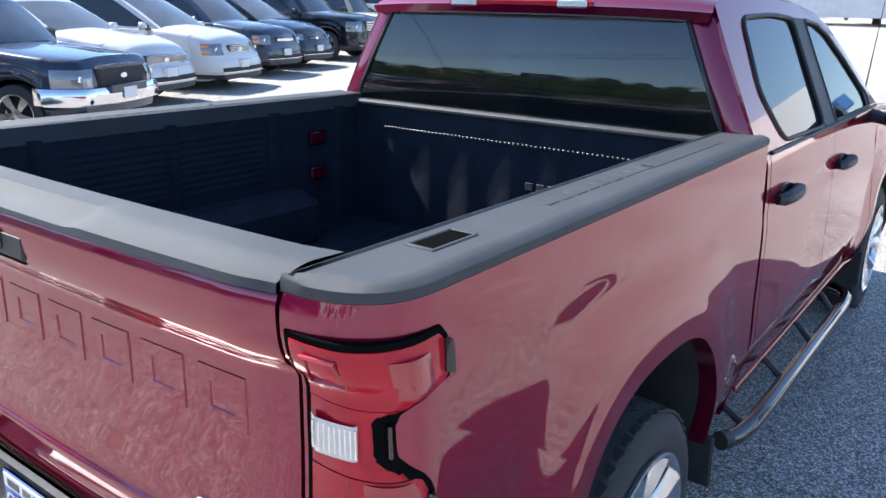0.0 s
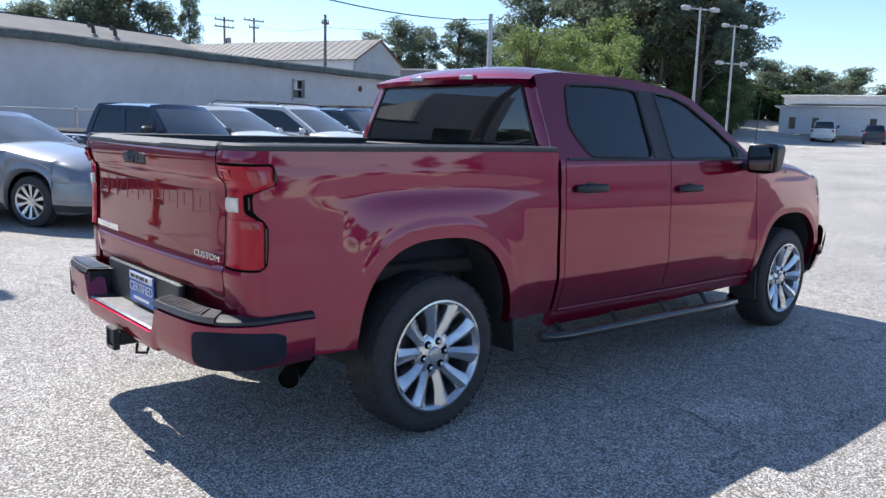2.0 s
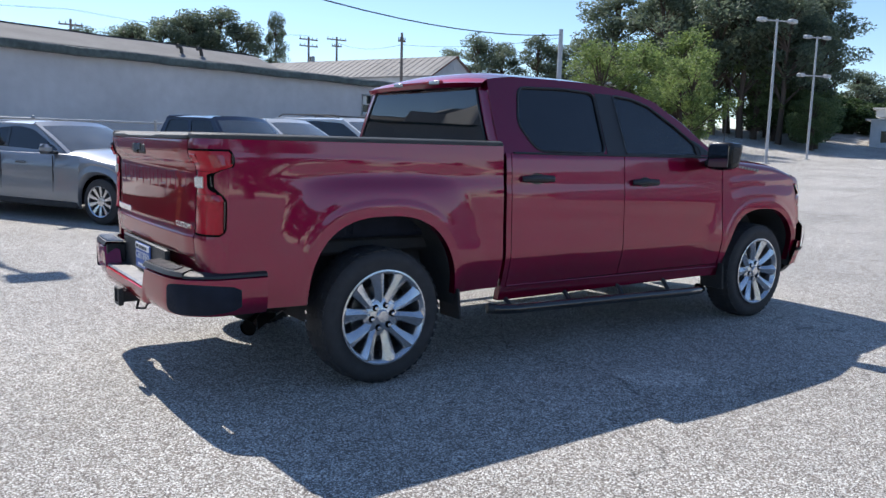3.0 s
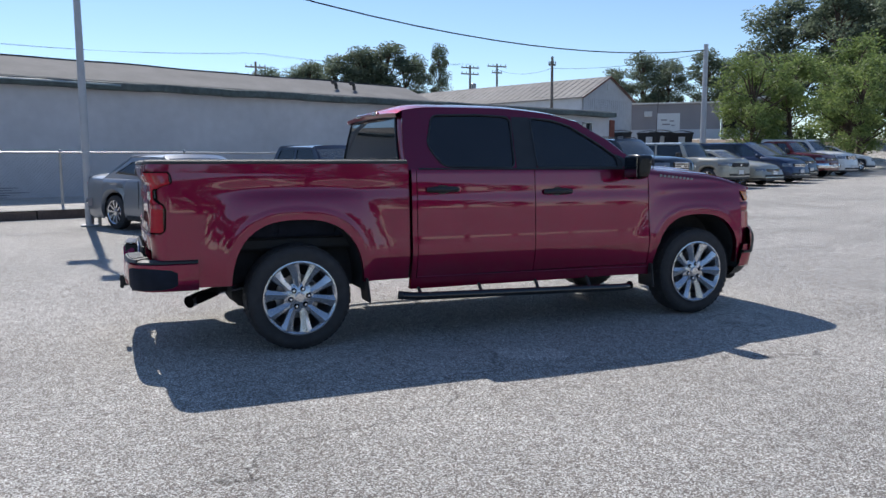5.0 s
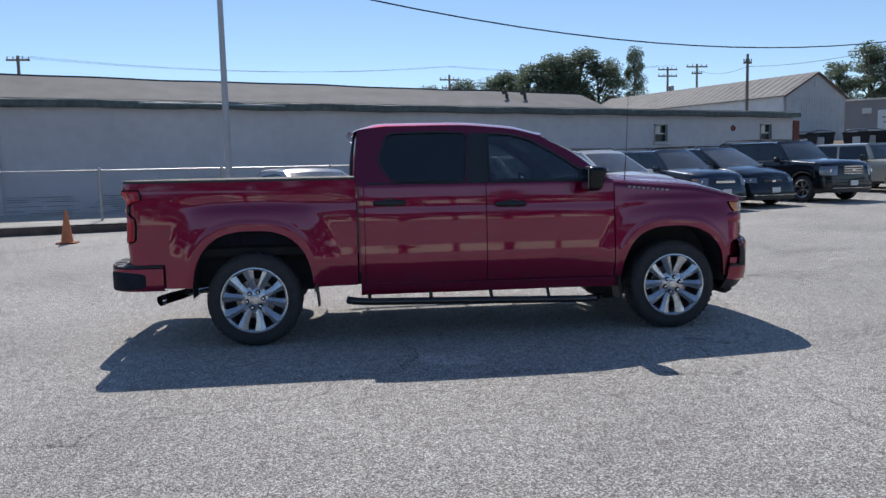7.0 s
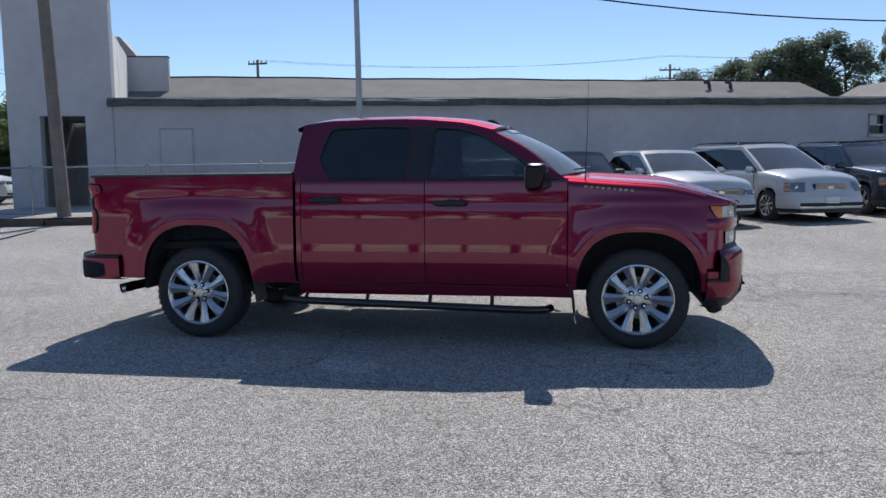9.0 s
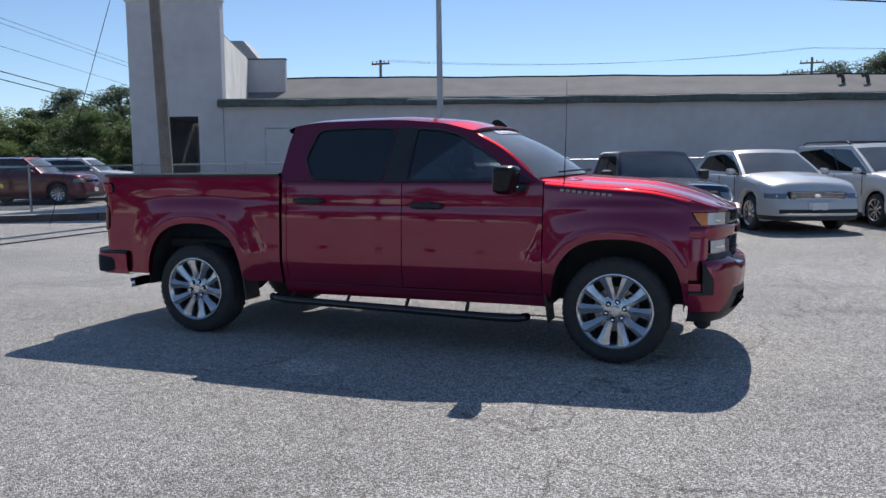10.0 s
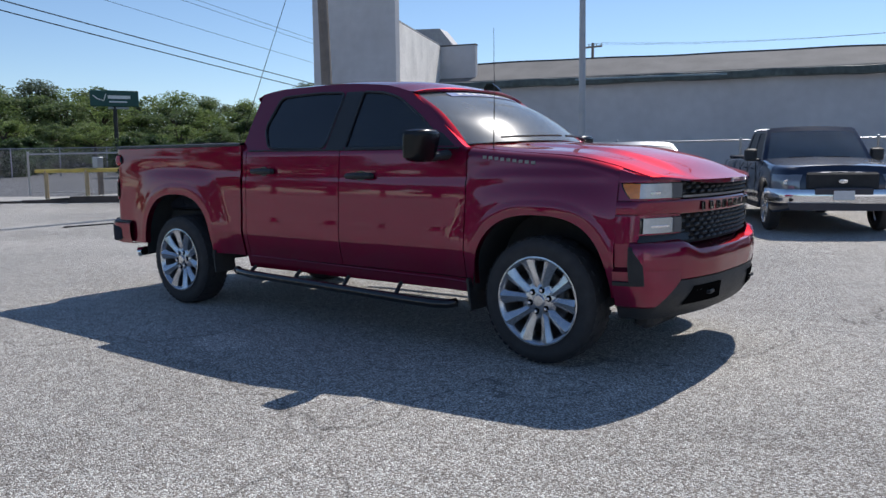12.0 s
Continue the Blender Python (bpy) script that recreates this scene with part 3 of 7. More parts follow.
def liner_depth(x, z):
    """How far the liner's side stands in: upright ribs and rows of small ledges between them."""
    d = sum(0.018 * step(0.028, 0.014, abs(x - c)) for c in (-0.62, -0.14, 0.34, 0.70))
    if 1.13 < z < 1.35 and -0.55 < x < 0.28:
        d += 0.004 * (0.5 + 0.5 * math.cos((z - 1.14) * 2 * math.pi / 0.025))
    return d


sh = Shape().slab([[(x, -0.795 + liner_depth(x, z), z) for z in span(0.88, 1.40, 66)] for x in span(-0.96, 0.86, 100)], (0, -0.012, 0))
both(truck, "bed_wall", sh, LINER, "dark ribbed liner of the cargo bed")
both(truck, "wheel_well", Shape().box((0.0, -0.70, 0.98), (0.86, 0.20, 0.24), 0.05), LINER)
for x, z in ((0.56, 1.28), (0.56, 1.13)):
    part("paint_patch", Shape().box((x, 0.775, z), (0.09, 0.012, 0.055), 0.005), RED, truck, "bare red paint under the liner")
    part("paint_patch", Shape().box((x, -0.775, z), (0.09, 0.012, 0.055), 0.005), RED, truck, "bare red paint under the liner")
sh = Shape().slab([[(0.825 - 0.004 * math.cos(y * 2 * math.pi / 0.2), y, z) for y in span(-0.79, 0.79, 60)] for z in (0.87, 1.30, 1.33, 1.40)], (0.03, 0, 0))
part("bed_front_wall", sh, LINER, truck)
part("bed_front_cap", Shape().box((0.842, 0, 1.412), (0.06, 1.62, 0.024), 0.008), CAPBLACK, truck)
# tiny bright steel teeth stand in for glints along the ribbed wall
for k, y in enumerate(span(-0.55, 0.62, 60)):
    part("liner_glint", Shape().box((0.816, y, 1.318), (0.010, 0.009, 0.008), 0.002), STEEL, truck)
for i in range(6):
    part("raised_block", Shape().box((0.819, -0.36 + i * 0.05, 1.16), (0.006, 0.034, 0.03), 0.002), CAPBLACK, truck)

# rear bumper
def bumper_plan(u):
    """The rear bumper's outer line: u from its right end round to its left end."""
    a = abs(u)
    xs = [0.0, 0.35, 0.6, 0.75, 0.84, 0.92, 1.0]
    px = [-1.225, -1.222, -1.205, -1.175, -1.10, -0.97, -0.735]
    py = [0.0, 0.44, 0.74, 0.87, 0.965, 1.015, 1.02]
    return curve(a, xs, px), (1 if u > 0 else -1) * curve(a, xs, py)


def bumper_band(us, zs, offs, dip=False):
    rows = []
    for u in us:
        x, y = bumper_plan(u)
        k = math.hypot(x + 0.7, y * 0.6) or 1
        drop = 1 - 0.5 * step(0.385, 0.335, abs(u)) if dip else 1
        rows.append([(x - (x + 0.7) / k * -o, y + y * 0.6 / k * o, 0.47 + (z - 0.47) * drop) for z, o in zip(zs, offs)])
    return rows


bumper = part("rear_bumper", Shape().grid(bumper_band(span(-1, 1, 121), [0.66, 0.69, 0.718, 0.705, 0.64, 0.575, 0.54, 0.512, 0.51], [-0.10, -0.10, -0.02, 0.0, 0.0, -0.004, -0.016, -0.04, -0.12], True)), RED, truck, "red rear bumper with black step pads", 40)
for sgn in (-1, 1):
    us = span(sgn * 0.36, sgn * 0.79, 20)
    sh = Shape().grid([[r[0], r[1], r[2], r[3]] for r in bumper_band(us, [0.72, 0.742, 0.742, 0.70], [0.002, -0.012, -0.15, -0.16])])
    pad = part("step_pad", sh, BLACK, bumper, "black ribbed step pad")
    for u in span(sgn * 0.385, sgn * 0.72, 13):
        r = bumper_band([u], [0.744, 0.744], [-0.025, -0.125])[0]
        part("pad_rib", Shape().tube([r[0], r[1]], 0.0065, 6), STEEL, pad, "worn grip rib")
    rows = []
    for k, u in enumerate(span(sgn * 0.665, sgn * 0.955, 22)):
        e = math.sin(math.pi * k / 21) ** 0.35
        mid, hi = 0.604, 0.086 * (0.55 + 0.45 * e)
        rows += bumper_band([u], [mid + hi, mid + hi * 0.93, mid + hi * 0.8, mid, mid - hi * 0.8, mid - hi * 0.93, mid - hi], [-0.02, 0.004 * e, 0.008 * e, 0.008 * e, 0.005 * e, -0.002, -0.03])
    part("corner_step", Shape().grid(rows), LINER, bumper, "black plastic corner step")
    part("step_side", Shape().box((-1.135, sgn * 0.455, 0.655), (0.15, 0.02, 0.15), 0.006), BLACK, bumper)
    us = span(sgn * 0.79, sgn * 1.0, 14)
    part("bumper_top_trim", Shape().grid(bumper_band(us, [0.713, 0.726, 0.734, 0.736], [-0.004, -0.008, -0.03, -0.10])), BLACK, bumper)
part("plate_panel", Shape().box((-1.085, 0, 0.70), (0.03, 0.92, 0.20), 0.01), BLACK, bumper)
part("lower_step", Shape().box((-1.145, 0, 0.598), (0.14, 0.86, 0.02), 0.008), STEEL, bumper, "scuffed grey lower step")
plate = part("number_plate", Shape().box((-1.108, -0.03, 0.705), (0.008, 0.31, 0.155), 0.003), PLATEBLUE, bumper, "blue dealer plate reading CERTIFIED")
part("plate_band", Shape().box((-1.1135, -0.03, 0.760), (0.004, 0.29, 0.035), 0.001), WHITE, plate)
for i, w in enumerate((0.05, 0.035, 0.06, 0.03)):
    part("print_bar", Shape().box((-1.116, 0.07 - i * 0.06, 0.760), (0.002, w, 0.018)), BLACK, plate)
part("plate_letters", text_shape("CERTIFIED", 0.064, 0.001, Matrix.Translation((-1.1135, -0.03, 0.705)) @ pose(0, 0, 0, 90, 0, -90)), WHITE, plate, "white letters", 20)
part("print_bar", Shape().box((-1.113, -0.03, 0.652), (0.002, 0.20, 0.014)), WHITE, plate)
hitch = part("tow_hitch", Shape().box((-1.12, 0, 0.475), (0.26, 0.075, 0.075), 0.008), BLACK, truck, "black square tow receiver")
sh = Shape()
for dy, dz, sy, sz in ((0, 0.045, 0.105, 0.016), (0, -0.045, 0.105, 0.016), (0.045, 0, 0.016, 0.09), (-0.045, 0, 0.016, 0.09)):
    sh.box((-1.245, dy, 0.475 + dz), (0.03, sy, sz), 0.003)
part("hitch_collar", sh, BLACK, hitch)
part("chain_loop", Shape().tube([(-1.15, -0.06, 0.44), (-1.17, -0.10, 0.41), (-1.13, -0.13, 0.41), (-1.10, -0.09, 0.44)], 0.008, 6), BLACK, hitch)
sh = Shape()
sh.tube([(-0.2, -0.62, 0.50), (-0.55, -0.72, 0.47), (-0.72, -0.82, 0.435), (-0.80, -0.90, 0.415)], [0.03, 0.035, 0.042, 0.045], 18, False)
pipe = part("exhaust_pipe", sh, CHROME, truck, "dulled steel exhaust tip")
# black plug paints the darkness inside the pipe
part("bore_shade", Shape().tube([(-0.60, -0.75, 0.455), (-0.795, -0.895, 0.416)], [0.034, 0.041], 18, True), HOLE, pipe)

# cab sides
def side_panel(x0, x1, z0, z1, depth=0.035, nx=14, nz=26, xs=None):
    rows = []
    for x in xs or span(x0, x1, nx):
        lo = arch_z(x, z0)
        rows.append([(x, -body_w(x, lo + (z1 - lo) * v), lo + (z1 - lo) * v) for v in span(0, 1, nz)])
    return Shape().slab(rows, (0, depth, 0))


both(truck, "cab_corner", side_panel(0.912, 0.952, 0.41, 1.375, 0.05, 3, 72), RED)
rk = both(truck, "rocker_panel", side_panel(0.915, 3.24, 0.405, 0.500, 0.05, 30, 8), RED)
for r_, sgn in zip(rk, (-1, 1)):
    part("rocker_lip", Shape().tube([(x, sgn * (body_w(x, 0.50) + 0.002), 0.503 - 0.012 * (x - 0.96)) for x in span(0.96, 3.2, 12)], 0.007, 6), RED, r_)
doors = []
for nm, a, b in (("rear_door", 0.958, 2.022), ("front_door", 2.029, 3.188)):
    doors.append(both(truck, nm, side_panel(a, b, 0.506, 1.372, 0.04, 40, 72), RED, angle=28))
for pair, hx, hz in ((doors[0], 1.165, 1.208), (doors[1], 2.235, 1.178)):
    for d, sgn in zip(pair, (-1, 1)):
        w = body_w(hx, hz)
        cup = Shape().revolve([(0.0, 0.062), (sgn * 0.004, 0.058), (sgn * 0.0045, 0.0)], (hx + 0.012, sgn * w, hz), "y", 20)
        cup.v = [(x, y, hz + (z - hz) * 0.62) for x, y, z in cup.v]
        h = part("door_handle", cup, GLOSSBLACK, d, "black pull handle in its cup")
        pts = [(hx - 0.125, sgn * (w + 0.008), hz), (hx - 0.10, sgn * (w + 0.026), hz), (hx - 0.03, sgn * (w + 0.034), hz + 0.001), (hx + 0.06, sgn * (w + 0.034), hz + 0.001), (hx + 0.125, sgn * (w + 0.024), hz), (hx + 0.14, sgn * (w + 0.006), hz)]
        part("grip", Shape().tube(pts, [0.018, 0.023, 0.025, 0.025, 0.024, 0.018], 10), BLACK, h)

# fenders
FX, FT = [3.15, 3.5, 3.95, 4.2, 4.36, 4.5, 4.65], [1.385, 1.352, 1.318, 1.265, 1.215, 1.175, 1.135]
rows = []
for x in arch_columns(3.196, 4.262, 3.745, 0.485):
    lo = arch_z(x, 0.47)
    top = curve(x, FX, FT) - 0.012
    col = [(x, -body_w(x, lo + (top - 0.06 - lo) * v), lo + (top - 0.06 - lo) * v) for v in span(0, 1, 40)]
    w = -col[-1][1]
    col = [(x, col[0][1] + 0.05, col[0][2])] + col + [(x, -(w - 0.085 * (1 - math.cos(q))), top - 0.06 + 0.06 * math.sin(q)) for q in span(0.2, math.pi / 2, 7)]
    rows.append(col)
sh = Shape().grid(rows)
sh.grid([rows[0], [(p[0], p[1] + 0.04, p[2]) for p in rows[0]]])
fenders = both(truck, "front_fender", sh, RED, angle=28)
for fd, sgn in zip(fenders, (-1, 1)):
    for i in range(9):
        x = 3.335 + i * 0.0445
        z = 1.304 - 0.0045 * i
        part("badge_bar", Shape().box((x, sgn * (body_w(x, z - 0.005) + 0.003), z), (0.029, 0.005, 0.021), 0.002), STEEL, fd, "chrome badge bar")

# front end
PL = [(4.26, 0.945), (4.36, 0.925), (4.43, 0.875), (4.475, 0.80), (4.52, 0.68), (4.57, 0.50), (4.602, 0.27), (4.61, 0.0)]
ARC = [0.0]
for (a, b), (c, d) in zip(PL, PL[1:]):
    ARC.append(ARC[-1] + math.hypot(c - a, d - b))


def front_point(s, z, off=0.0, nose=0.0):
    x, y = curve(s, ARC, [p[0] for p in PL]), curve(s, ARC, [p[1] for p in PL])
    x2, y2 = curve(s + 0.01, ARC, [p[0] for p in PL]), curve(s + 0.01, ARC, [p[1] for p in PL])
    x1, y1 = curve(s - 0.01, ARC, [p[0] for p in PL]), curve(s - 0.01, ARC, [p[1] for p in PL])
    t = Vector((x2 - x1, y2 - y1)).normalized()
    y += (body_w(4.262, z) - 0.945) * (1 - step(0.0, 0.35, s))
    o = off + nose * step(0.0, 0.4, s)
    return (x - t.y * o, -(y + t.x * o), z)


END = ARC[-1]


def front_band(s0, s1, zs, offs, n=24, nose=0.0):
    return [[front_point(s, z, o, nose) for z, o in zip(zs, offs)] for s in span(s0, s1, n)]


def full_band(s0, zs, offs, n=30, nose=0.0):
    r = front_band(s0, END, zs, offs, n, nose)
    return r + [[(x, -y, z) for x, y, z in row] for row in reversed(r[:-1])]


def slanted_band(s0, s1, zs, offs, n=12, nose=0.0):
    """A band whose ends follow the functions s0(z) and s1(z)."""
    return [[front_point(s0(z) + (s1(z) - s0(z)) * q, z, o, nose) for z, o in zip(zs, offs)] for q in span(0.0, 1.0, n)]


def hood_z(x, y):
    z = curve(x, FX, FT) + 0.042 * (1 - (y / 0.88) ** 2) * step(4.68, 4.3, x)
    return z + 0.016 * (1 - step(0.46, 0.60, abs(y))) * step(4.62, 4.3, x) * step(3.2, 3.5, x) - 0.01 * step(0.80, 0.88, abs(y))


def hood_front(y):
    return curve(abs(y), [p[1] for p in reversed(PL)], [p[0] for p in reversed(PL)]) + 0.004


grille = part("grille", Shape().grid(full_band(0.44, [0.765, 0.775, 1.14, 1.16], [-0.10, -0.05, -0.05, -0.07])), UNDER, truck, "black mesh grille with a red crossbar")
part("crossbar", Shape().grid(full_band(0.0, [0.955, 0.962, 0.972, 1.035, 1.045, 1.05], [-0.06, -0.008, 0.0, 0.004, -0.004, -0.05], 40)), RED, grille, "red crossbar with dark lettering blocks", 40)
part("crossbar_strip", Shape().grid(full_band(0.46, [1.05, 1.055, 1.07, 1.075], [-0.06, -0.012, -0.012, -0.05], 30)), STEEL, grille, "grey strip")
for i in range(9):
    s = END - 0.42 + i * 0.105
    m = s > END
    p = front_point(2 * END - s if m else s, 1.0, -0.001)
    p = (p[0], -p[1] if m else p[1], p[2])
    part("raised_block", Shape().box(p, (0.012, 0.085, 0.055), 0.004, Matrix.Rotation(-0.25 * p[1], 3, "Z")), GLOSSBLACK, grille, "dark lettering block")
bar = Shape().tube([(0, -0.042, 0), (0.004, -0.02, 0.004), (0.004, 0.02, 0.004), (0, 0.042, 0)], [0.006, 0.011, 0.011, 0.006], 6)
bar_mesh = mesh_of("mesh_bar", bar, BLACK)
for z0, nrow, gap in ((0.800, 6, 0.028), (1.085, 3, 0.027)):
    for r in range(nrow):
        for i in range(13):
            y = -0.60 + i * 0.1 + (0.05 if r % 2 else 0.0)
            if abs(y) > 0.63:
                continue
            x = curve(abs(y), [p[1] for p in reversed(PL)], [p[0] for p in reversed(PL)]) - 0.03
            ob = new("mesh_bar", bar_mesh)
            ob.parent = grille
            ob.matrix_basis = pose(x, y, z0 + r * gap, 0, 0, -math.degrees(0.25 * y))
for side in (0, 1):
    def half(s):
        return s.mirrored() if side else s
    hl = part("headlight", half(Shape().grid(slanted_band(lambda z: 0.012 + 0.065 * ((1.158 - z) / 0.11) ** 1.6, lambda z: 0.44, [1.048, 1.056, 1.08, 1.105, 1.13, 1.148, 1.158], [-0.05, -0.012, -0.008, -0.006, -0.008, -0.012, -0.05], 24))), GLOSSBLACK, truck, "split headlight with an amber corner")
    part("amber_lens", half(Shape().grid(slanted_band(lambda z: 0.028 + 0.055 * ((1.147 - z) / 0.093) ** 1.6, lambda z: 0.128, [1.054, 1.058, 1.08, 1.10, 1.125, 1.143, 1.147], [-0.02, 0.0, 0.002, 0.002, 0.002, 0.0, -0.02], 10))), AMBER, hl, "amber corner lens")
    part("lamp_lens", half(Shape().grid(front_band(0.128, 0.36, [1.054, 1.058, 1.143, 1.147], [-0.02, 0.002, 0.002, -0.02], 12))), CLEAR, hl, "clear lamp lens")
    part("bezel_end", half(Shape().grid(front_band(0.345, 0.43, [1.054, 1.058, 1.143, 1.147], [-0.01, 0.005, 0.005, -0.01], 6))), ALLOYDARK, hl, "grey bezel end")
    part("lamp_bulb_bar", half(Shape().grid(front_band(0.19, 0.25, [1.078, 1.082, 1.095, 1.099], [0.0, 0.005, 0.005, 0.0], 6))), CHROME, hl)
    ll = part("lower_lamp", half(Shape().grid(front_band(0.14, 0.44, [0.845, 0.853, 0.90, 0.945, 0.953], [-0.05, -0.012, -0.006, -0.012, -0.05]))), GLOSSBLACK, truck, "clear lower lamp in a dark bezel")
    part("lamp_lens", half(Shape().grid(front_band(0.155, 0.42, [0.852, 0.856, 0.944, 0.948], [-0.02, 0.002, 0.002, -0.02], 12))), CLEAR, ll, "clear lamp lens")
    part("bezel_end", half(Shape().grid(front_band(0.355, 0.43, [0.852, 0.856, 0.944, 0.948], [-0.01, 0.005, 0.005, -0.01], 6))), ALLOYDARK, ll, "grey bezel end")
    part("lamp_bulb_bar", half(Shape().grid(front_band(0.20, 0.32, [0.885, 0.889, 0.900, 0.904], [0.0, 0.005, 0.005, 0.0], 6))), CHROME, ll)
    part("fender_nose", half(Shape().grid(front_band(0.0, 0.135, [0.80, 0.845, 0.90, 0.955], [0.0, 0.0, 0.0, 0.0], 8))), RED, truck)
    part("fender_cap", half(Shape().grid([[front_point(q, 1.150, -0.002), front_point(q, 1.165, 0.0), front_point(q, max(1.172, hood_z(front_point(q, 1)[0], front_point(q, 1)[1]) - 0.001), -0.008), (front_point(q, 1)[0] - 0.02, front_point(q, 1)[1] * 0.97 + 0.04, hood_z(front_point(q, 1)[0] - 0.02, front_point(q, 1)[1] * 0.97) - 0.003)] for q in span(0.0, 0.205, 12)])), RED, truck, "", 50)
    part("nose_panel", half(Shape().grid(front_band(-0.002, 0.437, [0.46, 0.60, 0.80, 0.95, 1.10, 1.161], [-0.012] * 6, 20))), RED, truck)
    part("lamp_sill", half(Shape().grid(front_band(0.13, 0.50, [0.805, 0.815, 0.846], [0.012, 0.006, -0.012], 10))), BLACK, truck)
rows = []
for s in span(0.09, END, 48):
    d = step(0.40, 0.56, s)
    rows.append([front_point(s, z - d * k, o, 0.03) for z, o, k in ((0.845, -0.11, 0.068), (0.826, -0.065, 0.066), (0.806, 0.0, 0.052), (0.795, 0.018, 0.046), (0.765, 0.030, 0.034), (0.66, 0.032, 0.010), (0.58, 0.022, 0.0), (0.56, -0.02, 0.0))])
rows += [[(x, -y, z) for x, y, z in row] for row in reversed(rows[:-1])]
fb = part("front_bumper", Shape().grid(rows), RED, truck, "red front bumper over a black lower valance", 40)
lower_bumper = Shape().grid(full_band(0.0, [0.585, 0.57, 0.50, 0.42, 0.37, 0.34, 0.34], [-0.03, 0.016, 0.022, 0.005, -0.03, -0.06, -0.16], 44, 0.03))
part("valance", lower_bumper, BLACK, fb, "black plastic valance", 40)
for side in (0, 1):
    def half(s):
        return s.mirrored() if side else s
    part("bumper_corner", half(Shape().grid(slanted_band(lambda z: 0.0, lambda z: 0.21 + 0.16 * min(1.0, max(0.0, (z - 0.43) / 0.15)), [0.66, 0.64, 0.585, 0.54, 0.48, 0.43, 0.41], [-0.02, 0.030, 0.034, 0.036, 0.032, 0.026, -0.01], 16, 0.03))), RED, fb, "", 40)
    part("air_slot", half(Shape().grid(slanted_band(lambda z: 0.088, lambda z: 0.150 - 0.045 * step(0.66, 0.785, z), [0.555, 0.565, 0.62, 0.68, 0.73, 0.765, 0.785], [0.02, 0.050, 0.050, 0.050, 0.048, 0.046, 0.02], 6, 0.03))), UNDER, fb, "black air slot")
    part("slot_foot", half(Shape().grid(front_band(0.0, 0.15, [0.553, 0.558, 0.580, 0.585], [0.02, 0.051, 0.051, 0.02], 8, 0.03))), UNDER, fb)
    # flush black patch on the valance, painting the shade of a recess
    pocket = part("tow_pocket", half(Shape().grid(slanted_band(lambda z: 0.40 + 0.9 * (z - 0.42), lambda z: 0.82, [0.415, 0.43, 0.525, 0.54], [0.0, 0.014, 0.026, 0.0], 10, 0.03))), HOLE, fb, "near-black patch for the shaded tow-hook recess")
    p = front_point(0.68, 0.48, 0.02, 0.03)
    part("tow_hook", half(Shape().tube([(p[0] - 0.08, p[1] - 0.03, 0.475), (p[0] + 0.01, p[1] - 0.03, 0.475), (p[0] + 0.01, p[1] + 0.03, 0.475), (p[0] - 0.08, p[1] + 0.03, 0.475)], 0.012, 8)), BLACK, pocket)
part("air_dam", Shape().box((4.36, 0, 0.32), (0.12, 1.6, 0.10), 0.03), UNDER, fb)

# hood
rows = []
for y in span(-0.876, 0.876, 61):
    x0 = 3.12 + 0.22 * (1 - (y / 0.88) ** 2)
    x1 = hood_front(y)
    col = [(x, y, hood_z(x, y)) for x in span(x0, x1, 40)]
    zt = col[-1][2]
    col += [(x1 + 0.007, y, zt - 0.005), (x1 + 0.011, y, zt - 0.014), (x1 + 0.012, y, min(zt - 0.016, 1.178)), (x1 + 0.010, y, 1.161), (x1 - 0.05, y, 1.159)]
    rows.append(col)
rows = [[(x, y - 0.002, max(z - 0.05, 1.159)) for x, y, z in rows[0]], [(x, y - 0.006, max(z - 0.014, 1.159)) for x, y, z in rows[0]]] + rows + [[(x, y + 0.006, max(z - 0.014, 1.159)) for x, y, z in rows[-1]], [(x, y + 0.002, max(z - 0.05, 1.159)) for x, y, z in rows[-1]]]
part("hood", Shape().grid(rows), RED, truck, angle=30)

# greenhouse: roof, pillars, glass
def green_w(z):
    return 0.942 - (z - 1.37) * 0.475


RX, RZ = [0.87, 0.93, 1.2, 1.75, 2.28, 2.56], [1.822, 1.852, 1.882, 1.886, 1.848, 1.782]


def fill_frame(outer, holes, y_of, depth):
    """A flat outline with holes, laid on the cab's side and given thickness."""
    bm = bmesh.new()
    edges = []
    for loop in (outer, *holes):
        vs = [bm.verts.new((x, 0, z)) for x, z in loop]
        edges += [bm.edges.new((a, b)) for a, b in zip(vs, vs[1:] + vs[:1])]
    bmesh.ops.triangle_fill(bm, edges=edges, use_beauty=True, use_dissolve=False)
    for f in bm.faces:
        f.normal_update()
        if f.normal.y > 0:
            f.normal_flip()
    s = Shape()
    bm.verts.index_update()
    s.v = [(v.co.x, -y_of(v.co.z), v.co.z) for v in bm.verts]
    k = len(s.v)
    s.f = [tuple(v.index for v in f.verts) for f in bm.faces]
    s.f += [tuple(k + i for i in reversed(f)) for f in s.f]
    s.f += [(e.verts[0].index, e.verts[1].index, e.verts[1].index + k, e.verts[0].index + k) for e in bm.edges if len(e.link_faces) == 1]
    s.v += [(x, y + depth, z) for x, y, z in s.v]
    bm.free()
    return s


def rounded(poly, r=0.03, n=5):
    """A polygon with its corners rounded."""
    out = []
    for i, p in enumerate(poly):
        p, a, b = Vector(p), Vector(poly[i - 1]), Vector(poly[(i + 1) % len(poly)])
        da, db = (a - p), (b - p)
        q = min(r, da.length * 0.45, db.length * 0.45)
        s, e = p + da.normalized() * q, p + db.normalized() * q
        out += [tuple(s * (1 - t) ** 2 + p * 2 * t * (1 - t) + e * t * t) for t in span(0, 1, n)]
    return out


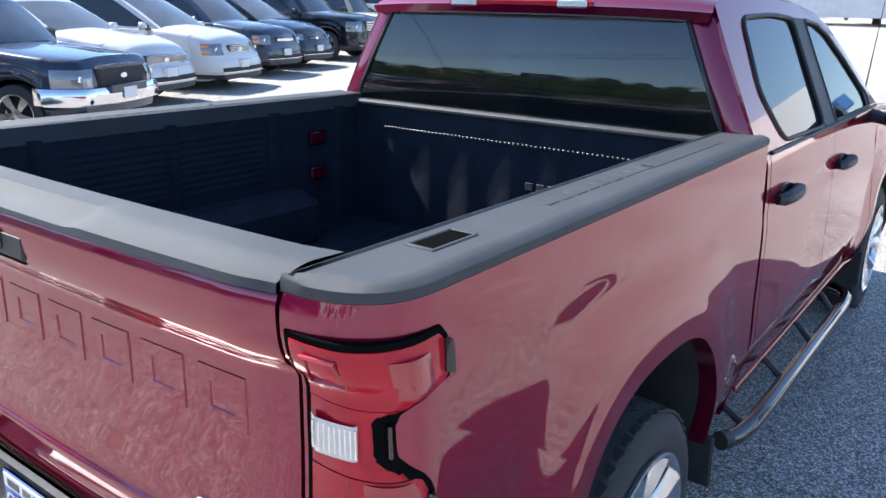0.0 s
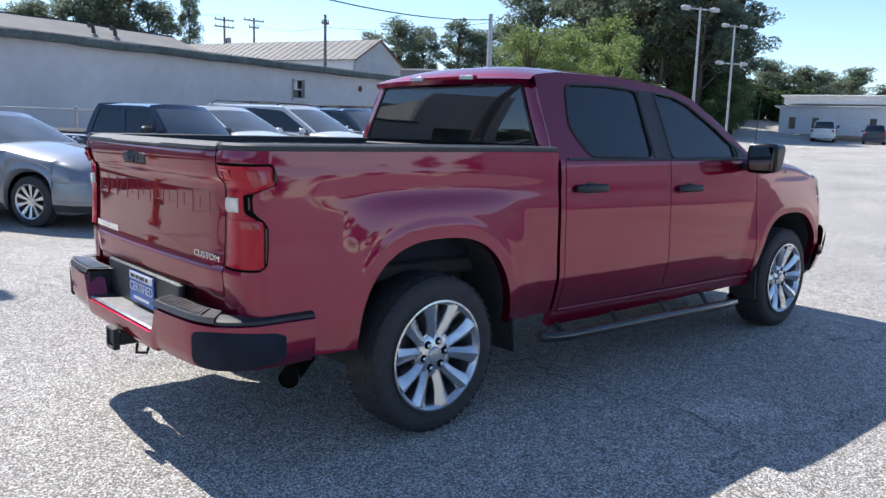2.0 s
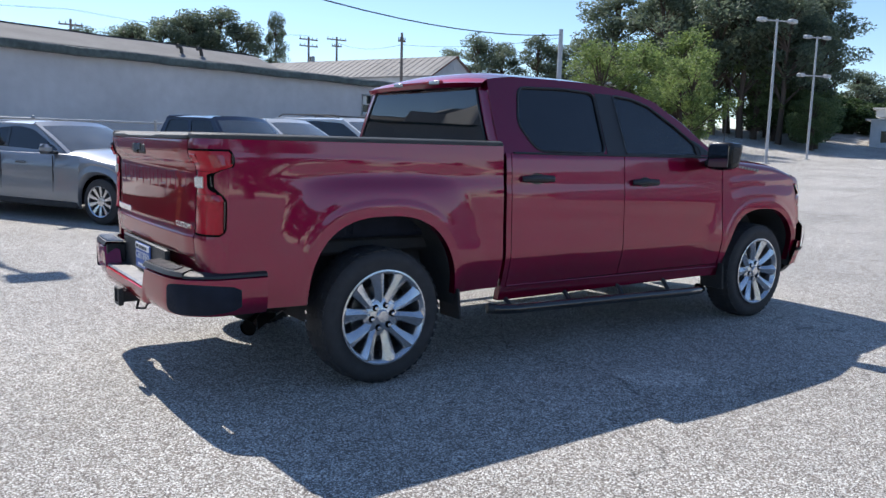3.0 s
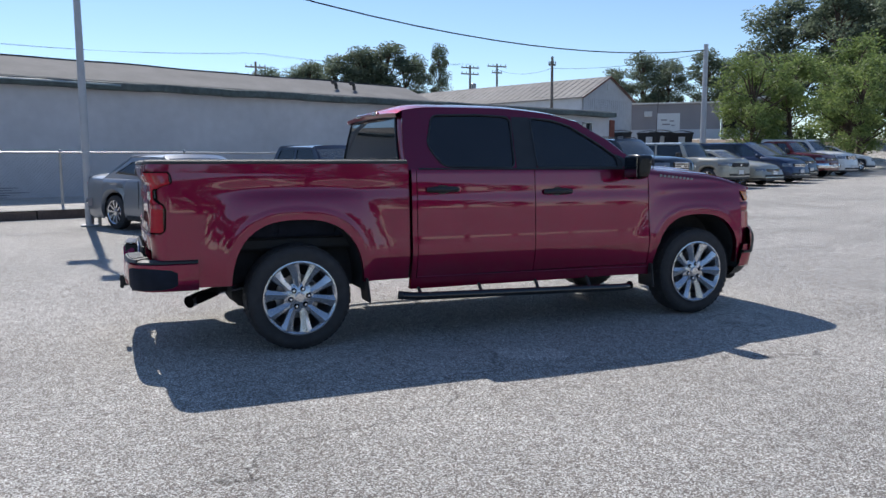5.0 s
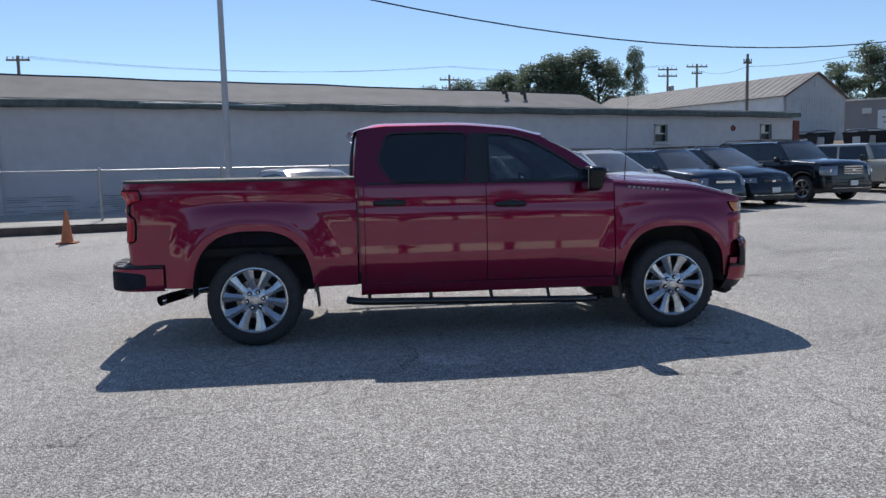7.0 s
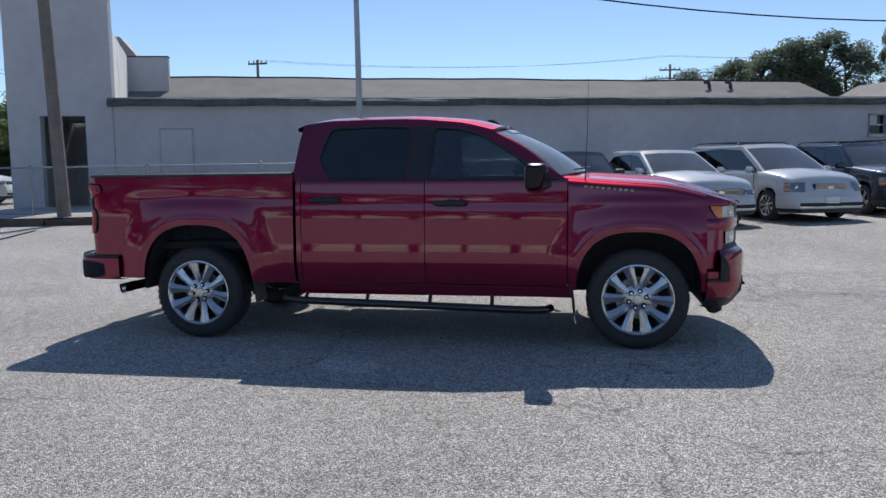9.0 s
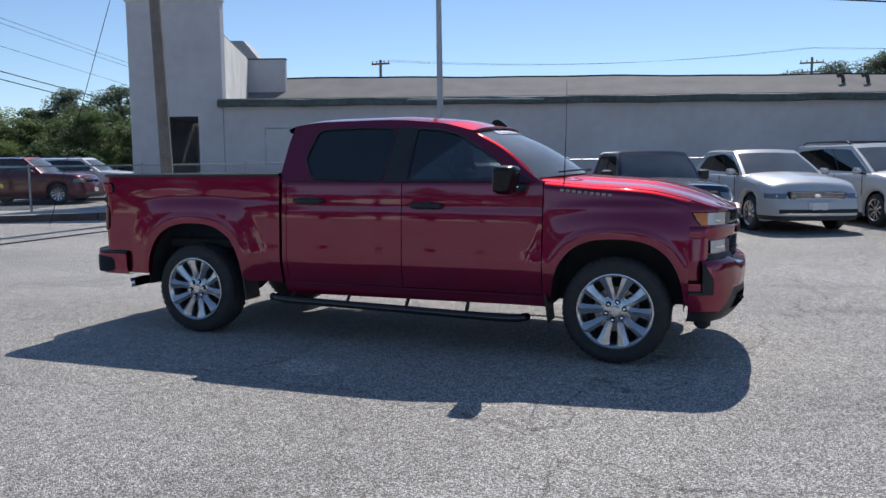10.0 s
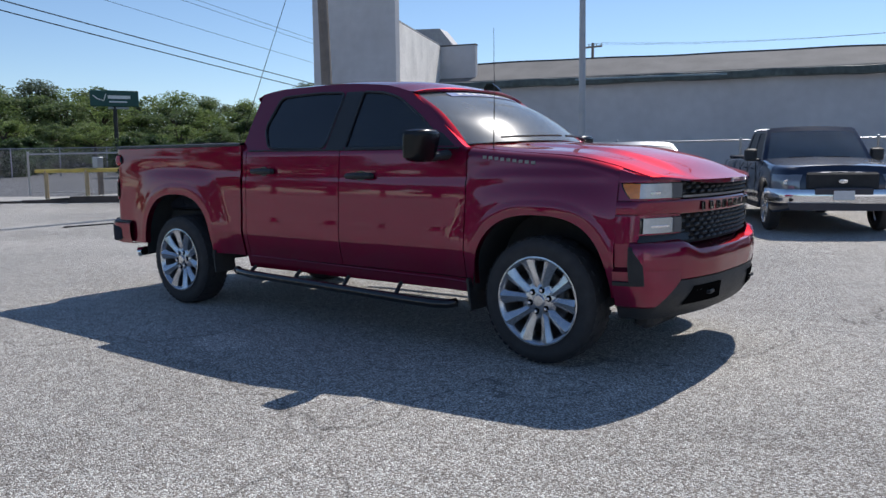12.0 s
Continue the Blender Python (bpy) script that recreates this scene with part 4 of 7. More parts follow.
outer = [(0.872, 1.365), (0.875, 1.42)] + [(curve(z, [1.42, 1.83], [0.875, 0.905]), z) for z in (1.55, 1.70)] + [(x, curve(x, RX, RZ)) for x in (0.92, 1.0, 1.2, 1.5, 1.75, 2.0, 2.28, 2.42, 2.56)] + [(2.78, 1.643), (2.98, 1.505), (3.14, 1.392), (3.19, 1.365)]
rear_glass = rounded([(1.20, 1.392), (1.845, 1.380), (1.895, 1.812), (1.60, 1.825), (1.17, 1.812), (1.085, 1.56)], 0.06)
front_glass = rounded([(2.06, 1.378), (2.93, 1.378), (2.93, 1.44), (2.70, 1.605), (2.46, 1.745), (2.30, 1.79), (2.085, 1.808)], 0.035)
both(truck, "cab_frame", fill_frame(outer, [rear_glass, front_glass], green_w, 0.05), RED, angle=30)
for nm, loop, m in (("rear_door_glass", rear_glass, TINT), ("front_door_glass", front_glass, TINTF)):
    for side in (0, 1):
        sh = Shape().prism([(x, -green_w(z) + 0.008, z) for x, z in loop], (0, 0.005, 0))
        pane = part(nm, sh.mirrored() if side else sh, m, truck, "dark tinted side window", 20)
        sh = Shape()
        ring = [(x, -green_w(z) - 0.001, z) for x, z in loop]
        sh.tube(ring + ring[:2], 0.009, 6, False)
        part("window_trim", sh.mirrored() if side else sh, BLACK, pane, "black window trim")
sh = Shape().prism([(1.862, -green_w(1.374) - 0.004, 1.374), (2.05, -green_w(1.374) - 0.004, 1.374), (2.077, -green_w(1.812) - 0.004, 1.812), (1.908, -green_w(1.815) - 0.004, 1.815)], (0, 0.006, 0))
both(truck, "centre_pillar_cover", sh, BLACK, "black pillar cover")
sh = Shape().prism([(2.88, -green_w(1.385) - 0.003, 1.385), (3.08, -green_w(1.385) - 0.003, 1.385), (2.95, -green_w(1.47) - 0.003, 1.47), (2.88, -green_w(1.50) - 0.003, 1.50)], (0, 0.006, 0))
both(truck, "mirror_sail", sh, BLACK)
both(truck, "belt_trim", Shape().tube([(0.98, -0.947, 1.375), (1.6, -0.948, 1.372), (2.4, -0.948, 1.370), (3.12, -0.946, 1.368)], 0.008, 6), BLACK, "black beltline trim")

# roof
rows = []
for x in [0.86, 0.875, 0.90] + span(0.94, 2.50, 34) + [2.54, 2.58]:
    ze = curve(x, RX, RZ)
    ye = green_w(ze)
    bow = 0.036 * step(0.85, 1.1, x) + 0.014
    rows.append([(x + 0.085 * (1 - (v) ** 2) * step(1.6, 2.57, x) - 0.03 * (1 - v * v) * step(1.0, 0.86, x), v * ye, ze + bow * (1 - abs(v) ** 3.2)) for v in [math.sin(q) for q in span(-math.pi / 2, math.pi / 2, 33)]])
sh = Shape().grid(rows)
lip = rows[0]
sh.grid([lip, [(p[0] + 0.01, p[1] * 0.985, p[2] - 0.03) for p in lip], [(p[0] + 0.05, p[1] * 0.97, p[2] - 0.035) for p in lip]])
roof_front = rows[-1]
part("roof", sh, RED, truck, angle=35)
lamp = part("cargo_lamp", Shape().box((0.846, 0, 1.842), (0.03, 0.62, 0.032), 0.008), TAILDARK, truck, "high brake light between two clear cargo lamps")
for y in (-0.235, 0.235):
    part("lamp_lens", Shape().box((0.833, y, 1.842), (0.018, 0.12, 0.030), 0.006), CLEAR, lamp, "clear cargo lamp")
part("shark_fin", Shape().prism([(2.35, 0.48, 1.885), (2.53, 0.48, 1.86), (2.50, 0.48, 1.895), (2.44, 0.48, 1.935), (2.39, 0.48, 1.935)], (0, 0.03, 0)), GLOSSBLACK, truck, "black roof aerial fin")

# back of the cab
def back_x(z):
    return curve(z, [0.5, 1.36, 1.42, 1.80, 1.85], [0.915, 0.905, 0.872, 0.908, 0.93])


def back_edge(z):
    return green_w(max(z, 1.37)) - 0.012


GB, GT = 1.432, 1.795
rows_l, rows_t, rows_b = [], [], []
for z in span(1.36, 1.83, 16):
    rows_l.append([(back_x(z) - 0.012 * math.sin(math.pi * u), -(back_edge(z) - (0.012 + 0.115 * u)), z) for u in span(-0.1, 1, 8)])
both(truck, "rear_pillar", Shape().slab(rows_l, (0.05, 0, 0)), RED)
part("back_header", Shape().slab([[(back_x(z) - 0.012, y, z) for y in span(-0.60, 0.60, 8)] for z in span(1.79, 1.845, 4)], (0.05, 0, 0)), RED, truck)
part("back_panel", Shape().slab([[(back_x(z) - 0.012, y, z) for y in span(-0.85, 0.85, 8)] for z in span(0.5, 1.435, 10)], (0.05, 0, 0)), RED, truck)
rows = []
for z in span(GB - 0.02, GT + 0.025, 8):
    w = back_edge(z) - 0.085
    rows.append([(back_x(z) - 0.018, v * w, z) for v in span(-1, 1, 12)])
rw = part("rear_window", Shape().slab(rows, (0.005, 0, 0)), TINT, truck, "wide dark tinted rear window", 20)
ring = rows[0] + [r[-1] for r in rows[1:]] + rows[-1][::-1][1:] + [r[0] for r in rows[::-1][1:]]
part("window_seal", Shape().tube([(p[0] - 0.002, p[1], p[2]) for p in ring] + [ring[1]], 0.008, 6, False), BLACK, rw)

# windshield
def screen_point(u, v, off=0.0):
    """u across from right to left (-1 to 1), v from the cowl up."""
    b = Vector((3.11 + 0.24 * (1 - u * u), u * 0.900, 1.392 + 0.035 * (1 - u * u)))
    t = Vector((2.535 + 0.085 * (1 - u * u), u * 0.728, 1.776 + 0.045 * (1 - u * u)))
    p = b.lerp(t, v)
    return tuple(p + Vector((0.05 * math.sin(math.pi * v), 0, 0.06 * math.sin(math.pi * v))) * 0.5 + Vector((off, 0, off)))


ws = part("windshield", Shape().slab([[screen_point(u, v) for u in span(-1, 1, 25)] for v in span(0, 1, 14)], (-0.004, 0, -0.004)), SCREEN, truck, "raked windshield with a banner along its top", 20)
part("screen_header", Shape().grid([roof_front, [tuple((Vector(a) + Vector(b)) / 2 + Vector((0.006, 0, 0.006))) for a, b in zip(roof_front, [screen_point(k, 0.95, 0.008) for k in [math.sin(g) for g in span(-math.pi / 2, math.pi / 2, 33)]])], [screen_point(k, 0.95, 0.008) for k in [math.sin(g) for g in span(-math.pi / 2, math.pi / 2, 33)]]]), RED, truck, "", 50)
part("banner", Shape().slab([[screen_point(u, v, 0.003) for u in span(-0.62, 0.62, 16)] for v in span(0.83, 0.92, 4)], (0.001, 0, 0.001)), PLATEBLUE, ws, "pale blue windshield banner")
for i in range(9):
    part("print_bar", Shape().slab([[screen_point(u, v, 0.006) for u in span(-0.50 + i * 0.11, -0.43 + i * 0.11, 2)] for v in span(0.855, 0.895, 2)], (0.001, 0, 0.001)), WHITE, ws)
rows = [[screen_point(-1, v, 0.004) for v in span(-0.03, 1.02, 14)], [(p[0] - 0.03, -green_w(max(p[2], 1.37)) - 0.002, p[2] - 0.012) for p in [screen_point(-1, v) for v in span(-0.03, 1.02, 14)]]]
rows.insert(1, [tuple((Vector(a) + Vector(b)) / 2 + Vector((0.004, -0.004, 0.003))) for a, b in zip(*rows)])
rows.insert(0, [tuple(Vector(screen_point(-0.965, v, 0.004))) for v in span(-0.03, 1.02, 14)])
both(truck, "screen_pillar", Shape().grid(rows), RED, angle=50)
part("cowl", Shape().slab([[(3.05 + 0.27 * (1 - (y / 0.86) ** 2) + d, y, 1.385 + 0.03 * (1 - (y / 0.86) ** 2) - d * 0.1) for y in span(-0.86, 0.86, 17)] for d in (0.0, 0.06, 0.12)], (0, 0, -0.01)), BLACK, truck)
for y0, y1 in ((-0.62, -0.02), (0.06, 0.68)):
    wp = part("wiper", Shape().tube([(3.12 + 0.26 * (1 - (y / 0.86) ** 2), y, 1.425 + 0.035 * (1 - (y / 0.86) ** 2)) for y in span(y0, y1, 8)], 0.008, 6), BLACK, truck, "black wiper")
part("aerial", Shape().tube([(3.33, -0.845, 1.36), (3.345, -0.86, 1.75), (3.35, -0.875, 2.13)], [0.005, 0.0025, 0.0015], 6), BLACK, truck, "thin whip aerial")

# mirrors
for sgn in (-1, 1):
    sh = Shape()
    rows = []
    for y, k, dz in ((1.03, 0.70, 0.0), (1.04, 0.90, 0.0), (1.065, 0.98, 0.0), (1.15, 1.0, 0.0), (1.215, 0.94, 0.004), (1.243, 0.80, 0.008), (1.25, 0.55, 0.010)):
        ring = []
        for q in [2 * math.pi * i / 28 for i in range(28)]:
            c, d = math.cos(q), math.sin(q)
            u, v = abs(c) ** 0.42 * (1 if c > 0 else -1), abs(d) ** 0.42 * (1 if d > 0 else -1)
            front = 0.105 + 0.028 * v
            ring.append((2.925 + k * u * (front if u > 0 else 0.055), sgn * y, 1.384 + dz + 0.110 * k * v))
        rows.append(ring)
    sh.grid(rows, True)
    sh.add(rows[0], [tuple(range(28))]).add(rows[-1], [tuple(range(27, -1, -1))])
    mi = part("door_mirror", sh, MIRRORCAP, truck, "black door mirror", 40)
    part("mirror_arm", Shape().tube([(3.02, sgn * 0.93, 1.325), (2.99, sgn * 1.0, 1.315), (2.95, sgn * 1.07, 1.30)], [0.055, 0.045, 0.035], 10, True, 0.7), BLACK, mi)
    part("mirror_glass", Shape().box((2.868, sgn * 1.142, 1.386), (0.006, 0.17, 0.17), 0.002, Matrix.Rotation(-sgn * 0.04, 3, "Z")), MIRROR, mi, "mirror glass tinted for a dark reflection")

# running boards
for sgn in (-1, 1):
    pts = [(0.80, 0.965, 0.372), (0.87, 0.992, 0.364), (1.0, 1.01, 0.358), (1.2, 1.015, 0.354), (2.0, 1.015, 0.334), (2.75, 1.015, 0.314), (2.93, 1.0, 0.309), (3.02, 0.965, 0.308), (3.06, 0.90, 0.312)]
    rb = part("running_board", Shape().tube([(x, sgn * y, z) for x, y, z in pts], 0.032, 14), GLOSSBLACK, truck, "gloss black tubular running board", 50)
    part("end_cap", Shape().tube([(0.79, sgn * 0.962, 0.373), (0.83, sgn * 0.978, 0.368)], 0.034, 14), BLACK, rb)
    for x in (0.98, 1.52, 2.06, 2.58):
        part("bracket", Shape().tube([(x, sgn * 0.86, 0.44), (x, sgn * 0.93, 0.405), (x, sgn * 0.995, 0.355 - (x - 1) * 0.022)], 0.016, 6), BLACK, rb)
    for x in (1.25, 2.36):
        part("tread_pad", Shape().box((x, sgn * 1.012, 0.380 - (x - 1) * 0.024), (0.46, 0.048, 0.010), 0.004, Matrix.Rotation(0.024, 3, "Y")), BLACK, rb, "ribbed tread pad")

# wheels
def pickup_wheel(label):
    w = thing("wheel", "", "")
    R = 0.405
    prof = [(0.125, 0.262), (0.12, 0.29), (0.132, 0.33), (0.128, 0.362), (0.108, 0.388), (0.085, 0.399), (0.0, R), (-0.085, 0.399), (-0.108, 0.388), (-0.128, 0.362), (-0.132, 0.33), (-0.12, 0.29), (-0.125, 0.262)]
    ty = part("tyre", Shape().revolve(prof, (0, 0, 0), "y", 56), RUBBER, w, "black all-terrain tyre", 40)
    block = mesh_of("tread_block", Shape().box((0, 0, 0), (0.034, 0.038, 0.008), 0.002), RUBBER)
    for k in range(48):
        q = 2 * math.pi * k / 48
        for row, y in enumerate((-0.092, -0.045, 0.0, 0.045, 0.092)):
            if abs(y) < 0.05 and k % 2:
                continue
            r = R - (0.0105 if abs(y) > 0.06 else 0.0025)
            a = q + row * 0.035
            ob = new("tread_block", block)
            ob.parent = ty
            ob.matrix_basis = Matrix.Translation((r * math.cos(a), y, r * math.sin(a))) @ Matrix.Rotation(-a + math.pi / 2, 4, "Y") @ Matrix.Rotation(0.25 * (1 if row % 2 else -1), 4, "Z")
    rim = part("rim", Shape().revolve([(-0.10, 0.272), (-0.118, 0.276), (-0.128, 0.284), (-0.135, 0.284), (-0.137, 0.274), (-0.128, 0.262), (-0.105, 0.254)], (0, 0, 0), "y", 56), ALLOY, w, "bright alloy rim with ten paired spokes", 40)
    for k in range(5):
        for d in (-1, 1):
            q = 2 * math.pi * k / 5 - math.pi / 2

            def at(r, a, y):
                return (r * math.cos(q + d * a), y, r * math.sin(q + d * a))
            rows = []
            for r, mid, hw, y in ((0.085, 0.34, 0.026, -0.090), (0.115, 0.362, 0.030, -0.098), (0.150, 0.350, 0.032, -0.107), (0.185, 0.335, 0.035, -0.115), (0.225, 0.315, 0.041, -0.122), (0.250, 0.305, 0.047, -0.126), (0.268, 0.300, 0.053, -0.128)):
                turn = hw / r
                rows.append([at(r, mid - turn, y + 0.055), at(r, mid - turn, y + 0.010), at(r, mid - turn * 0.8, y + 0.003), at(r, mid + turn * 0.15, y - 0.013), at(r, mid + turn * 0.9, y + 0.006), at(r, mid + turn, y + 0.014), at(r, mid + turn, y + 0.055)])
            part("spoke", Shape().grid(rows), ALLOY, rim, "", 18)
        q = 2 * math.pi * k / 5 - math.pi / 2
        web = []
        for r, y in ((0.085, -0.082), (0.105, -0.090), (0.118, -0.086), (0.124, -0.06)):
            web.append([(r * math.cos(q + u), y, r * math.sin(q + u)) for u in span(-0.30, 0.30, 7)])
        part("spoke_web", Shape().grid(web), ALLOY, rim, "", 40)
    part("hub_plate", Shape().revolve([(-0.05, 0.116), (-0.086, 0.113), (-0.097, 0.100), (-0.099, 0.0)], (0, 0, 0), "y", 36), ALLOY, rim, "", 40)
    for k in range(6):
        q = 2 * math.pi * k / 6 + 0.3
        c, s = 0.070 * math.cos(q), 0.070 * math.sin(q)
        # black disc laid on the hub plate as the pocket's shade
        pk = part("lug_pocket", Shape().revolve([(-0.094, 0.0215), (-0.0995, 0.0205), (-0.0985, 0.0)], (c, 0, s), "y", 16), HOLE, rim, "near-black disc for the shaded lug pocket")
        part("lug_nut", Shape().revolve([(-0.098, 0.0125), (-0.112, 0.0115), (-0.116, 0.007), (-0.116, 0.0)], (c, 0, s), "y", 8), CHROME, pk, "chrome lug nut")
    part("centre_cap", Shape().revolve([(-0.09, 0.042), (-0.108, 0.041), (-0.113, 0.034), (-0.114, 0.0)], (0, 0, 0), "y", 24), ALLOY, rim)
    # darker alloy colour stands in for the shade seen between the spokes
    part("barrel", Shape().revolve([(0.118, 0.262), (0.10, 0.245), (-0.06, 0.247), (-0.10, 0.258)], (0, 0, 0), "y", 48), ALLOYDARK, rim, "inner barrel in a darker alloy that stands for shade", 40)
    part("brake_disc", Shape().revolve([(0.0, 0.17), (-0.02, 0.17), (-0.02, 0.0)], (0, 0, 0), "y", 36), STEEL, w)
    part("barrel_back", Shape().revolve([(0.03, 0.245), (0.03, 0.0)], (0, 0, 0), "y", 30), UNDER, w)
    part("brake_caliper", Shape().box((0.11, -0.03, 0.06), (0.08, 0.05, 0.12), 0.015), ALLOYDARK, w)
    return w


wheel = pickup_wheel("")
wheel.parent = truck
wheel.matrix_basis = pose(0, -0.862, 0.405, 0, 8, 0)
for m in (pose(3.745, -0.862, 0.405, 0, 2, 0), pose(0, 0.862, 0.405, 0, 3, 180), pose(3.745, 0.862, 0.405, 0, 31, 180)):
    copy_thing(wheel, m)

# flaps, chassis, cabin
both(truck, "mud_flap", Shape().box((0.535, -0.90, 0.43), (0.018, 0.22, 0.20), 0.006, Matrix.Rotation(-0.12, 3, "Y")), BLACK, "black mud flap")
both(truck, "mud_flap", Shape().box((3.235, -0.90, 0.40), (0.018, 0.22, 0.22), 0.006, Matrix.Rotation(-0.12, 3, "Y")), BLACK, "black mud flap")
chassis = part("chassis", Shape().box((1.75, 0, 0.56), (5.3, 1.0, 0.16), 0.04), UNDER, truck)
part("cab_floor", Shape().box((2.05, 0, 0.55), (2.3, 1.84, 0.12), 0.02), UNDER, chassis)
part("bed_under", Shape().box((-0.05, 0, 0.80), (1.7, 1.5, 0.10), 0.02), UNDER, chassis)
part("engine_block", Shape().box((3.75, 0, 0.80), (1.0, 1.1, 0.55), 0.05), UNDER, chassis)
for x in (0.0, 3.745):
    part("axle", Shape().tube([(x, -0.75, 0.405), (x, 0.75, 0.405)], 0.05, 10), UNDER, chassis)
part("differential", Shape().box((0.0, 0.0, 0.405), (0.26, 0.28, 0.26), 0.08), UNDER, chassis)
part("spare_tyre", Shape().revolve([(-0.10, 0.20), (-0.11, 0.36), (0.0, 0.39), (0.11, 0.36), (0.10, 0.20)], (-0.62, 0, 0.55), "z", 30), RUBBER, chassis)
part("shock_absorber", Shape().tube([(0.12, -0.55, 0.42), (0.2, -0.55, 0.78)], 0.03, 8), STEEL, chassis)
part("fuel_tank", Shape().box((1.3, 0.4, 0.45), (1.0, 0.4, 0.22), 0.05), UNDER, chassis)
for x, z in ((1.45, 1.12), (2.35, 1.10)):
    for y in (-0.42, 0.42):
        st = part("seat", Shape().box((x + 0.1, y, 0.85), (0.55, 0.60, 0.20), 0.06), SEAT, truck, "dark cloth seat")
        part("seat_back", Shape().box((x - 0.20, y, 1.18), (0.16, 0.56, 0.62), 0.06, Matrix.Rotation(-0.25, 3, "Y")), SEAT, st)
        part("headrest", Shape().box((x - 0.31, y, 1.56), (0.10, 0.27, 0.19), 0.04), SEAT, st)
part("dashboard", Shape().box((3.0, 0, 1.22), (0.36, 1.70, 0.28), 0.08), SEAT, truck, "dark dashboard")
sh = Shape().tube([(2.72 - 0.07 * math.sin(q), 0.42 + 0.19 * math.cos(q), 1.27 + 0.175 * math.sin(q)) for q in span(0, 2 * math.pi, 25)], 0.016, 8, False)
part("steering_wheel", sh, SEAT, truck, "black steering wheel")
part("cabin_lining", Shape().box((1.66, 0, 1.79), (1.3, 1.22, 0.02), 0.005), SEAT, truck)


# ---- the lot ----
# dried pale rings, darker oil drips and old wheel tracks: place, half sizes, turn, strength
STAINS = ((1.58, -1.75, 0.30, 0.21, -35, 1.22), (2.6, -3.6, 0.9, 0.35, 20, 0.93), (-3.4, 1.2, 0.5, 0.35, 10, 0.90), (6.5, -1.8, 1.6, 0.3, -15, 0.92), (9.0, 2.5, 6.0, 0.28, 12, 0.90), (9.5, 4.2, 6.0, 0.28, 12, 0.90))
LOT = asphalt("worn_asphalt", (0.485, 0.426, 0.366), (0.165, 0.150, 0.136), 138, True, STAINS)
ROADMAT = asphalt("dark_asphalt", (0.13, 0.13, 0.135), (0.05, 0.05, 0.05), 60, False)
CONCRETE = mat("old_concrete", (0.42, 0.40, 0.37), 0.85, 0, 0.25, 1.5, 0.4, 40, 0, 0.15, 60)
GRASS = mat("dry_grass", (0.10, 0.12, 0.035), 0.9, 0, 0.35, 0.6, 0.8, 30, 0, 0.3, 25)
xs = [-1500, -600, -250, -120, -70] + span(-45, 60, 43) + [80, 110, 200, 500, 1500]
ys = [-1500, -600, -250, -120, -60, -30, -15, -8] + span(-4, 60, 33) + [70, 120, 300, 700, 1500]
tagged(part("ground", Shape().grid([[(x, y, rise(x, y)) for x in xs] for y in ys]), LOT, None, "", 0), "worn grey asphalt car lot with exposed stones", "ground", "", "structure")


def sheet(corners, lift, n=14):
    """A patch of ground between four corners, laid over the lot."""
    a, b, c, d = [Vector(p) for p in corners]
    rows = []
    for u in span(0, 1, n):
        rows.append([])
        for v in span(0, 1, n):
            p = a.lerp(b, u).lerp(d.lerp(c, u), v)
            rows[-1].append((p.x, p.y, rise(p.x, p.y) + lift))
    return Shape().grid(rows)


tagged(part("road", sheet([(-19.6, 4.5), (-16.0, 9.2), (-26, 34), (-75, 24)], 0.012), ROADMAT), "dark asphalt access road beyond the lot", "road", "", "structure")
tagged(part("verge", sheet([(-75, 24), (-26, 34), (-34, 75), (-130, 60)], 0.05), GRASS), "rough dry grass verge beyond the road", "grass verge", "", "structure")
tagged(part("bank", sheet([(12, 28.5), (44, 29.5), (60, 44), (12, 44)], 0.03), mat("bare_earth", (0.22, 0.17, 0.12), 0.95, 0, 0.3, 0.8, 0.6, 20), None), "bare earth bank behind the parked cars", "bank", "", "structure")

# kerb and the raised strip under the fence
WU, WV, WO = Vector((0.958, 0.287, 0)), Vector((-0.287, 0.958, 0)), Vector((-11.1, 15.45, 0))


def wall_place(u, v, z=0.0):
    p = WO + WU * u + WV * v
    return Vector((p.x, p.y, rise(p.x, p.y) + z))


# the dark brown holds the kerb's grime and the shade on its face
KERB = mat("dirty_shaded_kerb", (0.115, 0.085, 0.07), 0.95, 0, 0.4, 2.5, 0.6, 25, 0, 0.2, 40)
strip = thing("kerbed_strip", "raised concrete strip with a worn kerb along the wall", "pavement", "", "structure")


def strip_v(u):
    return -0.25 * max(0.0, -u - 2.0)


rows = []
for u in span(-17.0, 26, 60):
    j = 0.02 * math.sin(u * 2.1) + 0.015 * math.sin(u * 5.3) + strip_v(u)
    h = 0.30 + 0.70 * step(-10.0, -7.0, u)
    rows.append([wall_place(u, -5.05 + j, 0.20 * h), wall_place(u, -4.2 + strip_v(u), 0.21 * h), wall_place(u, (0.05 if u > -3.3 else -3.4) + strip_v(u) * 0.6, 0.20 * h)])
part("strip_top", Shape().grid(rows), CONCRETE, strip)
u = -17.0
while u < 24:
    sh = Shape()
    a, b = wall_place(u + 0.012, -5.16 + strip_v(u), -0.04), wall_place(u + 1.48, -5.16 + strip_v(u + 1.5), -0.04)
    d = WV * 0.16
    t = 0.012 * math.sin(u * 3) - 0.14 * (1 - step(-10.0, -7.0, u + 0.7))
    sh.prism([a, b, b + Vector((0, 0, 0.22 + t)) + WV * 0.03, a + Vector((0, 0, 0.22 + t)) + WV * 0.03], d)
    part("kerb_stone", sh, KERB, strip)
    u += 1.5

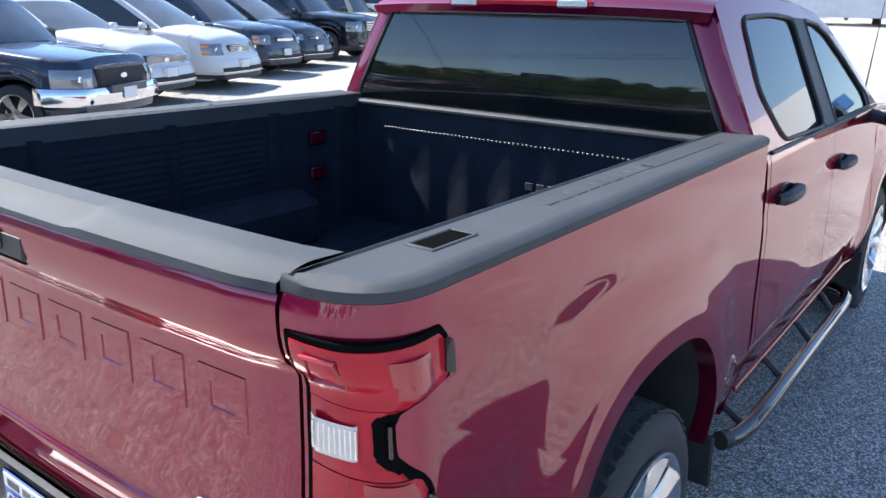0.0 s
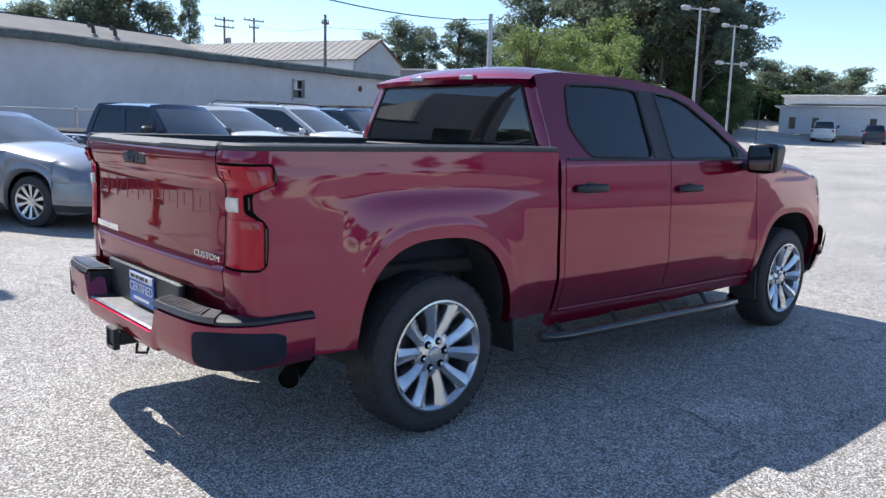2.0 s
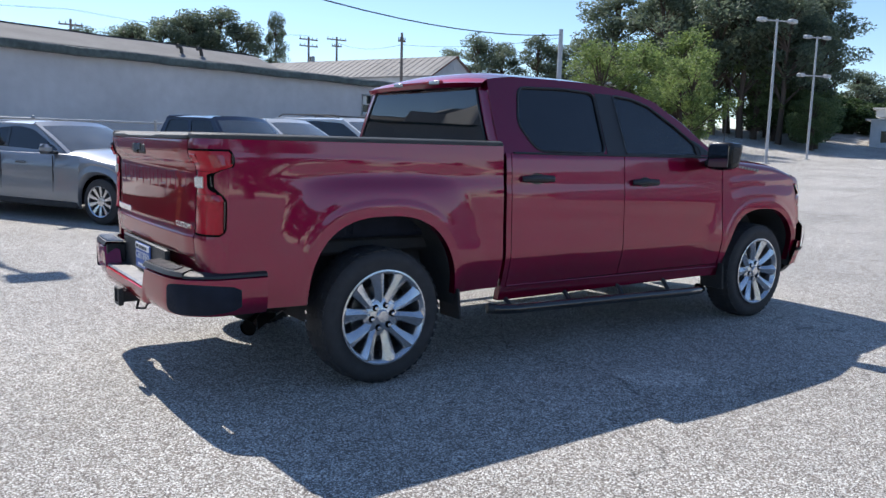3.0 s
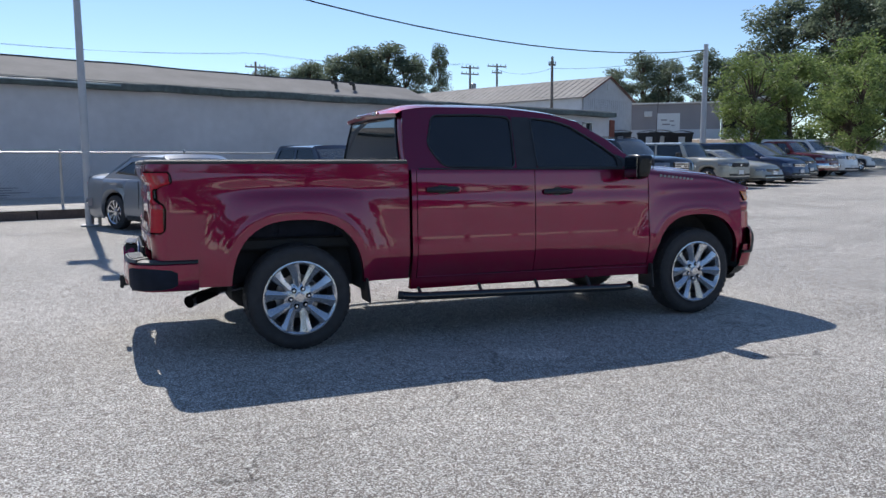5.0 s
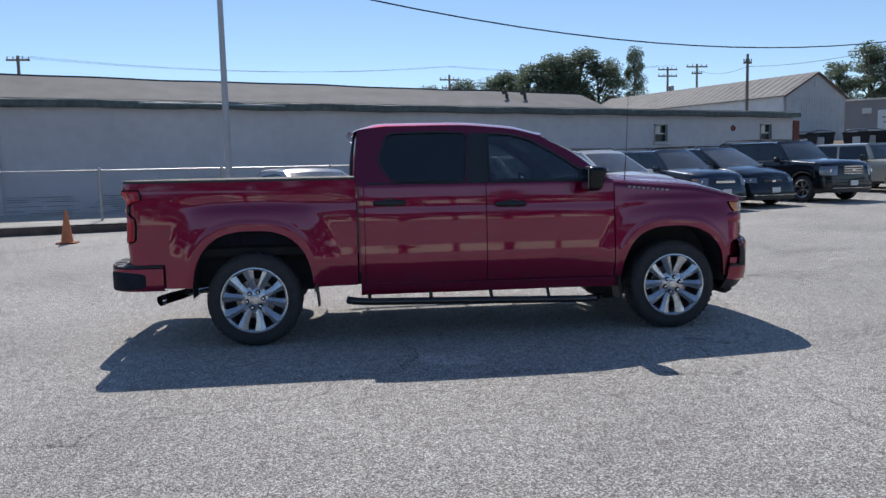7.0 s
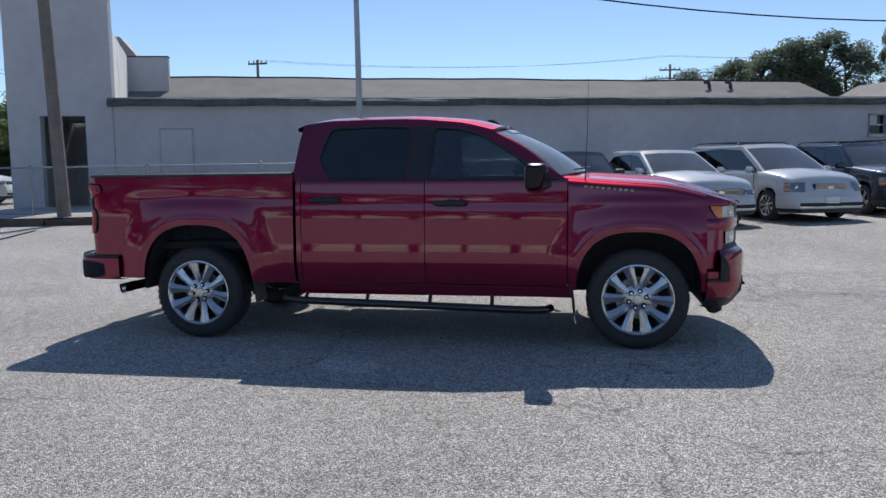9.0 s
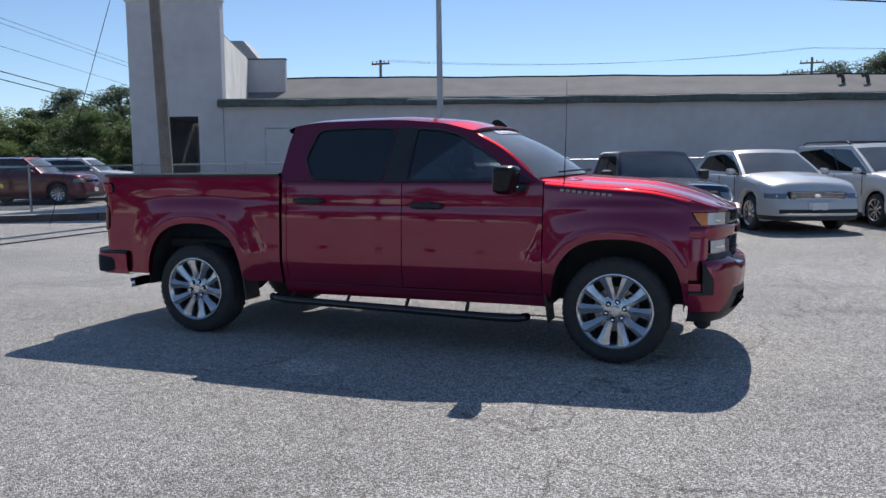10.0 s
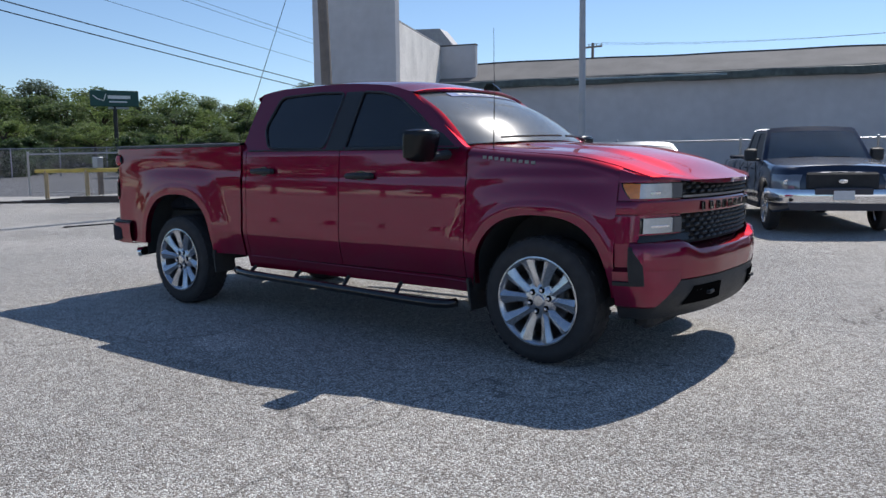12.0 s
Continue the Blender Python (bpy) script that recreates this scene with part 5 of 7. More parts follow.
# long white building
BLOCK = mat("white_block_paint", (0.53, 0.525, 0.54), 0.75, 0, 0.10, 0.5, 0.35, 8, 0, 0.05, 3)
LAMPMAT = mat("lamp_pole_paint", (0.42, 0.43, 0.45), 0.5, 0.3, 0.1, 3)
ROOFING = mat("grey_roofing", (0.19, 0.183, 0.175), 0.9, 0, 0.18, 0.8, 0.4, 12, 0, 0.12, 30)
GREEN = mat("green_fascia", (0.075, 0.098, 0.094), 0.6, 0, 0.3, 2, 0.2, 30, 0, 0.25, 8)
DARKWIN = mat("dark_window", (0.02, 0.024, 0.028), 0.15, 0, 0.2, 3)
TRIM = mat("window_frame", (0.62, 0.62, 0.60), 0.6, 0, 0.1, 8)
RUST = mat("rust_door", (0.16, 0.045, 0.03), 0.7, 0, 0.25, 3)

hall = thing("long_building", "long low white block building with green fascia and grey roof", "building", "", "", pose(-11.1, 15.45, 0, 0, 0, math.degrees(math.atan2(0.287, 0.958))))


def cut_wall(u0, u1, z0, z1, holes, v, thick):
    """A wall along u with square openings, as one slab."""
    us = sorted({u0, u1, *[h[0] for h in holes], *[h[1] for h in holes]})
    zs = sorted({z0, z1, *[h[2] for h in holes], *[h[3] for h in holes]})

    def solid(i, j):
        if not (0 <= i < len(us) - 1 and 0 <= j < len(zs) - 1):
            return False
        a, b = (us[i] + us[i + 1]) / 2, (zs[j] + zs[j + 1]) / 2
        return not any(h[0] < a < h[1] and h[2] < b < h[3] for h in holes)
    nz = len(zs)
    verts = [(u, v, z) for u in us for z in zs] + [(u, v + thick, z) for u in us for z in zs]
    k = len(us) * nz
    faces = []
    for i in range(len(us) - 1):
        for j in range(nz - 1):
            if solid(i, j):
                a, b, c, d = i * nz + j, (i + 1) * nz + j, (i + 1) * nz + j + 1, i * nz + j + 1
                faces += [(a, b, c, d), (d + k, c + k, b + k, a + k)]
                for (m, n), (e, f) in (((i, j - 1), (b, a)), ((i + 1, j), (c, b)), ((i, j + 1), (d, c)), ((i - 1, j), (a, d))):
                    if not solid(m, n):
                        faces.append((e, f, f + k, e + k))
    return Shape().add(verts, faces)


WINS = [(25.42, 26.06, 2.50, 3.22), (31.10, 31.74, 2.54, 3.27)]
part("front_wall", cut_wall(-0.15, 33.0, -0.2, 3.60, WINS, 0.0, 0.25), BLOCK, hall, "white painted block wall")
part("end_wall", Shape().box((32.88, 14.8, 1.7), (0.24, 29.4, 3.8)), BLOCK, hall)
part("back_wall", Shape().box((16.4, 29.6, 1.7), (33.0, 0.24, 3.8)), BLOCK, hall)
SCAR = mat("scar", (0.17, 0.18, 0.21), 0.9, 0, 0.3, 6)
srng = random.Random(8)
for k in range(90):
    a = srng.choice((2.4, 3.2, 5.0, 5.6, 6.4)) + srng.gauss(0.2, 0.45)
    z = 0.36 + 0.066 * srng.randrange(10)
    b = a + srng.uniform(0.12, 0.8)
    part("course_scar", Shape().box(((a + b) / 2, -0.006, z), (b - a, 0.02, srng.uniform(0.010, 0.022)), 0.003), SCAR, hall, "dirty ledge in the block courses")
part("base_course", Shape().box((16.4, -0.02, 0.22), (33.0, 0.05, 0.36), 0.01), mat("dirty_base", (0.16, 0.165, 0.18), 0.9, 0, 0.45, 0.7, 0.5, 14), hall, "grimy base course")
rows = []
for u in span(-0.25, 33.15, 60):
    j = 0.012 * math.sin(u * 1.7) + 0.008 * math.sin(u * 4.4)
    rows.append([(u, -0.02, 3.56 + j), (u, -0.30, 3.56 + j), (u, -0.32, 3.60 + j), (u, -0.32, 3.73 + j), (u, -0.30, 3.77 + j), (u, 0.2, 3.84)])
part("fascia", Shape().grid(rows), GREEN, hall, "peeling dark green fascia", 25)
part("gutter_patch", Shape().tube([(6.0, -0.33, 3.70), (8.2, -0.34, 3.70), (10.4, -0.33, 3.68)], 0.03, 8), mat("blue_gutter", (0.22, 0.30, 0.34), 0.5, 0, 0.2, 3), hall, "pale blue length of gutter")
rows, crest = [], []
for u in span(-2.6, 30.4, 56):
    j = 0.018 * math.sin(u * 0.55) + 0.012 * math.sin(u * 1.3 + 1)
    rows.append([(u, 7.2, 3.84), (u, 10.0, 4.84 + 0.4 * j - 0.004 * u), (u, 12.8, 5.90 + j - 0.006 * u), (u, 18.4, 3.84)])
    crest.append((u, 12.8, 5.96 + j - 0.006 * u))
part("roof", Shape().slab(rows, (0, 0, 0.05)), ROOFING, hall, "grey low-pitched roof", 25)
part("ridge_cap", Shape().tube(crest, 0.045, 6), mat("ridge_dark", (0.05, 0.05, 0.05), 0.8), hall)
part("gable_end", Shape().prism([(30.36, 7.4, 3.84), (30.36, 18.2, 3.84), (30.36, 12.8, 5.66)], (-0.12, 0, 0)), BLOCK, hall)
part("low_flat_roof", Shape().box((11.0, 14.8, 3.79), (22.6, 29.8, 0.08), 0.02), ROOFING, hall)
part("flat_roof", Shape().box((27.75, 14.8, 3.78), (10.7, 29.8, 0.10), 0.02), ROOFING, hall)
VENTDARK = mat("vent_dark", (0.07, 0.065, 0.06), 0.7, 0, 0.3, 8)
for u in (24.8, 25.9):
    vp = part("roof_vent", Shape().tube([(u + 0.05, 11.3, 5.0), (u + 0.03, 11.3, 5.42), (u - 0.05, 11.25, 5.56), (u - 0.20, 11.2, 5.60)], 0.085, 10), VENTDARK, hall, "dark bent roof vent pipe")
    part("vent_cap", Shape().tube([(u - 0.19, 11.2, 5.60), (u - 0.27, 11.2, 5.58)], [0.10, 0.115], 12), VENTDARK, vp)
for a, b, c, d in WINS:
    wf = part("window", Shape().box(((a + b) / 2, 0.14, (c + d) / 2), (b - a, 0.02, d - c)), DARKWIN, hall, "small dark window in a pale frame")
    part("window_frame", Shape().tube([(a, -0.01, c), (b, -0.01, c), (b, -0.01, d), (a, -0.01, d), (a, -0.01, c), (b, -0.01, c)], 0.045, 4, False), TRIM, wf)
    part("window_bar", Shape().box(((a + b) / 2, 0.11, (c + d) / 2), (b - a, 0.03, 0.05)), TRIM, wf)
    part("window_sill", Shape().box(((a + b) / 2, -0.06, c - 0.05), (b - a + 0.16, 0.14, 0.06), 0.01), TRIM, wf)
    part("blind", Shape().box(((a + b) / 2 - 0.1, 0.12, d - 0.2), ((b - a) * 0.5, 0.02, 0.34)), TRIM, wf)
part("round_vent", Shape().revolve([(-0.03, 0.13), (-0.05, 0.11), (-0.02, 0.09), (-0.02, 0.0)], (29.55, 0, 3.09), "y", 18), RUST, hall, "round rusty vent")
part("blocked_door", Shape().box((1.75, -0.012, 1.50), (0.96, 0.03, 2.66), 0.008), BLOCK, hall, "painted-over door")
part("door_lintel", Shape().tube([(1.24, -0.02, 0.2), (1.24, -0.02, 2.86), (2.27, -0.02, 2.86), (2.27, -0.02, 0.2)], 0.03, 4), BLOCK, hall)
part("end_panel", Shape().box((33.2, 0.2, 2.85), (0.35, 0.5, 1.2), 0.02), RUST, hall, "rust-red panel at the building's end")

# tower facade
# paler than the facade's paint: sunlight on the side wall is in this colour
STUCCO = mat("sunlit_stucco", (0.80, 0.765, 0.71), 0.9, 0, 0.16, 0.9, 0.4, 14, 0, 0.10, 12)
tower = thing("facade_tower", "tall flat white painted facade with an open doorway", "facade", "", "", hall.matrix_basis.copy())
part("facade", cut_wall(-3.30, -0.16, -0.2, 7.02, [(-2.36, -1.0, 0.25, 3.27)], -0.02, 0.35), BLOCK, tower, "white painted block facade")
part("coping", Shape().box((-1.73, 0.15, 7.05), (3.24, 0.44, 0.07), 0.015), TRIM, tower)
COPING = mat("coping_dark", (0.06, 0.06, 0.065), 0.7)
part("side_wall", Shape().prism([(-0.17, 0.33, 0), (-2.46, 10.5, 0), (-2.46, 10.5, 6.60), (-0.17, 0.33, 5.95)], (-0.25, 0, 0)), STUCCO, tower, "white side wall with stained stucco, brightened as sunlit")
part("wall_coping", Shape().tube([(-0.29, 0.33, 5.97), (-2.58, 10.5, 6.62)], 0.10, 6), COPING, tower, "dark coping")
part("upper_block", Shape().box((-1.62, 10.66, 5.18), (1.80, 0.3, 2.78), 0.01), BLOCK, tower)
part("block_coping", Shape().box((-1.62, 10.66, 6.59), (1.84, 0.36, 0.06), 0.01), COPING, tower)
part("roof_box", Shape().prism([(-4.8, 13.0, 5.0), (-2.2, 13.0, 5.0), (-2.2, 13.0, 6.4), (-3.41, 13.0, 7.84), (-4.8, 13.0, 7.88)], (0, 1.2, 0)), mat("grey_metal", (0.35, 0.35, 0.36), 0.6, 0.3), tower)
part("inner_wall", Shape().box((-1.1, 3.2, 1.7), (0.2, 3.4, 3.4), 0.01), BLOCK, tower)
part("inner_back", cut_wall(-3.3, -0.4, -0.2, 3.4, [(-2.3, -1.75, 1.0, 2.6)], 5.2, 0.2), BLOCK, tower)
part("porch_ceiling", Shape().box((-1.8, 2.6, 3.45), (3.0, 5.0, 0.2)), BLOCK, tower)
part("left_wall", Shape().box((-3.18, 3.0, 2.0), (0.22, 5.3, 4.0)), BLOCK, tower)

# chain-link fence
WIREGREY = mat("weathered_wire", (0.30, 0.31, 0.33), 0.6, 0.3, 0.2, 4)
GALV = mat("galvanised", (0.36, 0.38, 0.40), 0.45, 0.7, 0.15, 8)
fence = thing("chain_link_fence", "low galvanised chain-link fence on the kerbed strip", "fence")
FU = [-10.2 + 3.0 * i for i in range(12)]


def fence_place(u, z):
    p = wall_place(u, -4.0 - 0.25 * max(0, -u - 2), 0.0)
    return Vector((p.x, p.y, p.z + 0.2 + z))


post = Shape().revolve([(0.0, 0.032), (1.30, 0.032), (1.32, 0.045), (1.36, 0.03), (1.37, 0.0)], (0, 0, 0), "z", 10)
pm = mesh_of("post", post, GALV)
for u in FU:
    ob = new("post", pm)
    ob.parent = fence
    ob.matrix_basis = Matrix.Translation(fence_place(u, -0.02))
part("top_rail", Shape().tube([fence_place(u, 1.27) for u in FU], 0.024, 8), GALV, fence)
part("tension_wire", Shape().tube([fence_place(u, 0.06) for u in FU], 0.006, 4), GALV, fence)
sh = Shape()
L = FU[-1] - FU[0]
n = int(L / 0.085)
for sgn in (1, -1):
    for i in range(-15, n + 15):
        a, b = FU[0] + i * 0.085, FU[0] + i * 0.085 + sgn * 1.2
        za, zb = 0.05, 1.25
        lo, hi = min(a, b), max(a, b)
        if lo < FU[0] or hi > FU[-1]:
            continue
        p, q = fence_place(a, za), fence_place(b, zb)
        k = len(sh.v)
        o, o2 = WV * 0.0027, Vector((WU.x * 0.0027, WU.y * 0.0027, 0))
        sh.add([p - o2, p + o2, p + o, q - o2, q + o2, q + o], [(0, 1, 4, 3), (1, 2, 5, 4), (2, 0, 3, 5)])
tagged(part("wire_mesh", sh, WIREGREY, fence, "", 0, False), "", "", "", "stuff")

# fence beyond the road
ff = thing("far_fence", "tall chain-link fence beyond the access road", "fence")


def far_place(t, z):
    x, y = -54 + 14 * t, 9 + 26 * t
    return Vector((x, y, rise(x, y) + z))


for t in span(0, 1, 11):
    part("post", Shape().tube([far_place(t, -0.1), far_place(t, 2.0)], 0.04, 6), GALV, ff)
part("top_rail", Shape().tube([far_place(0, 1.95), far_place(1, 1.95)], 0.03, 6), GALV, ff)
sh = Shape()
for sgn in (1, -1):
    for i in range(190):
        t0 = i / 190
        t1 = t0 + sgn * 1.9 / 29.5
        if 0 <= t1 <= 1:
            a, b = far_place(t0, 0.05), far_place(t1, 1.95)
            sh.add([a, a + Vector((0, 0, 0.018)), b + Vector((0, 0, 0.018)), b, a + Vector((0.012, -0.006, 0.009)), b + Vector((0.012, -0.006, 0.009))], [(0, 1, 2, 3), (1, 4, 5, 2), (4, 0, 3, 5)])
tagged(part("wire_mesh", sh, WIREGREY, ff, "", 0, False), "", "", "", "stuff")

# poles
WOOD = mat("weathered_pole", (0.20, 0.172, 0.15), 0.9, 0, 0.3, 2.5, 0.6, 25, 0, 0.2, 40)


def base_at(x, y):
    return pose(x, y, rise(x, y))


def lamp_post(x, y, h, heads, lean=(0, 0), r=0.085, label="pale grey steel lot lamp post", turn=(1.0, -0.4)):
    t = thing("lamp_post", label, "lamp post", "lot lamps", "", base_at(x, y))
    part("pole", Shape().tube([(0, 0, 0), (lean[0] * 0.5, lean[1] * 0.5, h / 2), (lean[0], lean[1], h)], [r, r * 0.85, r * 0.65], 12), LAMPMAT, t)
    part("base_plate", Shape().box((0, 0, 0.02), (0.34, 0.34, 0.04), 0.01), LAMPMAT, t)
    for z, w in heads:
        arm = part("arm", Shape().tube([(lean[0] - w * turn[0], lean[1] - w * turn[1], z), (lean[0] + w * turn[0], lean[1] + w * turn[1], z)], 0.04, 8), LAMPMAT, t)
        for s in (-1, 1):
            part("lamp_head", Shape().box((lean[0] + s * w * turn[0], lean[1] + s * w * turn[1], z + 0.02), (0.55, 0.35, 0.22), 0.04), LAMPMAT, arm)
    return t


lamp_post(-1.80, 10.55, 7.1, ((7.0, 0.8),), (-0.06, 0.02), 0.082, "tall pale steel lamp post by the kerb", (0.28, -0.96))
lamp_post(38.0, 20.6, 7.9, ((7.8, 0.9),))
lamp_post(49.0, 24.5, 8.2, ((8.1, 0.7), (5.6, 0.95)))
jb = thing("junction_box", "small grey electrical box on a post", "electrical box", "", "", base_at(-1.62, 10.7))
part("box_post", Shape().tube([(0, 0, 0), (0, 0, 0.75)], 0.035, 8), GALV, jb)
part("box_body", Shape().box((0, 0, 0.82), (0.22, 0.14, 0.26), 0.015), GALV, jb)

cone = thing("traffic_cone", "faded orange traffic cone at the kerb", "traffic cone", "", "", base_at(-4.96, 9.25))
part("cone_body", Shape().revolve([(0.03, 0.14), (0.05, 0.12), (0.68, 0.03), (0.70, 0.02), (0.70, 0.0)], (0, 0, 0), "z", 18), mat("faded_orange", (0.55, 0.19, 0.08), 0.7, 0, 0.2, 6), cone)
part("cone_foot", Shape().box((0, 0, 0.018), (0.36, 0.36, 0.036), 0.01), mat("cone_foot", (0.35, 0.12, 0.06), 0.8, 0, 0.2, 6), cone)


def utility_pole(x, y, h, arms, r=0.15, lean=(0, 0), drum=False, material=None):
    t = thing("utility_pole", "weathered wooden utility pole", "utility pole", "utility poles", "", base_at(x, y))
    part("pole", Shape().tube([(0, 0, 0), (lean[0] / 2, lean[1] / 2, h / 2), (lean[0], lean[1], h)], [r, r * 0.85, r * 0.7], 10), material or WOOD, t)
    for z, w in arms:
        arm = part("crossarm", Shape().box((lean[0], lean[1], z), (w * 2, 0.12, 0.14), 0.02), material or WOOD, t)
        for k in (-0.9, -0.4, 0.4, 0.9):
            part("insulator", Shape().revolve([(0.0, 0.03), (0.06, 0.05), (0.12, 0.045), (0.2, 0.02)], (lean[0] + k * w, lean[1], z + 0.07), "z", 8), STEEL, arm)
    if drum:
        part("transformer", Shape().revolve([(0.0, 0.0), (0.02, 0.28), (0.9, 0.28), (0.95, 0.2), (1.0, 0.0)], (lean[0] + 0.4, lean[1] - 0.1, h - 3.0), "z", 14), STEEL, t, "grey transformer drum")
    return t


utility_pole(-9.86, 10.85, 12.5, (), 0.17, (-0.55, 0.1))
utility_pole(28.3, 27.4, 6.9, (), 0.17, (0, 0), False, LAMPMAT)
utility_pole(11.5, 71.0, 9.9, ((9.4, 1.0), (8.6, 0.8)))
utility_pole(-21.9, 51.8, 9.4, ((9.1, 0.8),), 0.15, (0, 0), True)
utility_pole(36.1, 75.1, 8.7, ((8.4, 1.1), (7.7, 1.1)), 0.15, (0, 0), True)
utility_pole(38.9, 73.9, 8.8, ((8.5, 1.2), (7.8, 0.6)))
utility_pole(29.3, 45.3, 6.2, ((5.6, 0.3),), 0.13)


CABLE = mat("cable_black", (0.02, 0.02, 0.022), 0.95)
CABLE.node_tree.nodes["Principled BSDF"].inputs["Specular IOR Level"].default_value = 0.05

utility_pole(-80.7, 5.0, 29.9, ((29.4, 1.2), (25.4, 1.0), (22.0, 1.0)), 0.22)


def wire(name, pts, sag, r=0.012, label="thin dark sagging overhead cable"):
    a, b = Vector(pts[0]), Vector(pts[1])
    sh = Shape().tube([a.lerp(b, t) - Vector((0, 0, 4 * sag * t * (1 - t))) for t in span(0, 1, 26)], r, 5)
    return tagged(part(name, sh, CABLE), label, "cable", "overhead cables")


wire("overhead_cable", ((28.3, 27.4, 7.45), (-20.0, 10.0, 12.0)), 3.0, 0.025)
for dz, rr in ((0.0, 0.07), (1.1, 0.07), (4.6, 0.03), (7.8, 0.03), (8.5, 0.03)):
    wire("overhead_cable", ((-80.7, 5.0, 21.0 + dz), (-97.8, 128.5, 10.2 + dz)), 0.5, rr, "dark power line strung across the road")
wire("guy_wire", ((-13.1, 15.4, 13.6), (-11.15, 7.96, 0.15)), 0.0, 0.010, "slanting guy wire anchored by the kerb")
for dx in (-0.8, 0.0, 0.8):
    wire("overhead_cable", ((-21.9 + dx, 51.8, 10.2), (11.5 + dx, 71.0, 12.0)), 0.8, 0.007)
    wire("overhead_cable", ((11.5 + dx, 71.0, 12.0), (36.1 + dx, 75.1, 12.6)), 0.6, 0.007)
wire("overhead_cable", ((38.9, 73.9, 12.0), (29.3, 45.3, 8.5)), 0.5, 0.012)
wire("overhead_cable", ((29.3, 45.3, 8.5), (28.3, 27.4, 7.3)), 0.3, 0.012)

# buildings beyond
SIDING = mat("white_metal_siding", (0.62, 0.63, 0.65), 0.55, 0.1, 0.08, 0.5, 0.2, 5, 0, 0.05, 2)
GREYSIDE = mat("grey_metal_siding", (0.30, 0.28, 0.29), 0.6, 0.1, 0.10, 0.5, 0.2, 5)
TINROOF = mat("tin_roof", (0.235, 0.222, 0.208), 0.8, 0.0, 0.18, 0.4, 0.2, 4, 0, 0.12, 3)
g0 = rise(37, 49)
barn = thing("gabled_building", "white metal-clad gabled warehouse with a tin roof", "warehouse", "", "", pose(36.87, 48.93, g0, 0, 0, 113))
H1, H2 = 6.70 - g0, 8.47 - g0
part("gable_wall", Shape().prism([(0, -3.7, -1), (0, 3.7, -1), (0, 3.7, H1), (0, 0, H2), (0, -3.7, H1)], (0.2, 0, 0)), SIDING, barn)
for s in (-1, 1):
    part("side_wall", Shape().box((11.5, s * 3.6, H1 / 2 - 0.5), (23, 0.2, H1 + 1)), SIDING, barn)
    rf = part("roof_slope", Shape().prism([(-0.2, s * 3.95, H1 - 0.12), (23, s * 3.95, H1 - 0.12), (23, 0, H2 + 0.02), (-0.2, 0, H2 + 0.02)], (0, 0, 0.08)), TINROOF, barn)
    for x in span(0.1, 22.8, 34):
        part("seam", Shape().tube([(x, s * 3.95, H1 - 0.05), (x, 0, H2 + 0.09)], 0.04, 4), TINROOF, rf)
    part("rake_trim", Shape().tube([(-0.22, s * 3.97, H1 - 0.12), (-0.22, 0, H2 + 0.03)], 0.06, 4), RUST, barn, "brown rake trim")
part("gable_vent", Shape().box((-0.03, 0, H2 - 0.8), (0.05, 0.5, 0.5), 0.01), SIDING, barn)
part("eave_window", Shape().box((4.5, 3.71, H1 - 1.1), (1.2, 0.05, 0.9), 0.01), TRIM, barn)
for y in span(-3.6, 3.6, 24):
    part("siding_rib", Shape().box((-0.008, y, (H1 - 1) / 2), (0.02, 0.04, H1 + 0.9)), SIDING, barn)

g1 = rise(45, 51)
grey = thing("grey_building", "low grey metal building with a white notice board", "building", "", "", pose(42.9, 54.0, g1, 0, 0, -38.7))
HG = 6.75 - g1
part("front_wall", Shape().box((2.7, 4.0, HG / 2 - 0.5), (10.2, 8.0, HG + 1)), GREYSIDE, grey)
part("roof_edge", Shape().box((2.7, 3.9, HG + 0.05), (10.4, 8.4, 0.12), 0.02), TRIM, grey)
part("base_band", Shape().box((3.9, -0.03, 0.45), (7.8, 0.06, 0.9)), SIDING, grey)
bd = part("notice_board", Shape().box((3.3, -0.05, HG - 1.95), (2.0, 0.06, 2.2), 0.01), WHITE, grey, "white notice board")
for i, (a, b, w) in enumerate(((-0.4, 0.5, 0.5), (0.3, 0.4, 0.4), (-0.2, 0.1, 0.7), (0.4, 0.0, 0.3))):
    part("print_bar", Shape().box((3.3 + a, -0.085, HG - 1.95 + b), (w, 0.01, 0.12)), GREYSIDE, bd)
part("wall_unit", Shape().box((1.5, -0.15, HG - 0.9), (0.7, 0.3, 0.5), 0.03), TRIM, grey)
shed = thing("open_shed", "open-fronted dark shed with a pale roof edge", "shed", "", "", pose(49.0, 49.1, g1, 0, 0, -43))
part("back_wall", Shape().box((2.6, 4.0, 1.2), (5.2, 0.2, 4.6)), GREYSIDE, shed)
part("shed_roof", Shape().prism([(-0.2, -0.3, HG - 0.1), (5.6, -0.3, HG + 0.55), (5.6, 4.2, HG + 0.35), (-0.2, 4.2, HG - 0.3)], (0, 0, 0.15)), TRIM, shed)
part("low_wall", Shape().box((2.8, 0.1, 0.4), (5.4, 0.2, 1.0)), SIDING, shed)
for x in (0.1, 1.6, 3.2, 5.3):
    part("shed_post", Shape().box((x, 0.1, HG / 2 - 0.3), (0.15, 0.15, HG + 0.8)), GREYSIDE, shed)
# near-black sheet before the back wall paints the shade inside the shed
part("inner_wall", Shape().box((2.7, 2.2, 1.3), (5.2, 0.2, 4.4)), mat("shed_shade", (0.03, 0.03, 0.035), 0.9), shed)

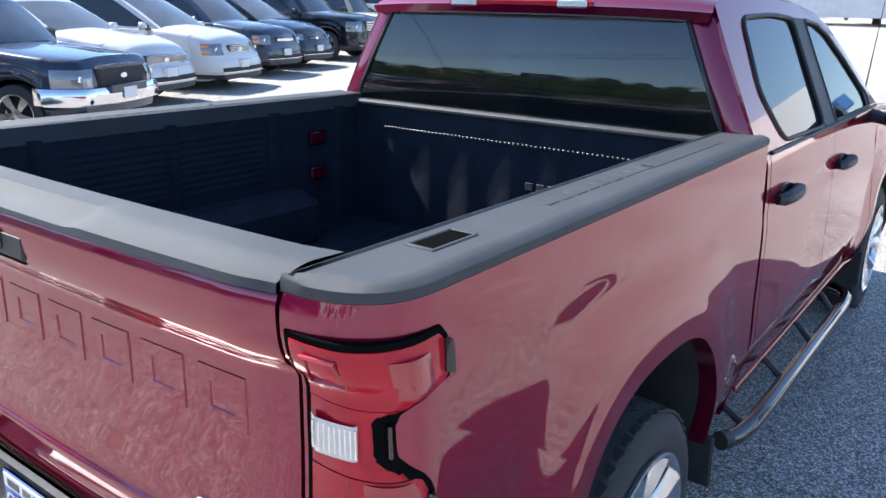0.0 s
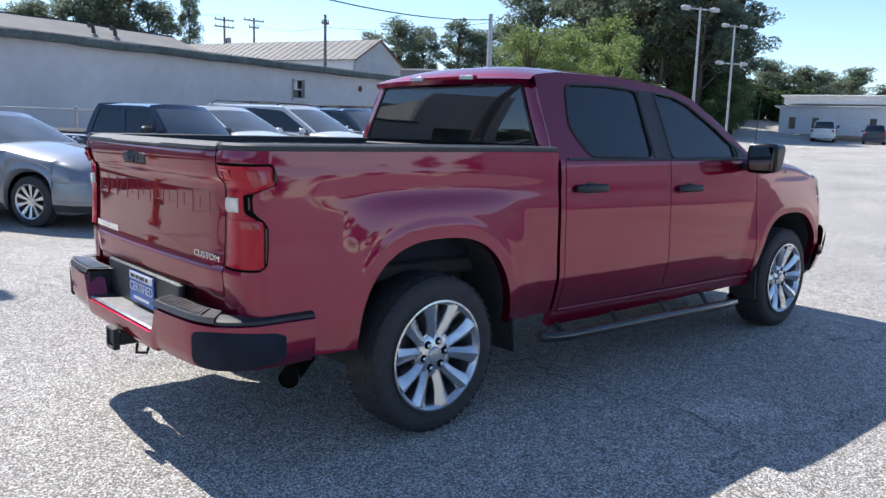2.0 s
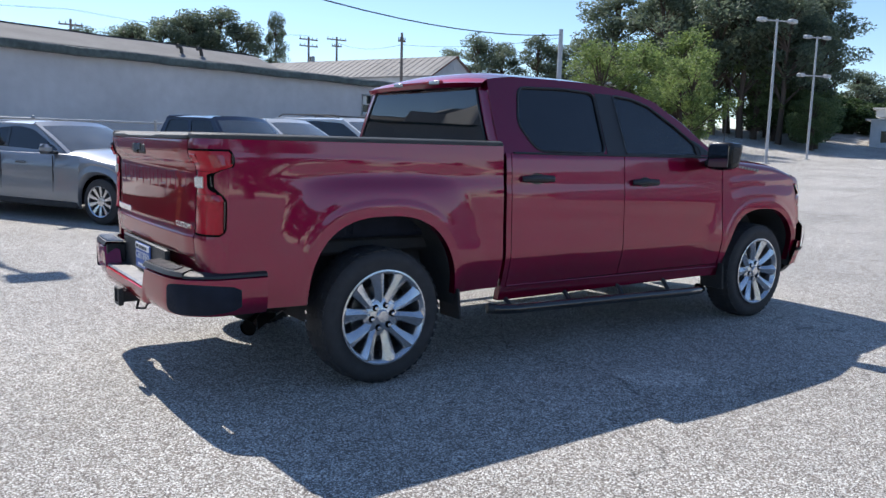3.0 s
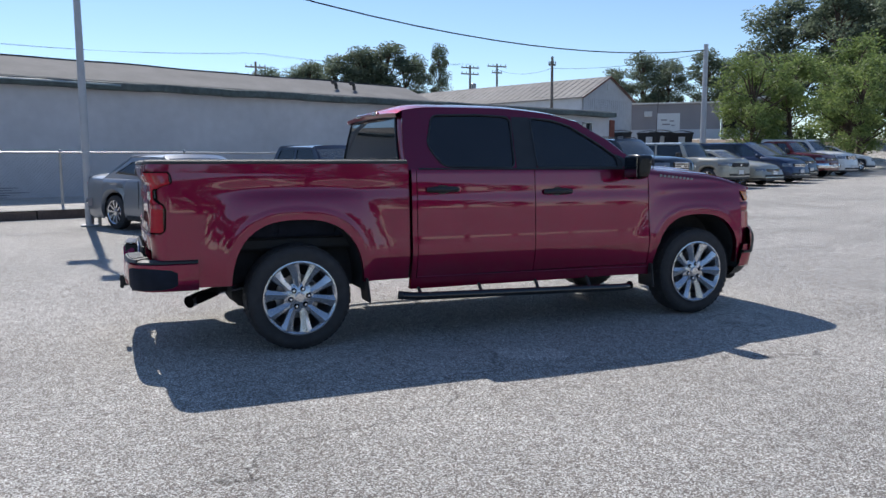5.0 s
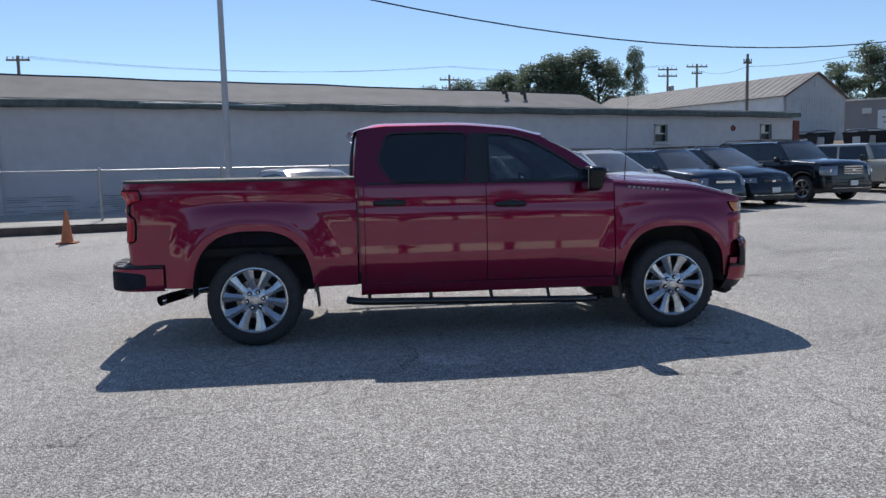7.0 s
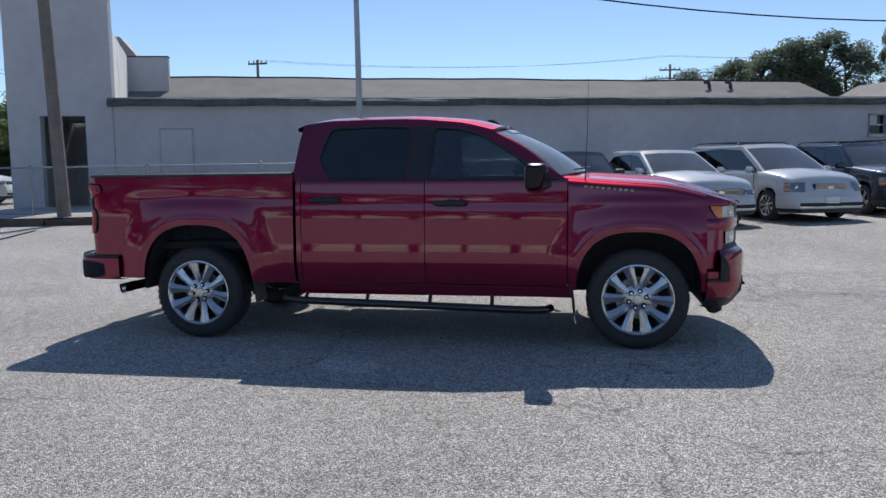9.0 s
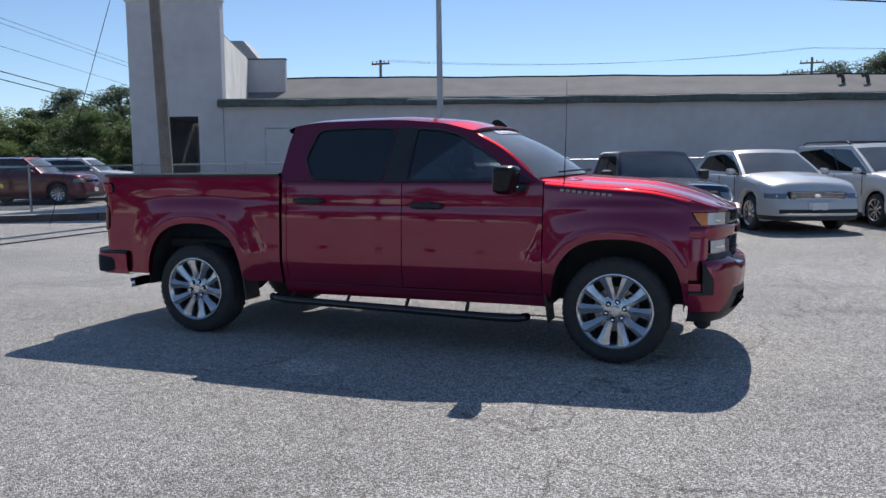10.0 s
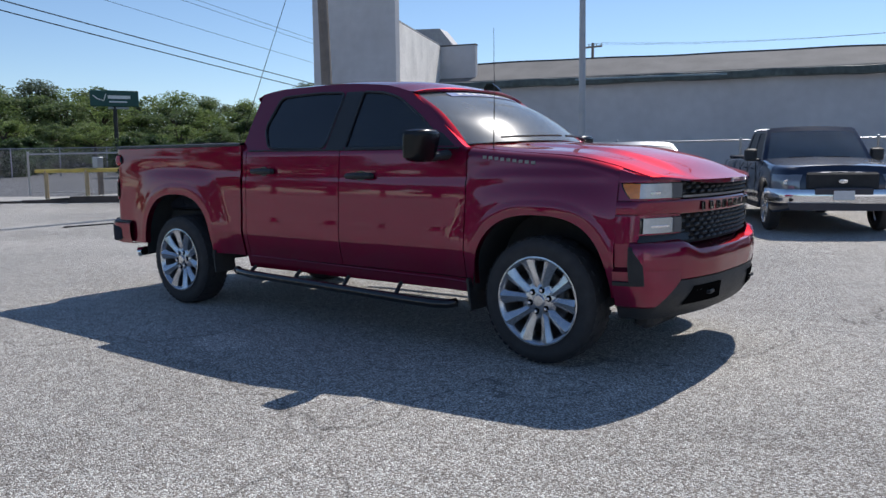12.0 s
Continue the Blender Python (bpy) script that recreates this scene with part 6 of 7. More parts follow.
far = thing("far_workshop", "long low white workshop with an open dark bay", "workshop", "", "", pose(75.0, 33.2, rise(75, 33) - 0.1, 0, 0, -69) @ Matrix.Diagonal((1.0, 1.0, 0.74, 1.0)))
part("annex_wall", cut_wall(0, 10.5, 0, 3.6, [(0.9, 1.5, 0.7, 2.2), (3.0, 3.6, 0.7, 2.2), (8.0, 8.6, 0.7, 2.2)], 0.0, 0.3), SIDING, far)
part("annex_glass", Shape().box((5.2, 0.4, 1.5), (10.0, 0.05, 1.8)), DARKWIN, far)
part("annex_roof", Shape().box((5.1, 4, 3.65), (11.2, 8.6, 0.18), 0.03), TRIM, far)
part("main_wall", cut_wall(10.5, 36, 0, 4.1, [(11.2, 15.0, 0, 3.2)], 0.8, 0.3), SIDING, far)
part("upper_wall", Shape().box((18, 9, 4.7), (36, 10, 1.0)), SIDING, far)
part("main_roof", Shape().box((18, 9, 5.3), (36.6, 11, 0.22), 0.05), TRIM, far)
# dark panel across the open bay stands for its unlit interior
part("bay_shade", Shape().box((13.1, 4.0, 1.6), (4.2, 0.2, 3.4)), UNDER, far)
part("bay_header", Shape().box((13.1, 0.72, 3.55), (4.0, 0.12, 0.5), 0.02), TRIM, far)

# showroom behind the camera, seen only in the paint and glass
show = thing("showroom", "pale single-storey showroom with a blue fascia", "showroom", "", "", pose(27.0, -5.5, 0, 0, 0, -62))
part("wall", Shape().box((14, -4, 2.2), (28, 8, 4.4)), WHITE, show)
part("blue_fascia", Shape().box((14, 0.3, 3.2), (28.4, 0.6, 0.5), 0.03), mat("blue_fascia", (0.05, 0.17, 0.42), 0.5), show)
for i in range(5):
    part("pane", Shape().box((3 + i * 5.2, 0.04, 1.5), (3.6, 0.06, 2.2)), DARKWIN, show)


# ---- parked vehicles ----
CARTYRE = RUBBER
HEADLENS = mat("headlamp_lens", (0.24, 0.25, 0.27), 0.1, 0.4, 0.1, 30, 0, 60, 1.0)


def car_wheel(r, style, rimcol):
    w = thing("wheel", "", "")
    part("tyre", Shape().revolve([(0.10, r * 0.66), (0.105, r * 0.85), (0.08, r * 0.97), (0.0, r), (-0.08, r * 0.97), (-0.105, r * 0.85), (-0.10, r * 0.66)], (0, 0, 0), "y", 32), CARTYRE, w, "", 40)
    rim = part("rim", Shape().revolve([(0.09, r * 0.64), (-0.09, r * 0.63), (-0.105, r * 0.69), (-0.112, r * 0.68), (-0.10, r * 0.63), (0.0, r * 0.58)], (0, 0, 0), "y", 32), rimcol, w, "", 40)
    for k in range(style):
        q = 2 * math.pi * k / style
        hw = 0.36 * math.pi * r * 0.64 / style

        def at(rr, t, y):
            a = q + t / max(rr, 0.04)
            return (rr * math.cos(a), y, rr * math.sin(a))
        rows = [[at(rr, -h, y + 0.03), at(rr, -h, y), at(rr, h, y), at(rr, h, y + 0.03)] for rr, h, y in ((0.03, hw * 0.6, -0.07), (r * 0.3, hw * 0.7, -0.085), (r * 0.65, hw * 1.1, -0.098))]
        part("spoke", Shape().grid(rows), rimcol, rim, "", 25)
    part("hub", Shape().revolve([(-0.05, 0.07), (-0.085, 0.065), (-0.09, 0.0)], (0, 0, 0), "y", 16), rimcol, rim)
    part("brake", Shape().revolve([(0.02, r * 0.58), (0.02, 0.0)], (0, 0, 0), "y", 20), UNDER, w)
    return w


def vehicle(label, category, col, place, L, W, H, wb, fo, r, hood, belt, cab, name="parked_car", windows=2, style=10, rimcol=None, cladding=None, bed=False, grille=(0.5, 0.16), clear=0.2, chrome_bumper=False, rails=False, bars=0, nose=0.45, gmat=None, group="parked cars", lean=0.16, lamp=(0.25, 0.10), amber=False):
    """A parked vehicle. cab: base rear, base front, roof front, roof rear along x from the rear axle; hood: heights of nose, cowl and tail."""
    rimcol = rimcol or ALLOY
    soft = 0.0 if bed else 1.0
    t = thing(name, label, category, group, "", place)
    x0, x1 = -(L - wb - fo), wb + fo
    hw = W / 2
    xb_r, xb_f, xr_f, xr_r = cab
    arches = ((0.0, r * 1.16), (wb, r * 1.16))
    top_x = [x0, x0 + 0.12, xb_r, xb_f, xb_f + 0.5 * (x1 - xb_f), x1 - 0.32, x1 - 0.08, x1]
    top_z = [hood[2] - 0.10, hood[2] - 0.02, belt, hood[1], hood[1] * 0.55 + hood[0] * 0.45, hood[0] + 0.025, hood[0] - 0.04 * soft, hood[0] - 0.10 - 0.05 * soft]

    def low(x):
        for xc, a in arches:
            d = abs(x - xc) / a
            if d < 0.9999:
                return max(clear, r * 0.95 + a * 1.03 * (1 - d**2.3) ** (1 / 2.3))
        return clear + 0.06 * step(0.35, 0.0, min(x - x0, x1 - x))

    def wide(x):
        d0, d1 = min(1, (x - x0) / 0.40), min(1, (x1 - x) / nose)
        return hw * (1 - 0.16 * (1 - d0) ** 2.2) * (1 - 0.20 * (1 - d1) ** 2.0)
    cols = set(span(x0, x1, 34) + [x0 + 0.03, x0 + 0.08, x1 - 0.03, x1 - 0.08])
    for xc, a in arches:
        cols |= {xc + a * math.cos(math.pi * k / 18) * (1 if 0 < k < 18 else 1.001) for k in range(19)}
    rows = []
    for x in sorted(cols):
        lo, zt, w = low(x), curve(x, top_x, top_z), wide(x)
        cr = 0.055 if bed else 0.085
        fl = 0.018 * sum(1 - step(1.0, 1.35, math.hypot((x - xc) / a, 0)) for xc, a in arches)
        ring = []
        for k, dw in ((0.0, 0.055), (0.07, 0.015), (0.22, -fl * 0.8), (0.42, -fl * 0.4), (0.60, 0.012), (0.72, 0.002), (0.80, 0.012), (0.93, 0.035), (0.985, 0.06)):
            ring.append((x - lean * k**2.5 * step(x1 - 0.8, x1, x), -(w - dw), lo + (zt - lo) * k))
        xt = x - lean * step(x1 - 0.8, x1, x)
        ring += [(xt, -(w - 0.12), zt + 0.012), (xt, -w * 0.72, zt + cr * 0.55), (xt, -w * 0.40, zt + cr * 0.85), (xt, 0, zt + cr)]
        rows.append(ring)
    caps = []
    for row, s in ((rows[0], -1), (rows[-1], 1)):
        caps.append([[(x + s * 0.05 * (1 - k * k), y * k, z) for x, y, z in row] for k in (0.0, 0.5, 0.8)])
    allrows = caps[0] + rows + caps[1][::-1]
    right = Shape().grid(allrows)
    lft = right.mirrored()
    body = Shape().add(right.v, right.f).add(lft.v, lft.f)
    bd = part("body", body, col, t, "", 38)
    nose_rings = [g for g in rows if g[0][0] > x1 - 0.62] + caps[1][::-1]
    corner = [g for g in rows if g[0][0] > x1 - 0.40] + [caps[1][2]]

    def at_height(ring, z, off):
        p = Vector((curve(z, [g[2] for g in ring[:9]], [g[0] for g in ring[:9]]), curve(z, [g[2] for g in ring[:9]], [g[1] for g in ring[:9]]), z))
        d = Vector((p.x - (x1 - 0.9), p.y, 0)).normalized()
        return tuple(p + d * off)

    def patch(rings, zs, offs, whole=False):
        g = [[at_height(ring, z, o) for z, o in zip(zs, offs)] for ring in rings]
        return Shape().grid(g + [[(a, -b, c) for a, b, c in row] for row in g[::-1]] if whole else g)

    def front_x(z):
        return at_height(caps[1][0], z, 0.0)[0]
    # dark inside and chassis
    part("chassis", Shape().box(((x0 + x1) / 2, 0, clear + 0.16), (L - 0.5, W - 0.42, 0.24), 0.05), UNDER, t)
    part("cabin_inside", Shape().box(((xb_r + xb_f) / 2, 0, belt + 0.03), (xb_f - xb_r - 0.3, W - 0.40, 0.10), 0.03), SEAT, t)
    seat_x = [(xb_r + xb_f) / 2 + 0.05, (xb_r + xb_f) / 2 - 0.85]
    for sx in seat_x:
        for y in (-0.36, 0.36):
            part("headrest", Shape().box((sx, y, belt + 0.22), (0.12, 0.28, 0.34), 0.05), SEAT, t)
    # greenhouse
    zr = H - 0.07
    wb_, wr_ = hw - 0.085, hw - 0.25
    zb = belt + 0.0

    def y_of(z):
        return wb_ + (wr_ - wb_) * (z - zb) / (zr - zb)
    zf = hood[1] + 0.02
    outer = [(xb_r, zb - 0.02), (xr_r, zr), (xr_r + 0.25, zr + 0.012), (xr_f - 0.25, zr + 0.012), (xr_f, zr), (xb_f, zb - 0.02)]
    holes = []
    zl, zh = zb + 0.045, zr - 0.045

    def edge(z, front):
        k = (z - zb) / (zr - zb)
        return xb_f + (xr_f - xb_f) * k if front else xb_r + (xr_r - xb_r) * k
    lo_r, lo_f, hi_r, hi_f = edge(zl, 0) + 0.10, edge(zl, 1) - 0.14, edge(zh, 0) + 0.08, edge(zh, 1) - 0.09
    panes = []
    if bed:
        for i in range(windows):
            a, b = i / windows, (i + 1) / windows
            g = 0.035
            poly = [(lo_r + (lo_f - lo_r) * a + (g if i else 0), zl), (lo_r + (lo_f - lo_r) * b - (g if i < windows - 1 else 0), zl), (hi_r + (hi_f - hi_r) * b - (g if i < windows - 1 else 0), zh), (hi_r + (hi_f - hi_r) * a + (g if i else 0), zh)]
            panes.append(rounded(poly, 0.06, 4))
    else:
        mid = (hi_r + hi_f) / 2
        panes.append(rounded([(lo_r + 0.12, zl + 0.05), (lo_f - 0.25, zl), (lo_f + 0.04, zl), (hi_f + 0.02, zh - 0.03), (mid + 0.2, zh + 0.012), (hi_r + 0.05, zh - 0.05), (hi_r - 0.04, zh - 0.12)], 0.12, 5))
        outer = [outer[0]] + rounded(outer[1:5] + [outer[5]], 0.16, 5)[2:-2] + [outer[5]]
    both(t, "cabin_frame", fill_frame(outer, panes, y_of, 0.05), col)
    for p in panes:
        for m in (0, 1):
            sh = Shape().prism([(x, -y_of(z) + 0.012, z) for x, z in p], (0, 0.005, 0))
            sw = part("side_window", sh.mirrored() if m else sh, CARGLASS, t, "", 20)
            if not bed:
                for k in range(1, windows):
                    xa, xc_ = lo_r + (lo_f - lo_r) * k / windows, hi_r + (hi_f - hi_r) * k / windows
                    bar_ = Shape().prism([(xa - 0.035, -y_of(zl) + 0.006, zl), (xa + 0.035, -y_of(zl) + 0.006, zl), (xc_ + 0.03, -y_of(zh) + 0.006, zh), (xc_ - 0.03, -y_of(zh) + 0.006, zh)], (0, 0.006, 0))
                    part("window_pillar", bar_.mirrored() if m else bar_, GLOSSBLACK, sw)
    rrows = []
    for x in [xr_r - 0.02] + span(xr_r + 0.04, xr_f - 0.04, 9) + [xr_f + 0.02]:
        k = min(1, (x - xr_r + 0.02) / 0.3, (xr_f + 0.02 - x) / 0.3)
        rrows.append([(x, v * (y_of(zr) + 0.004), zr + (0.02 + 0.05 * k) * (1 - abs(v) ** 3)) for v in [math.sin(q) for q in span(-math.pi / 2, math.pi / 2, 13)]])
    part("roof", Shape().slab(rrows, (0, 0, -0.03)), col, t, "", 40)
    for nm, bx, tx, s, z_b in (("windshield", xb_f, xr_f, 1, zf), ("rear_window", xb_r, xr_r, -1, belt + 0.03)):
        nu, nv = 15, 9
        def screen(u, k):
            z = z_b - 0.03 + (zr + 0.02 - z_b + 0.03) * k
            return (bx + (tx - bx) * k + s * (0.16 - 0.08 * k) * (1 - u * u) + s * 0.03 * math.sin(math.pi * k), u * (y_of(max(z, zb)) + 0.002), z + 0.03 * (1 - u * u) * k)
        part(nm, Shape().slab([[screen(u, k) for u in span(-0.93, 0.93, nu)] for k in span(0, 0.90, nv)], (-s * 0.005, 0, -0.003)), CARSCREEN if s > 0 else CARGLASS, t, "", 25)
        for m in (-1, 1):
            part("pillar", Shape().slab([[screen(m * u, k) for u in (0.92, 0.96, 1.0)] for k in span(0, 1, nv)], (-s * 0.03, 0, -0.015)), col, t, "", 40)
        part("header", Shape().slab([[screen(u, k) for u in span(-0.95, 0.95, nu)] for k in (0.89, 0.95, 1.0, 1.03)], (-s * 0.03, 0, -0.015)), col, t, "", 40)
    for m in (0, 1):
        sg = 1 if m else -1
        mi = part("door_mirror", Shape().box((xb_f - 0.28, sg * (hw + 0.07), belt + (0.11 if bed else 0.07)), (0.12, 0.22, 0.23 if bed else 0.15), 0.03 if bed else 0.05), col if not bed else BLACK, t)
        part("mirror_arm", Shape().box((xb_f - 0.25, sg * (hw - 0.04), belt + 0.02), (0.08, 0.12, 0.05), 0.015), BLACK, mi)
        za, zc = hood[0] - lamp[0], hood[0] - lamp[1]
        zs, offs = [za, za + 0.012, (za + zc) / 2, zc - 0.012, zc], [-0.01, 0.010, 0.016, 0.010, -0.01]
        hl = part("headlight", patch(corner, zs, offs) if not m else patch(corner, zs, offs).mirrored(), HEADLENS, t, "glossy headlight", 50)
        pr = at_height(corner[-3], (za + zc) / 2, 0.014)
        part("headlight_bulb", Shape().revolve([(0.0, (zc - za) * 0.2), (0.006, (zc - za) * 0.17), (0.004, 0.0)], (pr[0], -sg * pr[1] if pr[1] < 0 else sg * pr[1], pr[2]), "x", 14), CHROME, hl)
        if amber:
            am = patch(corner[:max(2, len(corner) // 2 - 1)], [za + 0.02, za + 0.03, zc - 0.03, zc - 0.02], [0.0, 0.02, 0.02, 0.0])
            part("amber_lens", am.mirrored() if m else am, AMBER, hl, "amber corner lens", 50)
        part("tail_light", Shape().box((x0 + 0.09, sg * (wide(x0 + 0.1) - 0.13), curve(x0 + 0.1, top_x, top_z) - 0.16), (0.22, 0.26, 0.20), 0.05, Matrix.Rotation(sg * 0.4, 3, "Z")), TAILRED, t, "red tail light")
        for k in range(2):
            hx = edge(belt, 0) + 0.35 + k * (xb_f - xb_r - 0.5) / 2
            part("door_handle", Shape().box((hx + 0.3, sg * (hw + 0.008), belt - 0.14), (0.20, 0.03, 0.03), 0.012), col, t)
        for dx in (lo_r + (lo_f - lo_r) * k / windows for k in range(windows + 1)):
            if low(dx) < clear + 0.1:
                part("door_seam", Shape().box((dx, sg * (hw - 0.004), (clear + belt) / 2 + 0.1), (0.010, 0.012, belt - clear - 0.25)), UNDER, t)
        part("sill", Shape().box((wb / 2, sg * (hw - 0.03), clear + 0.05), (wb - 2.5 * r, 0.07, 0.10), 0.02), cladding or UNDER, t)
    gz = hood[0] - 0.20
    gx = front_x(gz)
    gr = part("grille", Shape().box((gx - 0.055, 0, gz), (0.15, W * grille[0], grille[1]), 0.03), gmat or GLOSSBLACK, t, "dark grille")
    for k in range(bars):
        part("grille_bar", Shape().box((gx + 0.022, 0, gz - grille[1] / 2 + (k + 0.5) * grille[1] / bars), (0.012, W * grille[0] * 0.92, grille[1] / bars * 0.4), 0.003), CHROME, gr)
    oval = Shape().revolve([(0.0, 0.075), (0.010, 0.07), (0.012, 0.0)], (gx + 0.024, 0, gz), "x", 18)
    oval.v = [(x, y, gz + (z - gz) * 0.5) for x, y, z in oval.v]
    part("grille_badge", oval, CHROME, gr, "plain oval badge")
    bump_m = CHROME if chrome_bumper else col
    bz = clear + 0.30
    o = 0.085 if chrome_bumper else 0.014
    fb_ = part("front_bumper", patch(nose_rings, [bz - 0.14, bz - 0.12, bz - 0.05, bz + 0.05, bz + 0.10, bz + 0.12], [-0.03, o * 0.7, o, o, o * 0.8, -0.03], True), bump_m, t, "", 40)
    fx = front_x(bz) + o
    if not chrome_bumper:
        low_rings = [g for g in nose_rings if abs(g[4][1]) < hw * 0.80]
        mouth = part("lower_intake", patch(low_rings, [bz - 0.135, bz - 0.125, bz - 0.05, bz - 0.04], [-0.02, o + 0.006, o + 0.008, -0.02], True), UNDER, fb_, "dark lower air intake", 40)
        part("intake_lip", patch(low_rings, [bz - 0.142, bz - 0.136, bz - 0.126, bz - 0.12], [-0.01, o + 0.014, o + 0.014, -0.01], True), CHROME, mouth, "thin bright lip", 40)
        part("valance", patch(nose_rings, [clear + 0.03, clear + 0.04, clear + 0.12, clear + 0.13], [-0.02, 0.012, 0.014, -0.02], True), BLACK, fb_, "", 40)
    part("plate_mount", Shape().box((fx - 0.02, 0, bz + (0.075 if chrome_bumper else 0)), (0.05, 0.86 if chrome_bumper else 0.46, 0.11 if chrome_bumper else 0.19), 0.01), col, fb_)
    part("plate", Shape().box((fx + 0.012, 0.0, bz + 0.01), (0.012, 0.31, 0.15), 0.004), WHITE, fb_, "pale blank plate")
    for m in (-1, 1):
        part("fog_lamp", Shape().box((fx - 0.10, m * W * 0.36, bz - 0.06), (0.06, 0.20, 0.07), 0.03, Matrix.Rotation(-m * 0.5, 3, "Z")), UNDER, fb_)
    rb = part("rear_bumper", Shape().tube([(x0 + 0.40, -hw + 0.02, bz), (x0 + 0.1, -hw * 0.88, bz), (x0 - 0.04, 0, bz), (x0 + 0.1, hw * 0.88, bz), (x0 + 0.40, hw - 0.02, bz)], 0.10, 10), bump_m, t)
    for s in (-1, 1):
        part("wiper", Shape().tube([(xb_f + 0.13 - 0.05 * abs(k) + 0.02, k * 0.5 * (hw - 0.2) + s * 0.3, hood[1] + 0.045) for k in (-0.5, 0.5)], 0.012, 5), BLACK, t)
    if rails:
        for s in (-1, 1):
            part("roof_rail", Shape().tube([(xr_r + 0.1, s * (wr_ - 0.05), zr + 0.05), (xr_r + 0.25, s * (wr_ - 0.06), zr + 0.12), (xr_f - 0.3, s * (wr_ - 0.06), zr + 0.12), (xr_f - 0.15, s * (wr_ - 0.05), zr + 0.05)], 0.018, 6), BLACK, t)
        for x in (xr_r + 0.5, xr_f - 0.6):
            part("cross_bar", Shape().tube([(x, -wr_ + 0.06, zr + 0.12), (x, wr_ - 0.06, zr + 0.12)], 0.014, 6), BLACK, t)
    if bed:
        part("cargo_bed", Shape().box(((x0 + xb_r) / 2, 0, belt + 0.03), (xb_r - x0 - 0.25, W - 0.35, 0.06), 0.02), LINER, t)
    w = car_wheel(r, style, rimcol)
    w.parent = t
    w.matrix_basis = pose(wb, -(hw - 0.125), r, 0, 20, 0)
    for m in (pose(0, -(hw - 0.125), r, 0, 5, 0), pose(wb, hw - 0.125, r, 0, 12, 180), pose(0, hw - 0.125, r, 0, 40, 180)):
        copy_thing(w, m)
    return t


def parked(fx, fy, heading, wb, W):
    """The pose of a car whose right front wheel stands at a place."""
    a = radians(heading)
    hx, hy = math.cos(a), math.sin(a)
    ox, oy = fx - wb * hx - (W / 2 - 0.125) * hy, fy - wb * hy + (W / 2 - 0.125) * hx
    ra, fa = rise(ox, oy), rise(ox + wb * hx, oy + wb * hy)
    return pose(ox, oy, ra, 0, -math.degrees(math.atan2(fa - ra, wb)), heading)


SILVER = paint("silver_paint", (0.25, 0.26, 0.28), 0.5, 0.35)
PEARL = paint("pearl_paint", (0.60, 0.60, 0.59), 0.12, 0.35)
WHITEP = paint("white_paint", (0.74, 0.74, 0.72), 0.0, 0.35)
NAVY = paint("navy_paint", (0.020, 0.028, 0.052), 0.4, 0.35)
SLATE = paint("slate_paint", (0.030, 0.042, 0.065), 0.45, 0.35)
INK = paint("black_paint", (0.010, 0.012, 0.017), 0.3, 0.3)
BEIGE = paint("beige_paint", (0.42, 0.40, 0.34), 0.3, 0.4)
MAROON = paint("maroon_paint", (0.11, 0.012, 0.016), 0.4, 0.35)
DUSK = paint("blue_grey_paint", (0.03, 0.045, 0.09), 0.4, 0.35)
ROW = -73.3

vehicle("silver four-door sedan parked beside the pickup", "sedan", SILVER, parked(0.24, 7.23, -58.5, 2.84, 1.86), 4.95, 1.86, 1.47, 2.84, 0.98, 0.335, (0.80, 0.99, 1.02), 0.98, (-0.42, 2.18, 1.30, 0.28), "sedan", 2, 10)
vehicle("dark blue older pickup with a chrome bumper", "pickup truck", NAVY, parked(2.83, 8.10, -64.0, 3.30, 1.86) @ Matrix.Scale(0.93, 4), 5.75, 2.0, 1.79, 3.55, 0.90, 0.385, (1.07, 1.19, 1.16), 1.17, (1.05, 2.92, 2.42, 1.20), "pickup_truck", 2, 5, bed=True, grille=(0.54, 0.28), clear=0.34, chrome_bumper=True, bars=0, gmat=UNDER, lean=0.04, lamp=(0.33, 0.09))
vehicle("silver-white crossover with a split chrome grille", "crossover", PEARL, parked(5.07, 10.54, -67.5, 2.85, 1.93), 4.83, 1.93, 1.68, 2.85, 0.98, 0.37, (0.95, 1.12, 1.18), 1.12, (-0.55, 2.35, 1.42, -0.05), "crossover", 3, 10, grille=(0.60, 0.17), bars=6, cladding=BLACK, clear=0.24, lamp=(0.26, 0.15))
vehicle("silver minivan with roof rails and chrome grille", "minivan", PEARL, parked(7.55, 11.65, -67.5, 3.08, 1.95), 5.14, 1.95, 1.76, 3.08, 0.96, 0.345, (0.96, 1.10, 1.12), 1.08, (-0.82, 2.82, 1.72, -0.62), "minivan", 3, 9, grille=(0.42, 0.18), bars=5, rails=True, clear=0.18, lamp=(0.30, 0.08), amber=True)
vehicle("dark slate compact sport utility vehicle", "suv", SLATE, parked(10.03, 13.05, ROW, 2.86, 1.82), 4.75, 1.82, 1.72, 2.86, 0.92, 0.36, (1.0, 1.12, 1.15), 1.10, (-0.75, 2.35, 1.62, -0.50), "suv", 3, 5, grille=(0.40, 0.14), bars=1, rails=True, clear=0.22, lamp=(0.30, 0.09), amber=True, lean=0.10)
vehicle("black minivan with clear headlights", "minivan", INK, parked(11.9, 13.95, ROW, 3.03, 1.95), 5.08, 1.95, 1.74, 3.03, 0.96, 0.345, (0.94, 1.10, 1.14), 1.08, (-0.82, 2.80, 1.70, -0.60), "minivan", 3, 7, grille=(0.36, 0.10), clear=0.18, rails=True)
